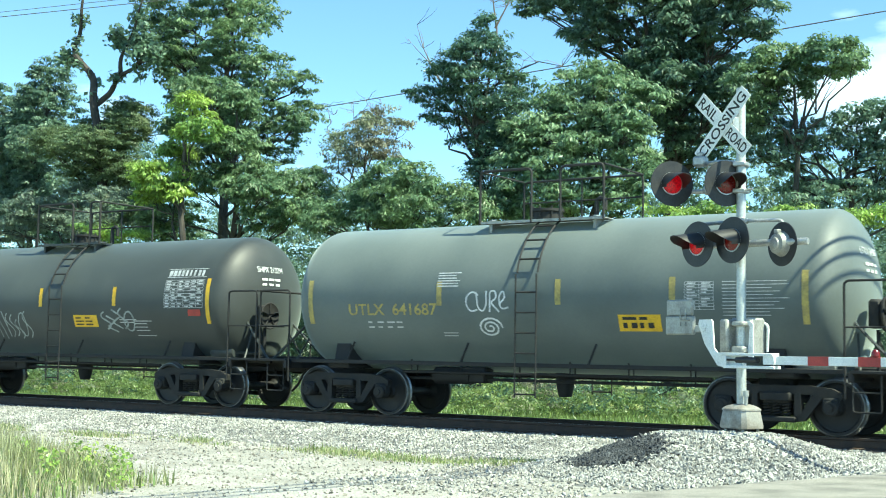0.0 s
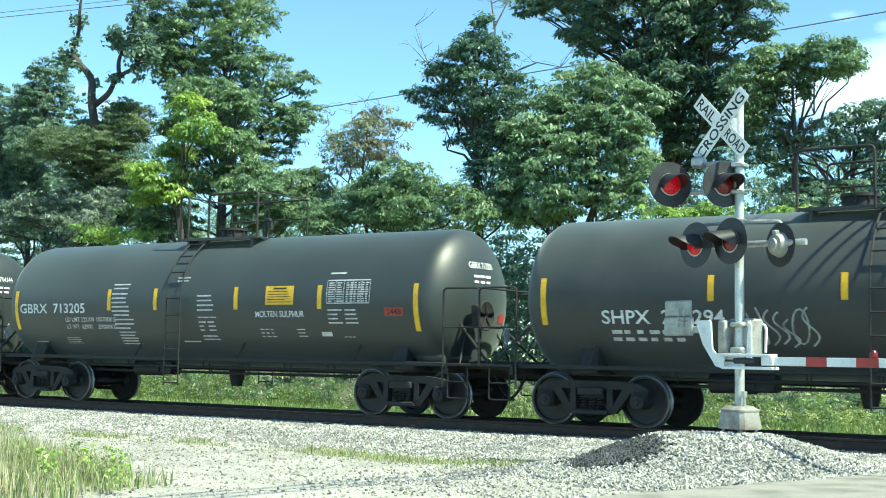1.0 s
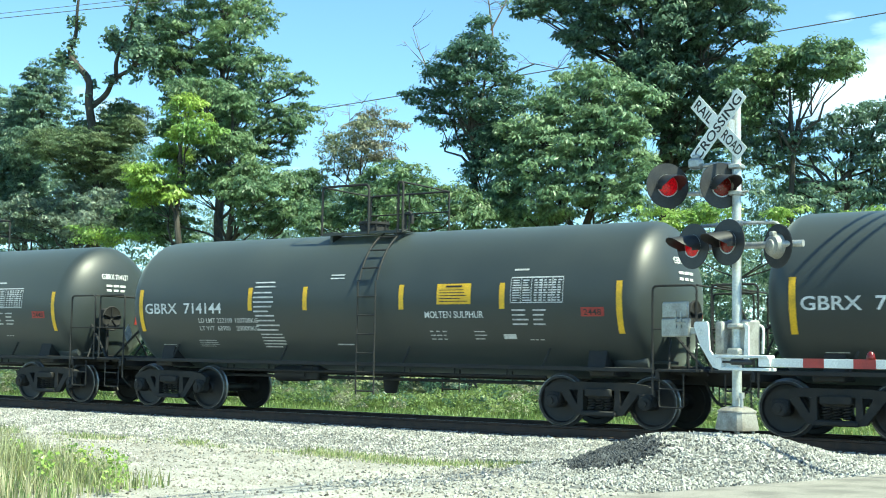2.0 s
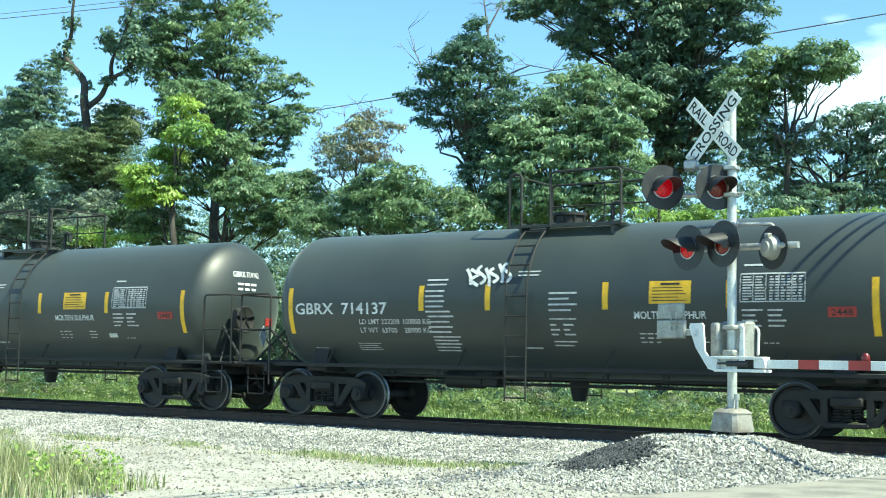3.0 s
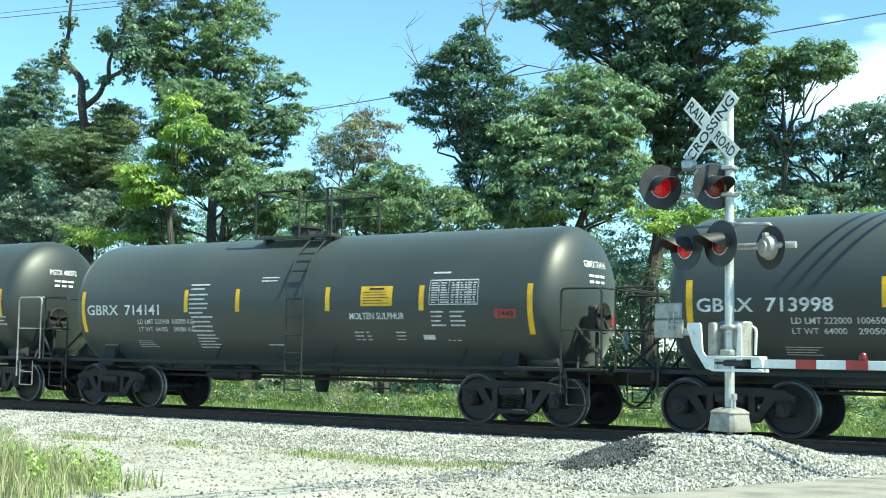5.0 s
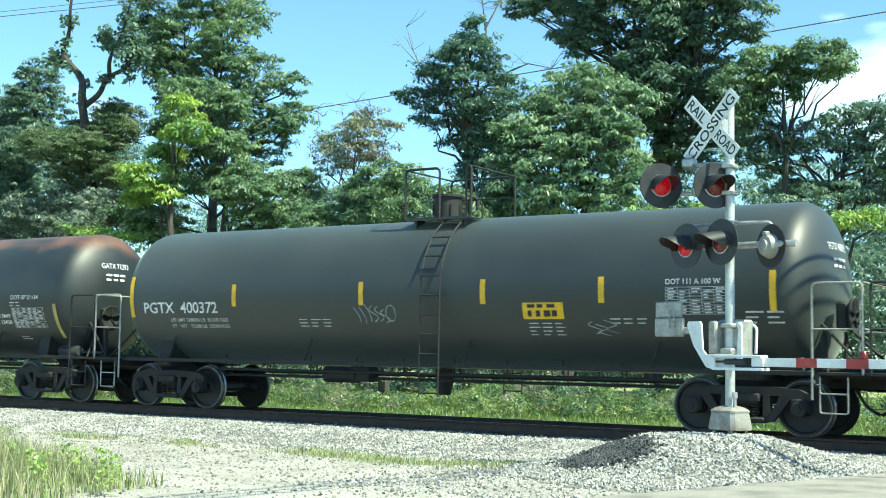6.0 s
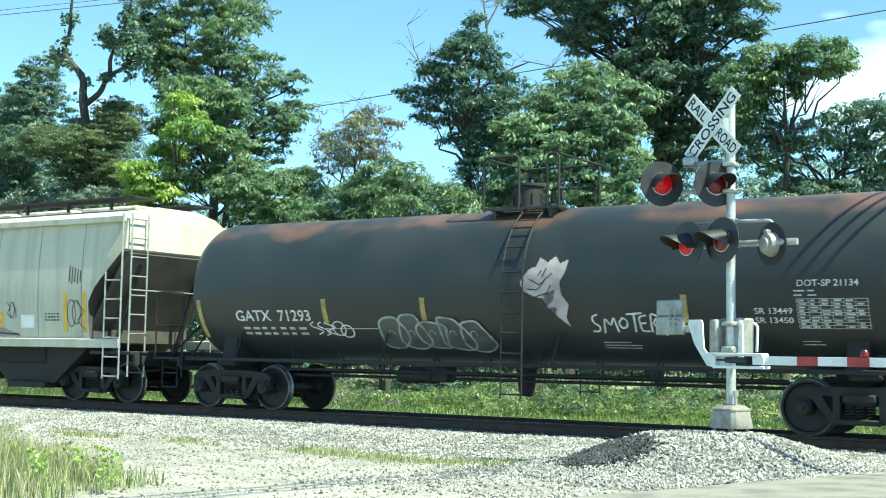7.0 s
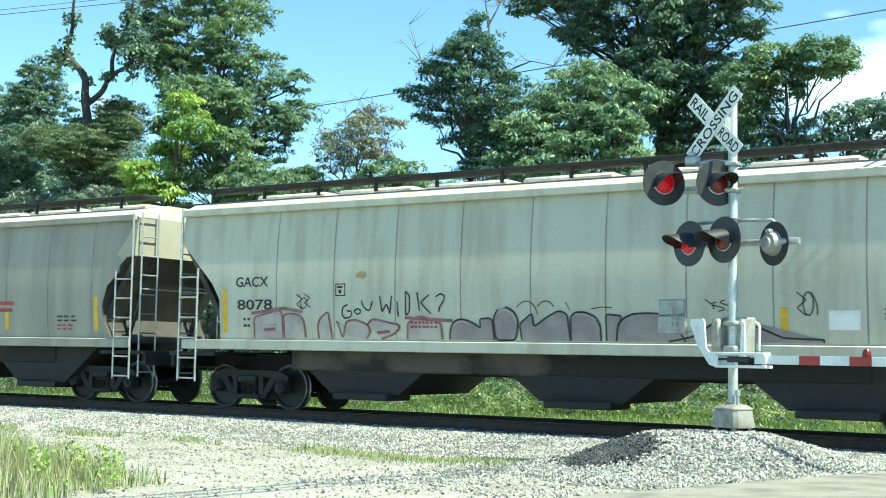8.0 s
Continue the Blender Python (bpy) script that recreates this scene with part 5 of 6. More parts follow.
        stroke("spray_tag", M_INK, [[(6.78 + 0.09 * k, 2.68 - 0.04 * (k % 2)), (6.79 + 0.09 * k, 3.06 - 0.03 * k)] for k in range(5)], 0.03, 0.012)
        letter("rust_stain", M_STAIN, [(-3.91, 2.62), (-3.86, 2.74), (-3.66, 2.76), (-3.62, 2.66), (-3.70, 2.61)], "brown rust stain", 0.004)
        rng = random.Random(5)
        bm = bmesh.new()
        for u0, u1, z0, z1 in ((-4.38, -4.14, 2.28, 2.30), (-4.38, -4.14, 2.50, 2.52), (-4.38, -4.36, 2.28, 2.52), (-4.16, -4.14, 2.28, 2.52)):
            side.patch(bm, u0, u1, z0, z1)
        bars(bm, side, -4.34, -4.18, 2.47, 1, 0.07, 0.04, rng)
        bars(bm, side, -4.30, -4.22, 2.40, 1, 0.07, 0.07, rng)
        bars(bm, side, -6.25, -5.85, 1.86, 2, 0.13, 0.05, rng, 6)
        bars(bm, side, -6.75, -6.52, 1.86, 2, 0.13, 0.05, rng, 2)
        bars(bm, side, 5.98, 6.47, 1.99, 3, 0.07, 0.03, rng, 5)
        part("note_stencil", bm, M_INK, car, kind="stuff")
        bm = bmesh.new()
        bars(bm, side, -2.62, -2.0, 1.79, 2, 0.08, 0.04, rng, 7, 0.02)
        part("note_stencil", bm, M_RED, car, kind="stuff")
        bm = bmesh.new()
        side.patch(bm, 5.14, 5.62, 1.66, 1.96)
        part("data_panel", bm, M_SIGN, car)
    else:
        bm = bmesh.new()
        rng = random.Random(6)
        bars(bm, side, 6.05, 6.75, 1.92, 2, 0.09, 0.04, rng, 3)
        part("note_stencil", bm, M_INK, car, kind="stuff")
        bm = bmesh.new()
        bars(bm, side, 6.05, 6.6, 1.72, 2, 0.08, 0.04, rng, 3)
        bars(bm, side, 4.0, 4.6, 2.25, 2, 0.16, 0.08, rng)
        part("note_stencil", bm, M_RED, car, kind="stuff")
        bm = bmesh.new()
        side.patch(bm, 4.25, 4.38, 1.6, 2.0)
        part("reflective_strip", bm, M_YEL, car)
    movers.append((car, at))


train()


# ---- crossing signal ----
def heading(az):
    """Turns things that face -y so that they face az degrees towards +x."""
    return Matrix.Rotation(radians(az), 4, "Z")


def lamp(parent, at, az, lit):
    """Round black background plate, housing, hood and red lens."""
    m = Matrix.Translation(at) @ heading(az)
    turn = Matrix.Rotation(radians(-90), 4, "Z")  # x of the lathe points along -y
    bm = bmesh.new()
    lathe(bm, [(-0.012, 0.0), (-0.012, 0.315), (-0.004, 0.325), (0.008, 0.325), (0.008, 0.165), (0.0, 0.16)], 40, turn)
    lathe(bm, [(-0.19, 0.0), (-0.19, 0.09), (-0.15, 0.14), (-0.012, 0.165)], 24, turn)
    plate = part("lamp_head", bm, M_LAMP, parent, "red lamp on a round black background plate", m)
    bm = bmesh.new()
    n, rings = 18, []
    for i in range(n + 1):
        a = radians(-20 + 220 * i / n)
        reach = 0.16 + 0.30 * max(math.sin(a), 0) ** 0.5
        rings.append([bm.verts.new((rr * math.cos(a), -yy, rr * math.sin(a) - (0.05 * yy / 0.37))) for rr, yy in ((0.165, 0.0), (0.160, reach), (0.153, reach), (0.155, 0.0))])
    for a, b in zip(rings, rings[1:]):
        for k in range(4):
            bm.faces.new((a[k], a[(k + 1) % 4], b[(k + 1) % 4], b[k]))
    part("hood", bm, M_LAMP, plate, "black hood")
    bm = bmesh.new()
    lathe(bm, [(0.012, 0.148), (0.035, 0.12), (0.05, 0.06), (0.055, 0.0)], 24, turn)
    part("lens", bm, M_LIT if lit else M_UNLIT, plate, "glowing red lens" if lit else "dark red lens")
    bm = bmesh.new()
    lathe(bm, [(0.009, 0.147), (0.022, 0.149), (0.022, 0.163), (0.009, 0.165)], 32, turn)
    part("lens_ring", bm, M_GALV, plate)


def crossing_signal():
    sig = thing("crossing_signal", Matrix.Translation(MAST), "galvanised level crossing signal with flashing red lamps and crossbuck", "crossing signal")
    H = 4.84
    bm = bmesh.new()
    lathe(bm, [(0.1, 0.0), (0.1, 0.068), (H - 0.03, 0.064), (H, 0.058), (H, 0.0)], 20, Matrix.Rotation(radians(-90), 4, "Y"))
    part("mast", bm, M_MAST, sig, "pale aluminium mast")
    # junction box base
    bm = bmesh.new()
    rings = []
    for hx, hy, z in ((0.20, 0.18, 0.05), (0.245, 0.215, 0.06), (0.25, 0.22, 0.09), (0.215, 0.19, 0.30), (0.225, 0.20, 0.305), (0.225, 0.20, 0.325), (0.17, 0.15, 0.365), (0.085, 0.085, 0.39)):
        c = 0.25 * min(hx, hy)
        rings.append([bm.verts.new((x, y, z)) for x, y in ((-hx + c, -hy), (hx - c, -hy), (hx, -hy + c), (hx, hy - c), (hx - c, hy), (-hx + c, hy), (-hx, hy - c), (-hx, -hy + c))])
    for p, q in zip(rings, rings[1:]):
        for k in range(8):
            bm.faces.new((p[k], p[(k + 1) % 8], q[(k + 1) % 8], q[k]))
    bm.faces.new(rings[0][::-1])
    bm.faces.new(rings[-1])
    base = part("junction_box_base", bm, M_BASE, sig, "cast junction box base", heading(-22))
    for x in (-0.16, 0.16):
        for y in (-0.15, 0.15):
            bm = bmesh.new()
            tube(bm, [(x, y, -0.1), (x, y, 0.06)], 0.02)
            part("anchor_bolt", bm, M_GALV, base)
    bm = bmesh.new()
    lathe(bm, [(0.35, 0.0), (0.35, 0.025), (0.50, 0.025), (0.50, 0.04), (0.58, 0.04), (0.58, 0.0)], 10, Matrix.Translation((0.13, -0.05, 0)) @ Matrix.Rotation(radians(-90), 4, "Y"))
    part("conduit", bm, M_GALV, base)
    bm = bmesh.new()
    box(bm, (0, 0, -0.12), (0.42, 0.42, 0.22), 0.03)
    part("foundation", bm, M_CONCRETE, sig)
    # crossbuck, set before the mast
    az = -19
    cb = Matrix.Translation((0, 0, 4.31)) @ heading(az) @ Matrix.Translation((-0.16, -0.20, 0))
    bm = bmesh.new()
    box(bm, (0.10, 0.10, 0), (0.16, 0.17, 0.20), 0.01)
    box(bm, (0.12, 0.14, -0.18), (0.20, 0.2, 0.05), 0.01)
    bracket = part("crossbuck", bm, M_GALV, sig, "white crossbuck sign with black lettering", cb)
    for rot, off, pieces in ((45, 0.0, (("RAIL", -0.565, 0.40), ("ROAD", 0.14, 0.43))), (-45, -0.014, (("CROSSING", -0.555, 1.11),))):
        tilt = Matrix.Translation((0, off, 0)) @ Matrix.Rotation(radians(rot), 4, "Y")
        bm = bmesh.new()
        box(bm, (0, 0, 0), (1.22, 0.006, 0.228), 0.002)
        blade = part("blade", bm, M_SIGN, bracket, "white reflective blade", tilt)
        flat = Flat(-0.003)
        for text, u, wide in pieces:
            bm = bmesh.new()
            flat.words(bm, text, u, -0.0725, 0.145, wide, 0.003)
            part("lettering", bm, M_INK, blade, "black letters")
    # upper pair of lamps on a cross arm
    def local(x, y, z):
        return Vector((x, y, z)) - MAST
    up = [local(-7.38, -4.20, 3.70), local(-6.60, -4.12, 3.665)]
    low = [local(-7.02, -4.12, 2.82), local(-6.44, -4.28, 2.845)]
    back = local(-5.86, -3.92, 2.80)
    bm = bmesh.new()
    zc = up[0].z + 0.05
    tube(bm, [up[0] + Vector((-0.10, 0.24, -0.10)), up[1] + Vector((0.16, 0.20, -0.08))], 0.035, 8)
    tube(bm, bent([(0, 0, up[0].z + 0.26), (-0.32, -0.02, up[0].z + 0.30), (-0.62, -0.02, up[0].z + 0.26)], 0.1), 0.032, 8)
    tube(bm, [(-0.48, 0.0, up[0].z + 0.3), (-0.50, 0.02, up[0].z - 0.16)], 0.03, 8)
    box(bm, (-0.58, -0.06, up[0].z + 0.31), (0.20, 0.16, 0.15), 0.03)
    box(bm, (-0.58, -0.06, up[0].z + 0.41), (0.10, 0.10, 0.06), 0.015)
    box(bm, (-0.46, 0.02, up[0].z - 0.10), (0.20, 0.13, 0.13), 0.03)
    box(bm, (0.0, 0.0, up[0].z - 0.14), (0.19, 0.19, 0.07), 0.015)
    box(bm, (0.0, 0.0, up[0].z + 0.24), (0.19, 0.19, 0.07), 0.015)
    tube(bm, [(-0.02, 0, up[0].z - 0.14), (0.18, -0.02, up[0].z - 0.12)], 0.018)
    part("upper_arm", bm, M_GALV, sig, "galvanised lamp arm with junction box")
    lamp(sig, up[0], 47, True)
    lamp(sig, up[1], 47, False)
    bm = bmesh.new()
    tube(bm, bent([low[0] + Vector((-0.05, 0.22, 0.30)), (0, 0.02, low[0].z + 0.32), back + Vector((0.0, 0.05, 0.34)), back + Vector((0.0, 0.05, 0.05))], 0.07), 0.026, 8)
    tube(bm, [low[0] + Vector((0.1, 0.24, 0.0)), back + Vector((0.40, -0.12, 0.02))], 0.05, 10)
    box(bm, (0, 0, low[0].z + 0.32), (0.17, 0.17, 0.08), 0.015)
    box(bm, (0, 0, low[0].z), (0.18, 0.18, 0.14), 0.02)
    part("lower_arm", bm, M_GALV, sig, "galvanised lower lamp arm")
    lamp(sig, low[0], -26, True)
    lamp(sig, low[1], -26, False)
    # lamp that faces the other way, seen from behind
    m = Matrix.Translation(back) @ heading(148)
    turn = Matrix.Rotation(radians(-90), 4, "Z")
    bm = bmesh.new()
    lathe(bm, [(-0.006, 0.0), (-0.006, 0.30), (0.002, 0.31), (0.01, 0.30), (0.01, 0.0)], 36, turn)
    head = part("lamp_head", bm, M_LAMP, sig, "lamp seen from behind its black plate", m)
    bm = bmesh.new()
    lathe(bm, [(-0.17, 0.0), (-0.17, 0.05), (-0.15, 0.085), (-0.13, 0.09), (-0.11, 0.14), (-0.02, 0.175), (-0.006, 0.18)], 20, turn)
    box(bm, (0, 0.08, 0.17), (0.08, 0.08, 0.06), 0.01)
    part("lamp_housing", bm, M_CAST, head, "cast grey lamp housing")
    # gate mechanism
    az = -22
    gm = Matrix.Translation((0, 0, 1.0)) @ heading(az)
    bm = bmesh.new()
    box(bm, (-0.02, 0.15, 0.33), (0.40, 0.30, 0.52), 0.03)
    box(bm, (-0.20, -0.05, 0.33), (0.16, 0.22, 0.48), 0.03)
    box(bm, (0.02, -0.02, 0.14), (0.22, 0.2, 0.10), 0.02)
    box(bm, (0.02, -0.02, 0.50), (0.22, 0.2, 0.07), 0.02)
    for k in range(3):
        tube(bm, [(-0.29, -0.10 + 0.08 * k, 0.20), (-0.29, -0.10 + 0.08 * k, 0.50)], 0.012)
    mech = part("gate_mechanism", bm, M_CAST, sig, "grey gate drive housing", gm)
    bm = bmesh.new()
    prism(bm, [(-0.52, 0.50), (-0.50, 0.56), (-0.28, 0.56), (-0.25, 0.53), (-0.22, 0.16), (-0.16, 0.10), (0.30, 0.10), (0.30, -0.09), (-0.02, -0.11), (-0.16, -0.08), (-0.40, 0.22)], (1, 0, 0), (0, 0, 1), (0, 0.025, 0))
    bmesh.ops.translate(bm, vec=(0, -0.30, 0), verts=bm.verts)
    for k in range(6):
        a = k * 1.047
        lathe(bm, [(0, 0.018), (0.012, 0.018), (0.012, 0)], 8, Matrix.Translation((-0.40 + 0.055 * math.cos(a), -0.31, 0.43 + 0.055 * math.sin(a))) @ turn)
    lathe(bm, [(0, 0.03), (0.02, 0.03), (0.02, 0)], 10, Matrix.Translation((-0.40, -0.31, 0.43)) @ turn)
    part("side_plate", bm, M_SIGN, mech, "white gate arm side plate")
    bm = bmesh.new()
    tube(bm, bent([(0.22, 0.28, 0.12), (0.24, 0.28, 0.50), (0.10, 0.28, 0.53)], 0.08), 0.02, 8)
    prism(bm, [(0.12, 0.0), (0.22, 0.0), (0.22, 0.5), (0.16, 0.54), (0.10, 0.54), (0.16, 0.46)], (1, 0, 0), (0, 0, 1), (0, 0.02, 0))
    part("side_plate", bm, M_SIGN, mech)
    bm = bmesh.new()
    box(bm, (0.42, -0.31, 0.075), (0.92, 0.15, 0.04), 0.006)
    box(bm, (0.46, -0.31, -0.095), (0.90, 0.15, 0.04), 0.006)
    box(bm, (0.04, -0.31, 0.0), (0.05, 0.15, 0.18), 0.006)
    box(bm, (0.80, -0.31, 0.0), (0.20, 0.11, 0.12), 0.01)
    for x in (0.74, 0.86):
        for z in (-0.03, 0.03):
            tube(bm, [(x, -0.36, z), (x, -0.24, z)], 0.012)
    part("arm_clamp", bm, M_SIGN, mech, "white gate arm clamp")
    bm = bmesh.new()
    tube(bm, [(0.24, -0.36, 0.0), (0.62, -0.36, 0.0)], 0.04, 10)
    tube(bm, [(0.07, -0.36, 0.0), (0.24, -0.36, 0.0)], 0.016, 6)
    part("shear_spring", bm, M_LAMP, mech)
    # counterweights
    bm = bmesh.new()
    box(bm, (-0.88, -0.30, 0.48), (0.56, 0.07, 0.27), 0.02)
    box(bm, (-0.90, -0.29, 0.735), (0.52, 0.06, 0.235), 0.02)
    box(bm, (-0.60, -0.28, 0.43), (0.34, 0.035, 0.10), 0.01)
    for x in (-0.84, -0.74):
        tube(bm, [(x, -0.345, 0.56), (x, -0.345, 0.72)], 0.010)
        tube(bm, [(x, -0.345, 0.47), (x, -0.345, 0.52)], 0.010)
        lathe(bm, [(0, 0.02), (0.03, 0.02), (0.03, 0)], 8, Matrix.Translation((x - 0.02, -0.33, 0.58)) @ turn)
    tube(bm, [(-0.85, -0.345, 0.555), (-0.66, -0.345, 0.555)], 0.010)
    part("counterweight", bm, M_CAST, mech, "grey plate counterweights")
    # the lowered arm with its stripes and a small red lamp
    length, y0 = 6.2, -0.30
    bm = bmesh.new()
    box(bm, (0.82 + length / 2, y0, 0.0), (length, 0.035, 0.115), 0.006)
    arm = part("gate_arm", bm, M_SIGN, mech, "lowered white gate arm with red stripes")
    for k in range(7):
        bm = bmesh.new()
        box(bm, (1.43 + 0.78 * k + 0.15, y0, 0.0), (0.33, 0.041, 0.118), 0.002)
        part("red_stripe", bm, M_RED, arm, "red reflective stripe")
    for x in (2.44, 4.9):
        bm = bmesh.new()
        lathe(bm, [(0.06, 0.0), (0.06, 0.05), (0.075, 0.055), (0.12, 0.05), (0.15, 0.03), (0.16, 0.0)], 14, Matrix.Translation((x, y0, 0)) @ Matrix.Rotation(radians(-90), 4, "Y"))
        box(bm, (x, y0, 0.09), (0.05, 0.06, 0.06), 0.01)
        tube(bm, [(x - 0.06, y0, 0.068), (x + 0.06, y0, 0.068)], 0.012)
        part("arm_lamp", bm, M_UNLIT, arm, "small red lamp on the gate arm")


crossing_signal()


# ---- vegetation ----
def leaf_mesh(name, centres, sizes, normals_up, material, rng, long=1.6):
    """Joined leaves: folded diamonds of two triangles, each turned its own way."""
    n = len(centres)
    c = rng.normal(0, 1, (n, 3)) + np.array([0, 0, 1.1])
    c /= np.linalg.norm(c, axis=1)[:, None]
    a = np.cross(c, rng.normal(0, 1, (n, 3)))
    a[:, 2] -= normals_up * 0.5
    a -= c * (a * c).sum(1)[:, None]
    a /= np.linalg.norm(a, axis=1)[:, None]
    b = np.cross(c, a)
    s = sizes[:, None]
    v = np.stack((centres - a * s * long / 2, centres + b * s / 2 + c * s * 0.12, centres + a * s * long / 2, centres - b * s / 2 + c * s * 0.12), 1)
    me = bpy.data.meshes.new(name)
    me.vertices.add(4 * n)
    me.vertices.foreach_set("co", v.reshape(-1))
    me.loops.add(6 * n)
    me.polygons.add(2 * n)
    idx = (np.array([0, 1, 2, 0, 2, 3])[None] + 4 * np.arange(n)[:, None]).reshape(-1)
    me.loops.foreach_set("vertex_index", idx.astype(np.int32))
    me.polygons.foreach_set("loop_start", np.arange(0, 6 * n, 3, dtype=np.int32))
    me.update(calc_edges=True)
    me.validate()
    me.materials.append(material)
    return me


def wander(rng, a, b, n, jitter):
    a, b = np.array(a, float), np.array(b, float)
    pts = [a + (b - a) * i / n for i in range(n + 1)]
    for i in range(1, n):
        pts[i] = pts[i] + rng.normal(0, jitter, 3)
    return [tuple(q) for q in pts]


def spray_mesh(name, clumps, radii, per, leaf_long, droop, flat, material, rng):
    """Joined leaves: each clump is a domed spray whose leaves lie like shingles, facing out and up and hanging at the tips."""
    k = np.repeat(np.arange(len(clumps)), per)
    n = len(k)
    u = rng.normal(0, 1, (n, 3))
    u[:, 2] = np.abs(u[:, 2]) * 0.9 - 0.30
    u /= np.linalg.norm(u, axis=1)[:, None]
    r = radii[k] * rng.uniform(0.45, 1.12, n)
    c = clumps[k] + u * r[:, None] * np.array([1, 1, flat])
    tilt = rng.normal(0, 0.35, (len(clumps), 3))[k]
    up = u * 0.8 + np.array([0, 0, 0.75]) + tilt + rng.normal(0, 0.38, (n, 3))
    up /= np.linalg.norm(up, axis=1)[:, None]
    a = u * np.array([1, 1, 0.2]) + rng.normal(0, 0.45, (n, 3)) - np.array([0, 0, droop])
    a -= up * (a * up).sum(1)[:, None]
    a /= np.linalg.norm(a, axis=1)[:, None]
    b = np.cross(up, a)
    s = (0.86 * leaf_long * rng.uniform(0.6, 1.4, n))[:, None]
    v = np.stack((c - a * s * 0.5, c + b * s * 0.21 + up * s * 0.05, c + a * s * 0.5 - up * s * 0.06, c - b * s * 0.21 + up * s * 0.05), 1)
    me = bpy.data.meshes.new(name)
    me.vertices.add(4 * n)
    me.vertices.foreach_set("co", v.reshape(-1))
    me.loops.add(6 * n)
    me.polygons.add(2 * n)
    idx = (np.array([0, 1, 2, 0, 2, 3])[None] + 4 * np.arange(n)[:, None]).reshape(-1)
    me.loops.foreach_set("vertex_index", idx.astype(np.int32))
    me.polygons.foreach_set("loop_start", np.arange(0, 6 * n, 3, dtype=np.int32))
    me.update(calc_edges=True)
    me.validate()
    me.materials.append(material)
    return me


def tree(leaf, y, lobes, label, seed=0, leaf_long=0.18, dense=1.0, open_=1.0, trunk=0.22, droop=0.5, flat=0.6, bare=0):
    """A tapered trunk, limbs to every lobe of the crown, twigs to every clump, and the clumps' leaves."""
    rng = np.random.default_rng(seed)
    lob = np.array(lobes)
    cx = float(np.average(lob[:, 0], weights=lob[:, 2]))
    ground = height(cx, y)
    topz = float((lob[:, 1] + lob[:, 3]).max())
    tr = thing("tree" if topz > 6.6 else "bush", None, label, "tree" if topz > 6.6 else "bush", "trees behind the track")
    bm = bmesh.new()
    forks = wander(rng, (cx, y, ground - 0.1), (cx + rng.uniform(-0.6, 0.6), y, topz - 0.8), 8, 0.12)
    tube(bm, forks, [trunk * (1 - 0.85 * i / 8) for i in range(9)], 8)
    cens, rads = [], []
    for lx, lz, rx, rz in lobes:
        f = min(max((lz - rz * 1.6 - ground) / (topz - ground), 0.05), 0.85)
        dy = rng.uniform(-1, 1) * min(rx, 1.3)
        tip = (lx, y + dy, lz - rz * 0.1)
        line = wander(rng, forks[int(f * 8)], tip, 5, 0.14)
        tube(bm, line, [trunk * 0.30 * (1 - 0.8 * j / 5) for j in range(6)], 5)
        rx, rz = rx * 1.18, rz * 1.15
        groups = max(6, int(72 * dense * open_ * (rx * rz) ** 0.85))
        u = rng.normal(0, 1, (groups, 3)) + np.array([0, -0.25, 0.15])
        u /= np.linalg.norm(u, axis=1)[:, None]
        far = rng.uniform(0.30, 1.0, groups) ** 0.5 * (1 + 0.13 * rng.normal(0, 1, groups))
        cen = u * far[:, None] * np.array([rx, min(rx, 1.6) * 1.1, rz]) + np.array(tip) + np.array([0, 0, rz * 0.05])
        cens.append(cen)
        rads.append(rng.uniform(0.18, 0.40, groups))
        for q in cen[:: 6 if open_ > 0.7 else 2]:
            tube(bm, wander(rng, line[rng.integers(3, 6)], q, 3, 0.06), [trunk * 0.10, trunk * 0.08, trunk * 0.05, 0.006], 3, False)
    part("trunk", bm, M_BARK, tr, "branching trunk with limbs")
    part("crown", spray_mesh("crown", np.concatenate(cens), np.concatenate(rads), int(54 * dense ** 0.5 * min(1, open_ + 0.1)), leaf_long, droop, flat, leaf, rng), None, tr, "leafy uneven crown")
    if bare:
        bm = bmesh.new()
        for _ in range(bare):
            x0, z0 = cx + rng.uniform(-1.8, 1.2), topz - rng.uniform(0.6, 2.0)
            e = (x0 + rng.uniform(-0.9, 0.9), y + rng.uniform(-0.6, 0.6), topz + rng.uniform(-0.3, 0.4))
            dead_branch(bm, rng, wander(rng, (x0, y, z0), e, 5, 0.08), 0.02)
        part("dead_twig", bm, M_TWIG, tr, "bare grey twigs")
    return tr


def dead_branch(bm, rng, line, r):
    """A bare branch and its side twigs."""
    n = len(line)
    tube(bm, line, [r * (1 - 0.8 * j / (n - 1)) for j in range(n)], 4, False)
    for _ in range(9):
        b0 = line[rng.integers(1, n)]
        e = (b0[0] + rng.uniform(-0.8, 0.8), b0[1] + rng.uniform(-0.3, 0.3), b0[2] + rng.uniform(0.05, 0.6))
        tube(bm, wander(rng, b0, e, 3, 0.05), [0.013, 0.011, 0.008, 0.005], 3, False)


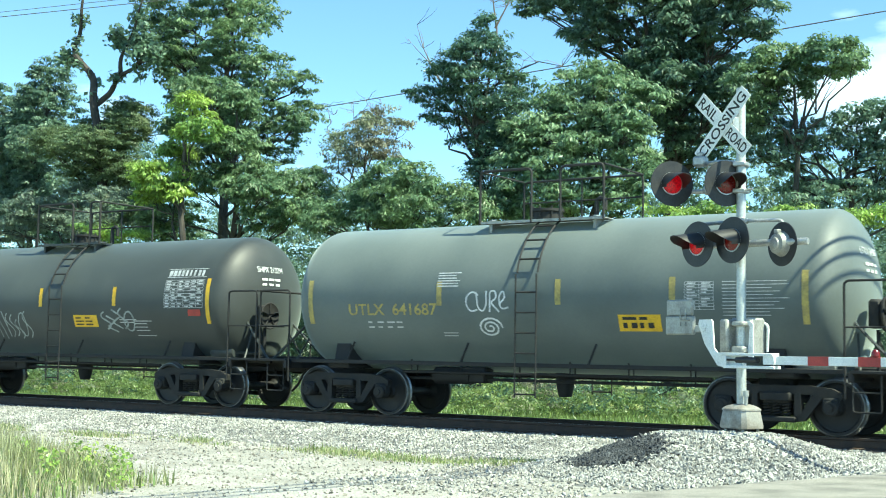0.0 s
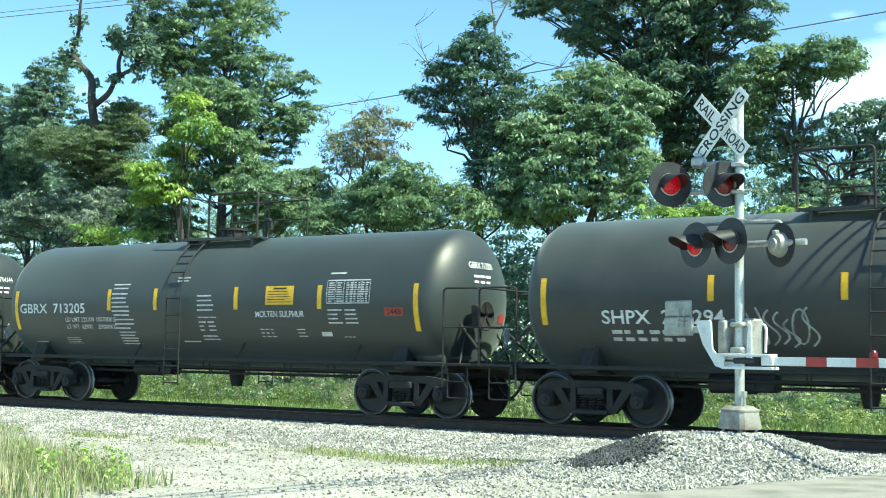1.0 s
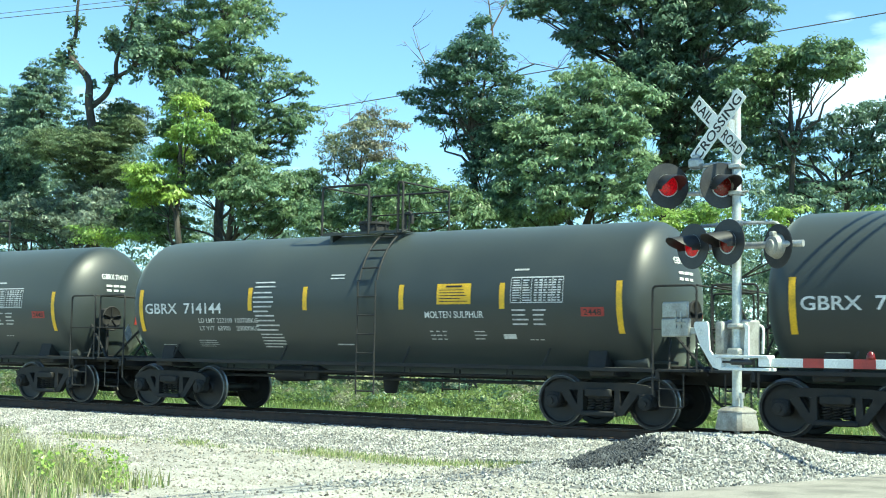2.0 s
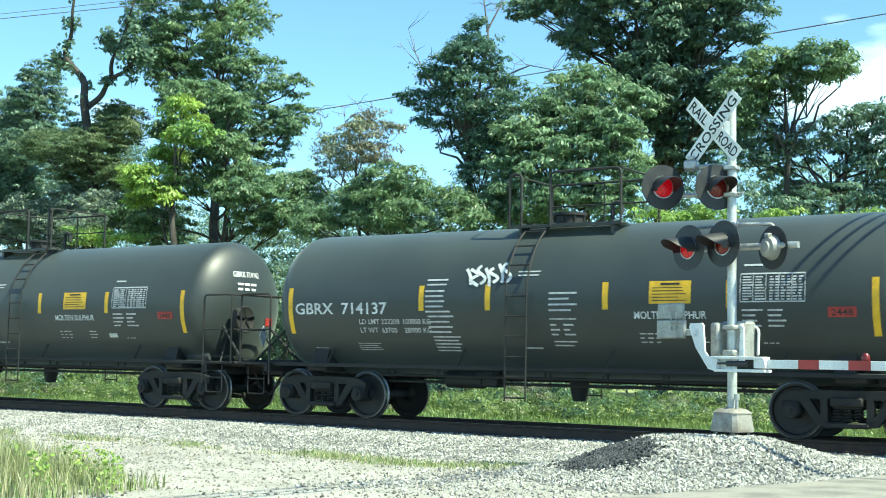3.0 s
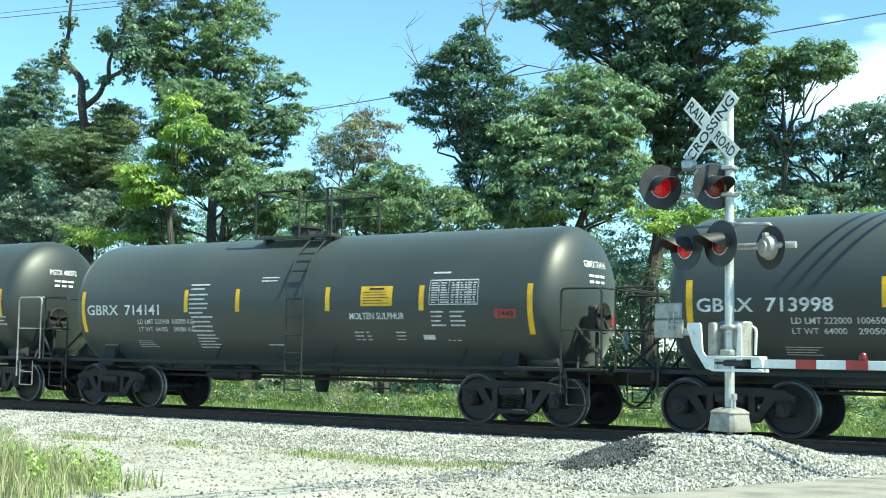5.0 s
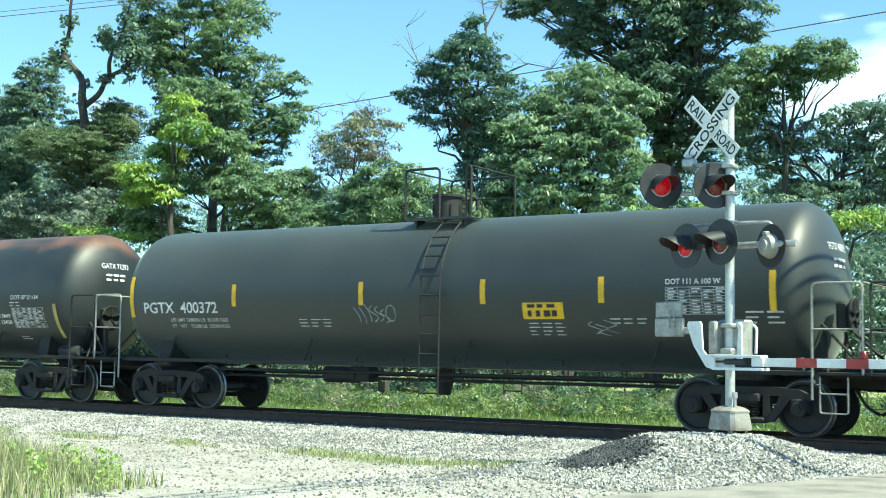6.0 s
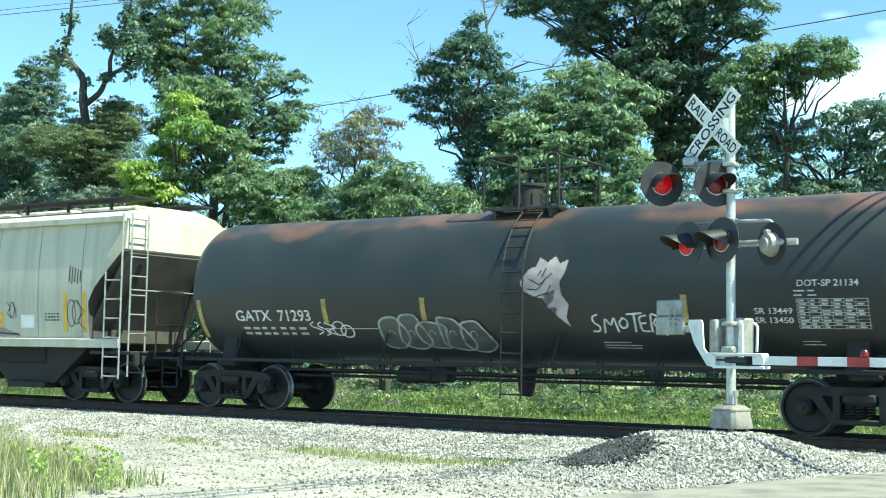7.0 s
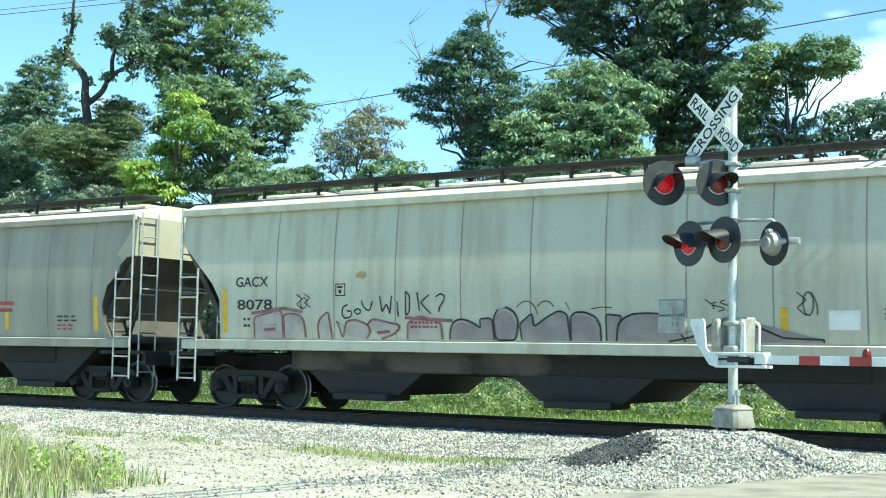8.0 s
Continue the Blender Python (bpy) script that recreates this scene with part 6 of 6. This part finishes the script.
tree(L_DARK, 22, [(-57.2, 14.1, 1.35, 1.2), (-55.1, 13.6, 1.18, 1.03), (-52.5, 14.8, 0.93, 0.93), (-52.9, 13.4, 1.45, 1.16), (-56.8, 11.9, 1.34, 1.34), (-54.7, 11.8, 1.32, 1.23), (-52.3, 11.4, 1.29, 1.15), (-54.8, 9.8, 1.46, 1.23), (-52.8, 9.1, 1.44, 1.15), (-56.8, 9.5, 1.34, 1.34), (-54.7, 7.8, 1.31, 1.11), (-52.3, 7.5, 1.29, 1.09), (-50.4, 7.6, 1.13, 0.98)],
     "dark green broadleaf tree behind the track", seed=1, leaf_long=0.20)
tree(L_OLIVE, 17, [(-42.3, 11.5, 0.93, 0.59), (-43.7, 10.9, 1.12, 0.62), (-41.4, 10.6, 0.85, 0.68), (-44.6, 10.1, 1.2, 0.7), (-42.4, 9.8, 1.35, 0.73), (-43.6, 8.9, 1.48, 0.69), (-41.3, 8.7, 0.85, 0.6)],
     "olive green cedar with dense fine foliage", seed=2, leaf_long=0.12, dense=2.0, flat=0.45)
tree(L_DUSTY, 15.5, [(-43.2, 7.7, 1.08, 0.6), (-41.5, 7.3, 1.13, 0.66), (-45, 7.1, 1.22, 0.68), (-39.6, 7, 0.93, 0.58), (-42.6, 6.4, 1.19, 0.52), (-46.1, 6.3, 1.11, 0.54), (-40.1, 6.3, 1.05, 0.46)],
     "greyish green small tree below the cedar", seed=12, leaf_long=0.16)
tree(L_BRIGHT, 13, [(-39.1, 5.7, 0.75, 0.33), (-37.8, 5.5, 0.52, 0.26), (-36.6, 5.5, 0.56, 0.26)],
     "low bright green bush behind the track", seed=13, leaf_long=0.14, trunk=0.08)
tree(L_MID, 20, [(-41.8, 16.7, 1.29, 0.9), (-39.4, 16.7, 1.38, 1.01), (-37.7, 16, 0.89, 0.94), (-42.1, 15.3, 1.08, 0.9), (-40, 15.2, 1.39, 1.01), (-37.5, 14.6, 1.13, 0.89), (-42.3, 14, 0.82, 0.72), (-40.5, 13.7, 1.26, 0.88), (-38.3, 13.2, 1.36, 0.99), (-36.2, 13.2, 1.02, 0.73), (-34.7, 12.6, 0.67, 0.41), (-36.6, 11.9, 1.21, 0.85), (-34.8, 11.4, 0.79, 0.62), (-34.4, 10.7, 0.52, 0.36), (-35.9, 10.5, 1.01, 0.67), (-37.5, 10.7, 0.98, 0.93), (-36.3, 9.6, 0.77, 0.39), (-39.5, 12.1, 1.25, 0.87), (-39.1, 17.9, 1.76, 0.88)],
     "tall airy broadleaf tree behind the track", seed=3, leaf_long=0.19, trunk=0.3, open_=0.8)
tree(L_BRIGHT, 13.2, [(-34.3, 10.3, 0.68, 0.38), (-35.5, 8.7, 0.56, 0.47), (-35.1, 7.6, 0.94, 0.64), (-33.6, 9.3, 0.84, 0.46), (-35.9, 7.1, 0.64, 0.39), (-34.6, 6.9, 0.63, 0.32)],
     "sunlit yellow-green tree behind the track", seed=4, leaf_long=0.20, droop=0.9)
tree(L_MID, 15.5, [(-35.6, 11.5, 1.12, 0.4), (-34.2, 10.8, 0.77, 0.55), (-37, 10.1, 0.73, 0.41), (-34.7, 9.4, 1.1, 0.55), (-33.4, 9, 0.72, 0.44), (-36.1, 8.8, 0.9, 0.49), (-34.2, 8.1, 1.21, 0.48), (-35.5, 7.7, 0.89, 0.44), (-32.5, 7.8, 0.86, 0.6), (-31.1, 7.6, 0.85, 0.53), (-31.6, 6.9, 1.11, 0.6), (-33, 7.3, 0.86, 0.43), (-30.3, 7.1, 0.52, 0.52), (-30.6, 6.3, 0.76, 0.5), (-38.9, 6.7, 1.03, 0.57), (-37.2, 6.6, 0.95, 0.5), (-38.3, 6, 1.14, 0.46), (-31.9, 6.1, 0.85, 0.43)],
     "leafy green tree beside the yellow-green one", seed=14, leaf_long=0.19, droop=0.7)
tree(L_BROWN, 17, [(-28.5, 10.1, 0.55, 0.36), (-29.1, 9.5, 0.72, 0.43), (-28, 9.3, 0.8, 0.53), (-27.3, 9.6, 0.38, 0.27), (-29.9, 9.1, 0.6, 0.43), (-30.7, 9.3, 0.39, 0.33), (-28.8, 8.6, 0.95, 0.53), (-30.1, 8.5, 0.75, 0.39), (-31, 8.1, 0.54, 0.28), (-27.6, 8.7, 0.63, 0.38)],
     "thin brownish tree with sparse leaves", seed=5, leaf_long=0.14, open_=0.75, bare=4, trunk=0.12)
tree(L_MID, 14, [(-25.7, 7.3, 0.68, 0.42), (-24.5, 7.1, 0.76, 0.46), (-26.3, 6.7, 0.87, 0.49), (-24.8, 6.5, 0.95, 0.48), (-23.5, 6.5, 0.66, 0.41), (-27, 6.1, 0.78, 0.49), (-25.3, 5.8, 0.96, 0.48), (-23.7, 5.8, 0.94, 0.47), (-22.5, 6.2, 0.56, 0.41), (-21.9, 5.6, 0.64, 0.46), (-28, 5.7, 0.69, 0.44), (-28.5, 6.1, 0.6, 0.5)],
     "dense green thicket behind the track", seed=6, leaf_long=0.17, droop=0.7)
tree(L_BLUE, 16, [(-23, 12.6, 0.33, 0.33), (-23.4, 12.2, 0.47, 0.35), (-22.6, 11.9, 0.47, 0.39), (-24, 11.6, 0.48, 0.32), (-23.1, 11.5, 0.78, 0.43), (-22.3, 11.2, 0.47, 0.35), (-24.2, 10.9, 0.75, 0.36), (-23, 10.7, 0.98, 0.49), (-22, 10.5, 0.54, 0.35), (-25.3, 10.3, 0.68, 0.26), (-24.2, 10.1, 0.89, 0.4), (-22.8, 9.9, 0.97, 0.54), (-21.8, 9.7, 0.5, 0.48), (-24.6, 9.4, 0.66, 0.32), (-23.4, 9.2, 0.88, 0.49), (-22.3, 9, 0.77, 0.54), (-23.9, 8.6, 0.71, 0.28), (-22.7, 8.3, 0.74, 0.47), (-22.8, 7.5, 0.54, 0.46), (-22, 6.8, 0.54, 0.42)],
     "dark pointed tree with bare twigs at its top", seed=7, leaf_long=0.16, open_=0.85)
tree(L_DEEP, 19.5, [(-23.1, 14.1, 0.55, 0.34), (-22, 14, 0.79, 0.5), (-20.7, 14, 0.92, 0.65), (-19.3, 13.6, 1, 0.8), (-18, 13.5, 0.99, 0.79), (-16.8, 13.2, 0.97, 0.68), (-15.6, 13.2, 0.96, 0.63), (-14.4, 13, 0.79, 0.49), (-21.5, 12.9, 0.74, 0.31), (-20, 12.5, 0.97, 0.56), (-18.5, 12.2, 0.99, 0.69), (-17, 12.2, 0.97, 0.68), (-15.6, 12.2, 0.96, 0.48), (-14.5, 12.1, 0.6, 0.3), (-17.6, 11.3, 0.98, 0.68), (-18.9, 11.4, 0.79, 0.6), (-16.2, 11.2, 0.96, 0.58), (-17, 10.4, 1.07, 0.68), (-15.4, 10.1, 0.95, 0.66), (-17.4, 9.4, 0.97, 0.58), (-15.6, 9.1, 0.95, 0.57), (-17, 8.4, 0.96, 0.58), (-18.7, 14.7, 1.4, 0.7), (-16.4, 14.4, 1.16, 0.68)],
     "large dark broadleaf tree behind the crossing", seed=8, leaf_long=0.20, trunk=0.36)
tree(L_MID, 17.5, [(-12.4, 10.4, 0.84, 0.39), (-11.5, 10.7, 0.66, 0.38), (-10.8, 10.2, 0.52, 0.29), (-13.3, 10.6, 0.71, 0.36), (-11.7, 10.1, 0.78, 0.23), (-13.7, 10, 0.86, 0.36), (-12.8, 9.6, 0.7, 0.32), (-13.7, 9.1, 0.71, 0.45)],
     "spreading leafy tree beside the large dark one", seed=18, leaf_long=0.18, trunk=0.2)
tree(L_OAK, 16, [(-19.3, 10.5, 1.03, 0.37), (-18.3, 9.9, 1.01, 0.48), (-20.1, 9.8, 0.9, 0.45), (-17.1, 9.5, 0.72, 0.45), (-19.5, 9.1, 1.02, 0.45), (-18.1, 8.8, 0.91, 0.48), (-21, 8.8, 0.84, 0.42), (-17.3, 8.4, 0.72, 0.45), (-20.3, 8.3, 1.03, 0.45), (-18.7, 8, 1.01, 0.44), (-21.7, 8.3, 0.42, 0.31), (-17.4, 7.5, 0.72, 0.51), (-21.2, 7.6, 0.85, 0.38), (-19.7, 7.3, 1.02, 0.45), (-18.2, 6.8, 0.91, 0.46), (-20.7, 6.7, 0.94, 0.45), (-19.3, 6.2, 1.02, 0.44), (-17.6, 6.1, 0.72, 0.4), (-21.8, 6.2, 0.76, 0.46), (-20.5, 5.8, 0.94, 0.34), (-16.9, 6.7, 0.54, 0.45)],
     "broad green tree with layered leaf sprays", seed=9, leaf_long=0.19, droop=0.8)
tree(L_DARK, 18, [(-13.5, 8.6, 0.68, 0.43), (-12.6, 8.2, 0.71, 0.42), (-13.1, 7.5, 0.85, 0.39), (-11.9, 7.9, 0.7, 0.42), (-11.3, 8.5, 0.56, 0.3), (-10.7, 8.8, 0.66, 0.26), (-9.9, 8.8, 0.51, 0.34), (-10.8, 7.9, 0.78, 0.41), (-10, 8, 0.51, 0.48), (-10.3, 7.1, 0.77, 0.41), (-12.7, 6.6, 0.79, 0.32), (-11, 6.3, 0.86, 0.31), (-10, 6.3, 0.6, 0.34), (-12.2, 6, 0.88, 0.26), (-14.1, 7.9, 0.51, 0.51), (-9.3, 7.7, 0.51, 1.01), (-9.3, 6.4, 0.51, 0.67)],
     "green tree with sky showing between the leaves", seed=10, leaf_long=0.18, open_=0.75)
tree(L_BRIGHT, 13, [(-15.1, 5.3, 0.56, 0.25), (-14.4, 5.1, 0.65, 0.28), (-13.8, 5.2, 0.4, 0.22), (-9, 5, 0.52, 0.27), (-9.5, 4.9, 0.45, 0.21), (-11.3, 5.1, 0.62, 0.2), (-13.2, 5.4, 0.45, 0.21)],
     "light green brush behind the crossing", seed=11, leaf_long=0.15, trunk=0.08)


def bare_boughs():
    """Leafless boughs of a dead tree that stick out of the dark pointed one."""
    rng = np.random.default_rng(70)
    tr = thing("dead_tree", None, "leafless grey dead tree among the green ones", "tree", "trees behind the track")
    y = 16.6
    bm = bmesh.new()
    tube(bm, wander(rng, (-23.6, y, -0.3), (-23.4, y, 10.0), 6, 0.12), [0.13, 0.12, 0.11, 0.10, 0.09, 0.08, 0.06], 6)
    tube(bm, wander(rng, (-23.4, y, 9.9), (-22.94, y, 12.8), 5, 0.06), [0.06, 0.05, 0.045, 0.04, 0.035, 0.03], 5)
    part("trunk", bm, M_TWIG, tr, "slender bare trunk")
    for line in ([(-23.5, 9.0), (-24.89, 10.63), (-25.51, 11.41), (-26.09, 12.3), (-26.26, 13.15)], [(-24.9, 10.6), (-25.38, 11.09), (-25.83, 11.75), (-26.65, 12.57)], [(-23.3, 10.4), (-22.0, 11.09), (-21.23, 11.24), (-20.32, 10.98), (-19.83, 11.56)],
                 [(-22.94, 12.7), (-23.06, 13.54), (-23.17, 14.26)], [(-22.94, 12.6), (-22.56, 13.37), (-22.34, 13.84)], [(-24.4, 10.1), (-24.65, 10.81), (-25.1, 11.47), (-25.35, 12.01)]):
        bm = bmesh.new()
        dead_branch(bm, rng, [(x, y + rng.normal(0, 0.1), z) for x, z in line], 0.04)
        part("bough", bm, M_TWIG, tr)


bare_boughs()


def gnarled_tree():
    """Half-dead tree: crooked bare limbs with tufts of leaves."""
    rng = np.random.default_rng(77)
    y = 16.5
    tr = thing("tree", None, "half-dead tree with crooked dark limbs and few leaves", "tree", "trees behind the track")
    bm = bmesh.new()
    lines = []

    def limb(pts, r0, r1):
        pts = [(x, y + rng.normal(0, 0.15), z) for x, z in pts]
        fine = bent(pts, 0.5, 3)
        n = len(fine)
        tube(bm, fine, [r0 + (r1 - r0) * i / (n - 1) for i in range(n)], 7)
        lines.append([tuple(q) for q in fine])

    limb([(-42.6, -0.4), (-42.78, 5.63), (-42.98, 9.07), (-43.15, 11.93), (-43.46, 13.04), (-44.34, 13.84), (-44.78, 14.32), (-44.53, 15.18), (-44.08, 16.11), (-43.98, 17.45)], 0.24, 0.05)
    limb([(-43.14, 11.81), (-42.53, 12.29), (-41.97, 12.88), (-40.61, 13.3), (-40.19, 13.62), (-39.87, 13.97)], 0.14, 0.03)
    limb([(-41.87, 12.92), (-41.69, 13.52), (-41.61, 13.95), (-41.07, 14.87), (-40.43, 15.5), (-40.13, 16.39)], 0.10, 0.03)
    limb([(-40.61, 13.3), (-40.71, 13.9), (-40.3, 14.34), (-40.25, 14.7)], 0.06, 0.015)
    limb([(-44.34, 13.84), (-44.85, 13.79), (-45.28, 14.17)], 0.05, 0.015)
    limb([(-41.61, 13.95), (-41.95, 14.41), (-42.21, 14.69)], 0.05, 0.015)
    limb([(-40.65, 13.33), (-39.98, 13.4), (-39.45, 13.58)], 0.05, 0.015)
    cs = []
    for line in lines:
        for _ in range(14):
            b0 = np.array(line[rng.integers(len(line) // 3, len(line))])
            e = b0 + rng.normal(0, 0.28, 3) + np.array([0, 0, 0.12])
            tube(bm, wander(rng, b0, e, 3, 0.05), [0.025, 0.018, 0.012, 0.006], 4, False)
            cs.append(b0 * 0.4 + e * 0.6 + rng.normal(0, 0.13, (22, 3)))
    part("trunk", bm, M_BARK, tr, "crooked dark limbs")
    c = np.concatenate(cs)
    part("crown", leaf_mesh("tufts", c, 0.16 * rng.uniform(0.6, 1.3, len(c)), 0.3, L_DARK, rng), None, tr, "sparse tufts of leaves")


gnarled_tree()


def woods():
    """Understory and the far edge of the wood, seen between the trunks and under the cars."""
    rng = np.random.default_rng(5)
    line_x = (-90, -65.8, -57.7, -51.7, -47.7, -44.6, -41.7, -39.4, -31.5, -29.2, -25.8, -19.3, -17.2, -14.0, -11.5, 8)
    line_z = (12, 14.5, 13.9, 12.4, 7.9, 7.8, 10.5, 8.8, 9.0, 12.2, 13.4, 12.6, 8.6, 8.3, 9.6, 9.6)
    cs, rs = [], []
    while len(cs) < 8500:
        x, y = rng.uniform(-88, 7), rng.uniform(25, 33)
        top = np.interp(x, line_x, line_z) + 0.9 * fbm(x, y, 0.35)
        z = rng.random() ** 0.75 * top
        cs.append((x, y, z))
        rs.append(rng.uniform(0.35, 0.7))
    for _ in range(6500):
        x, y = rng.uniform(-80, 8), rng.uniform(19, 25)
        cs.append((x, y, rng.uniform(0.0, 4.8) + 0.5 * fbm(x, y, 0.4)))
        rs.append(rng.uniform(0.35, 0.7))
    solo("far_woods", spray_mesh("far_woods", np.array(cs), np.array(rs), 46, 0.22, 0.5, 0.6, L_DARK, rng), None, "dim leafy edge of the wood behind the trees", "woods", kind="stuff")
    cs, rs = [], []
    for _ in range(2600):
        x, y = rng.uniform(-62, 3), rng.uniform(8.2, 14.5)
        rise = 0.55 + 0.6 * fbm(x, y, 0.35)
        cs.append((x, y, -0.35 + max(rise, 0.1) * rng.random()))
        rs.append(rng.uniform(0.12, 0.34))
    solo("shrubs", spray_mesh("shrubs", np.array(cs), np.array(rs), 44, 0.11, 0.3, 0.8, L_VERGE, rng), None, "low weeds and shrubs along the far verge", "shrub", kind="stuff")


woods()


def verge_thickets():
    """Patches of drier and darker growth among the weeds of the far verge."""
    for name, leaf, count, seed, label in (("dry_brush", L_BROWN, 60, 15, "dry brownish brush on the far verge"), ("dark_brush", L_BLUE, 90, 16, "dark low brush on the far verge")):
        rng = np.random.default_rng(seed)
        cs, rs = [], []
        for _ in range(count):
            x, y = rng.uniform(-60, 2), rng.uniform(8, 12.5)
            for _ in range(9):
                cs.append((x + rng.normal(0, 0.5), y + rng.normal(0, 0.3), rng.uniform(-0.3, 0.75)))
                rs.append(rng.uniform(0.12, 0.3))
        solo(name, spray_mesh(name, np.array(cs), np.array(rs), 40, 0.10, 0.3, 0.8, leaf, rng), None, label, "shrub", kind="stuff")


verge_thickets()


def blades(name, spots, highs, material, label, rng, lean=0.35, wide=0.008):
    """Grass: narrow bent blades, two quads and a tip each."""
    n = len(spots)
    d = rng.uniform(0, 6.28, n)
    side = np.stack((np.cos(d), np.sin(d), np.zeros(n)), 1) * (wide * rng.uniform(0.7, 1.5, n))[:, None]
    a2 = rng.uniform(0, 6.28, n)
    bend = np.stack((np.cos(a2), np.sin(a2), np.zeros(n)), 1) * (highs * lean * rng.uniform(0.2, 1.2, n))[:, None]
    up = np.array([0, 0, 1.0])[None] * highs[:, None]
    p0, p1, p2 = spots, spots + up * 0.55 + bend * 0.3, spots + up * 0.95 + bend
    v = np.stack((p0 - side, p0 + side, p1 - side * 0.8, p1 + side * 0.8, p2), 1)
    me = bpy.data.meshes.new(name)
    f = np.array([(0, 1, 3), (0, 3, 2), (2, 3, 4)])
    me.from_pydata(v.reshape(-1, 3).tolist(), [], (f[None] + 5 * np.arange(n)[:, None, None]).reshape(-1, 3).tolist())
    me.materials.append(material)
    solo(name, me, None, label, "grass", kind="stuff")


def grasses():
    rng = np.random.default_rng(9)

    def field(count, gen, lo, hi):
        s, h = [], []
        while len(s) < count:
            q = gen()
            if q is None:
                continue
            x, y, k = q
            s.append((x, y, height(x, y) - 0.02))
            h.append(rng.uniform(lo, hi) * k)
        return np.array(s), np.array(h)

    def corner():
        x, y = rng.uniform(-19, -9.6), rng.uniform(-13.5, -6.2)
        # inside a lobe that thins out towards the lot
        e = ((x + 15.4) / 4.4) ** 2 + ((y + 12.0) / 3.5) ** 2 + 0.45 * fbm(x, y, 0.8)
        if e > 1.0 or rng.random() < e * 0.75:
            return None
        return x, y, 0.45 + 0.75 * (1 - e)

    s, h = field(8000, corner, 0.16, 0.5)
    blades("tall_grass", s, h, L_GRASS, "tall green weeds and grass at the lot's corner", rng, 0.4, 0.009)
    s, h = field(12000, corner, 0.3, 0.7)
    blades("dry_grass", s, h, L_STRAW, "dry straw-coloured grass stalks among the weeds", rng, 0.3, 0.006)

    def strip():
        x = rng.uniform(-26, -7.5)
        y = -4.3 + rng.normal(0, 0.30) + 0.25 * math.sin(x * 0.7) - 0.04 * (x + 15)
        if fbm(x, y, 0.7) < -0.15 or mound(x, y) > 0.06:
            return None
        return x, y, 0.5 + 0.5 * rng.random()

    s, h = field(9000, strip, 0.03, 0.13)
    blades("verge_grass", s, h, L_STRAW, "short yellowed grass between gravel and ballast", rng, 0.5, 0.006)
    s, h = field(2600, strip, 0.04, 0.18)
    blades("verge_weeds", s, h, L_VERGE, "short green weeds between gravel and ballast", rng, 0.5, 0.008)

    def far():
        x, y = rng.uniform(-58, 3), rng.uniform(3.4, 12)
        return x, y, 1

    s, h = field(60000, far, 0.06, 0.24)
    blades("far_grass", s, h, L_VERGE, "sunlit grass on the far verge", rng, 0.5, 0.016)
    # broad-leaved weed
    cs, sz = [], []
    for x, y in ((-12.6, -10.2), (-12.0, -10.4), (-11.6, -10.6), (-13.3, -9.8), (-11.2, -10.9), (-13.6, -10.4), (-12.4, -11.0), (-11.9, -11.3)):
        for k in range(70):
            r = rng.random()
            cs.append((x + rng.normal(0, 0.05 + 0.07 * (1 - r)), y + rng.normal(0, 0.05 + 0.07 * (1 - r)), height(x, y) + 0.03 + 0.45 * r))
            sz.append(rng.uniform(0.02, 0.055))
    solo("weeds", leaf_mesh("weeds", np.array(cs), np.array(sz), 0.1, L_BRIGHT, rng), None, "bright broad-leaved weeds beside the gravel", "weed", kind="stuff")


grasses()


def wires():
    def run(a, b, sag, r, label):
        pts = []
        for i in range(25):
            s = i / 24
            q = Vector(a).lerp(Vector(b), s)
            pts.append((q.x, q.y, q.z - sag * 4 * s * (1 - s)))
        bm = bmesh.new()
        tube(bm, pts, r, 5)
        solo("overhead_cable", bm, M_WIRE, label, "cable", group="overhead cables")

    run((-80, 12, 17.1), (-15, 12, 12.85), 0.0, 0.016, "thin dark overhead cable high behind the track")
    run((-80, 12, 17.35), (-15, 12, 13.1), 0.05, 0.012, "thin dark overhead cable high behind the track")
    for k in range(3):
        run((-8.6 + 0.55 * k, -30, 8.3 + 0.35 * k), (5.4 + 0.55 * k, 34, 8.3 + 0.35 * k), 0.3, 0.032, "dark cable bundle crossing high over the track beside the road")
    run((-85, 23, 10.4), (8, 23, 14.1), 0.25, 0.022, "thin dark overhead cable behind the trees")


ballast()
track()
road()
wires()


def motions():
    """The train rolls past at a steady speed; every wheelset turns with it."""
    for car, at in movers:
        walk(car, [(t, pose(at + SPEED * t, 0, 0)) for t in range(9)])
    rate = math.degrees(SPEED / 0.457)
    for ws in spinners:
        x = ws.location.x
        walk(ws, [(i / FPS, pose(x, 0, 0.457, 0, rate * i / FPS, 0)) for i in range(8 * FPS + 1)])


motions()
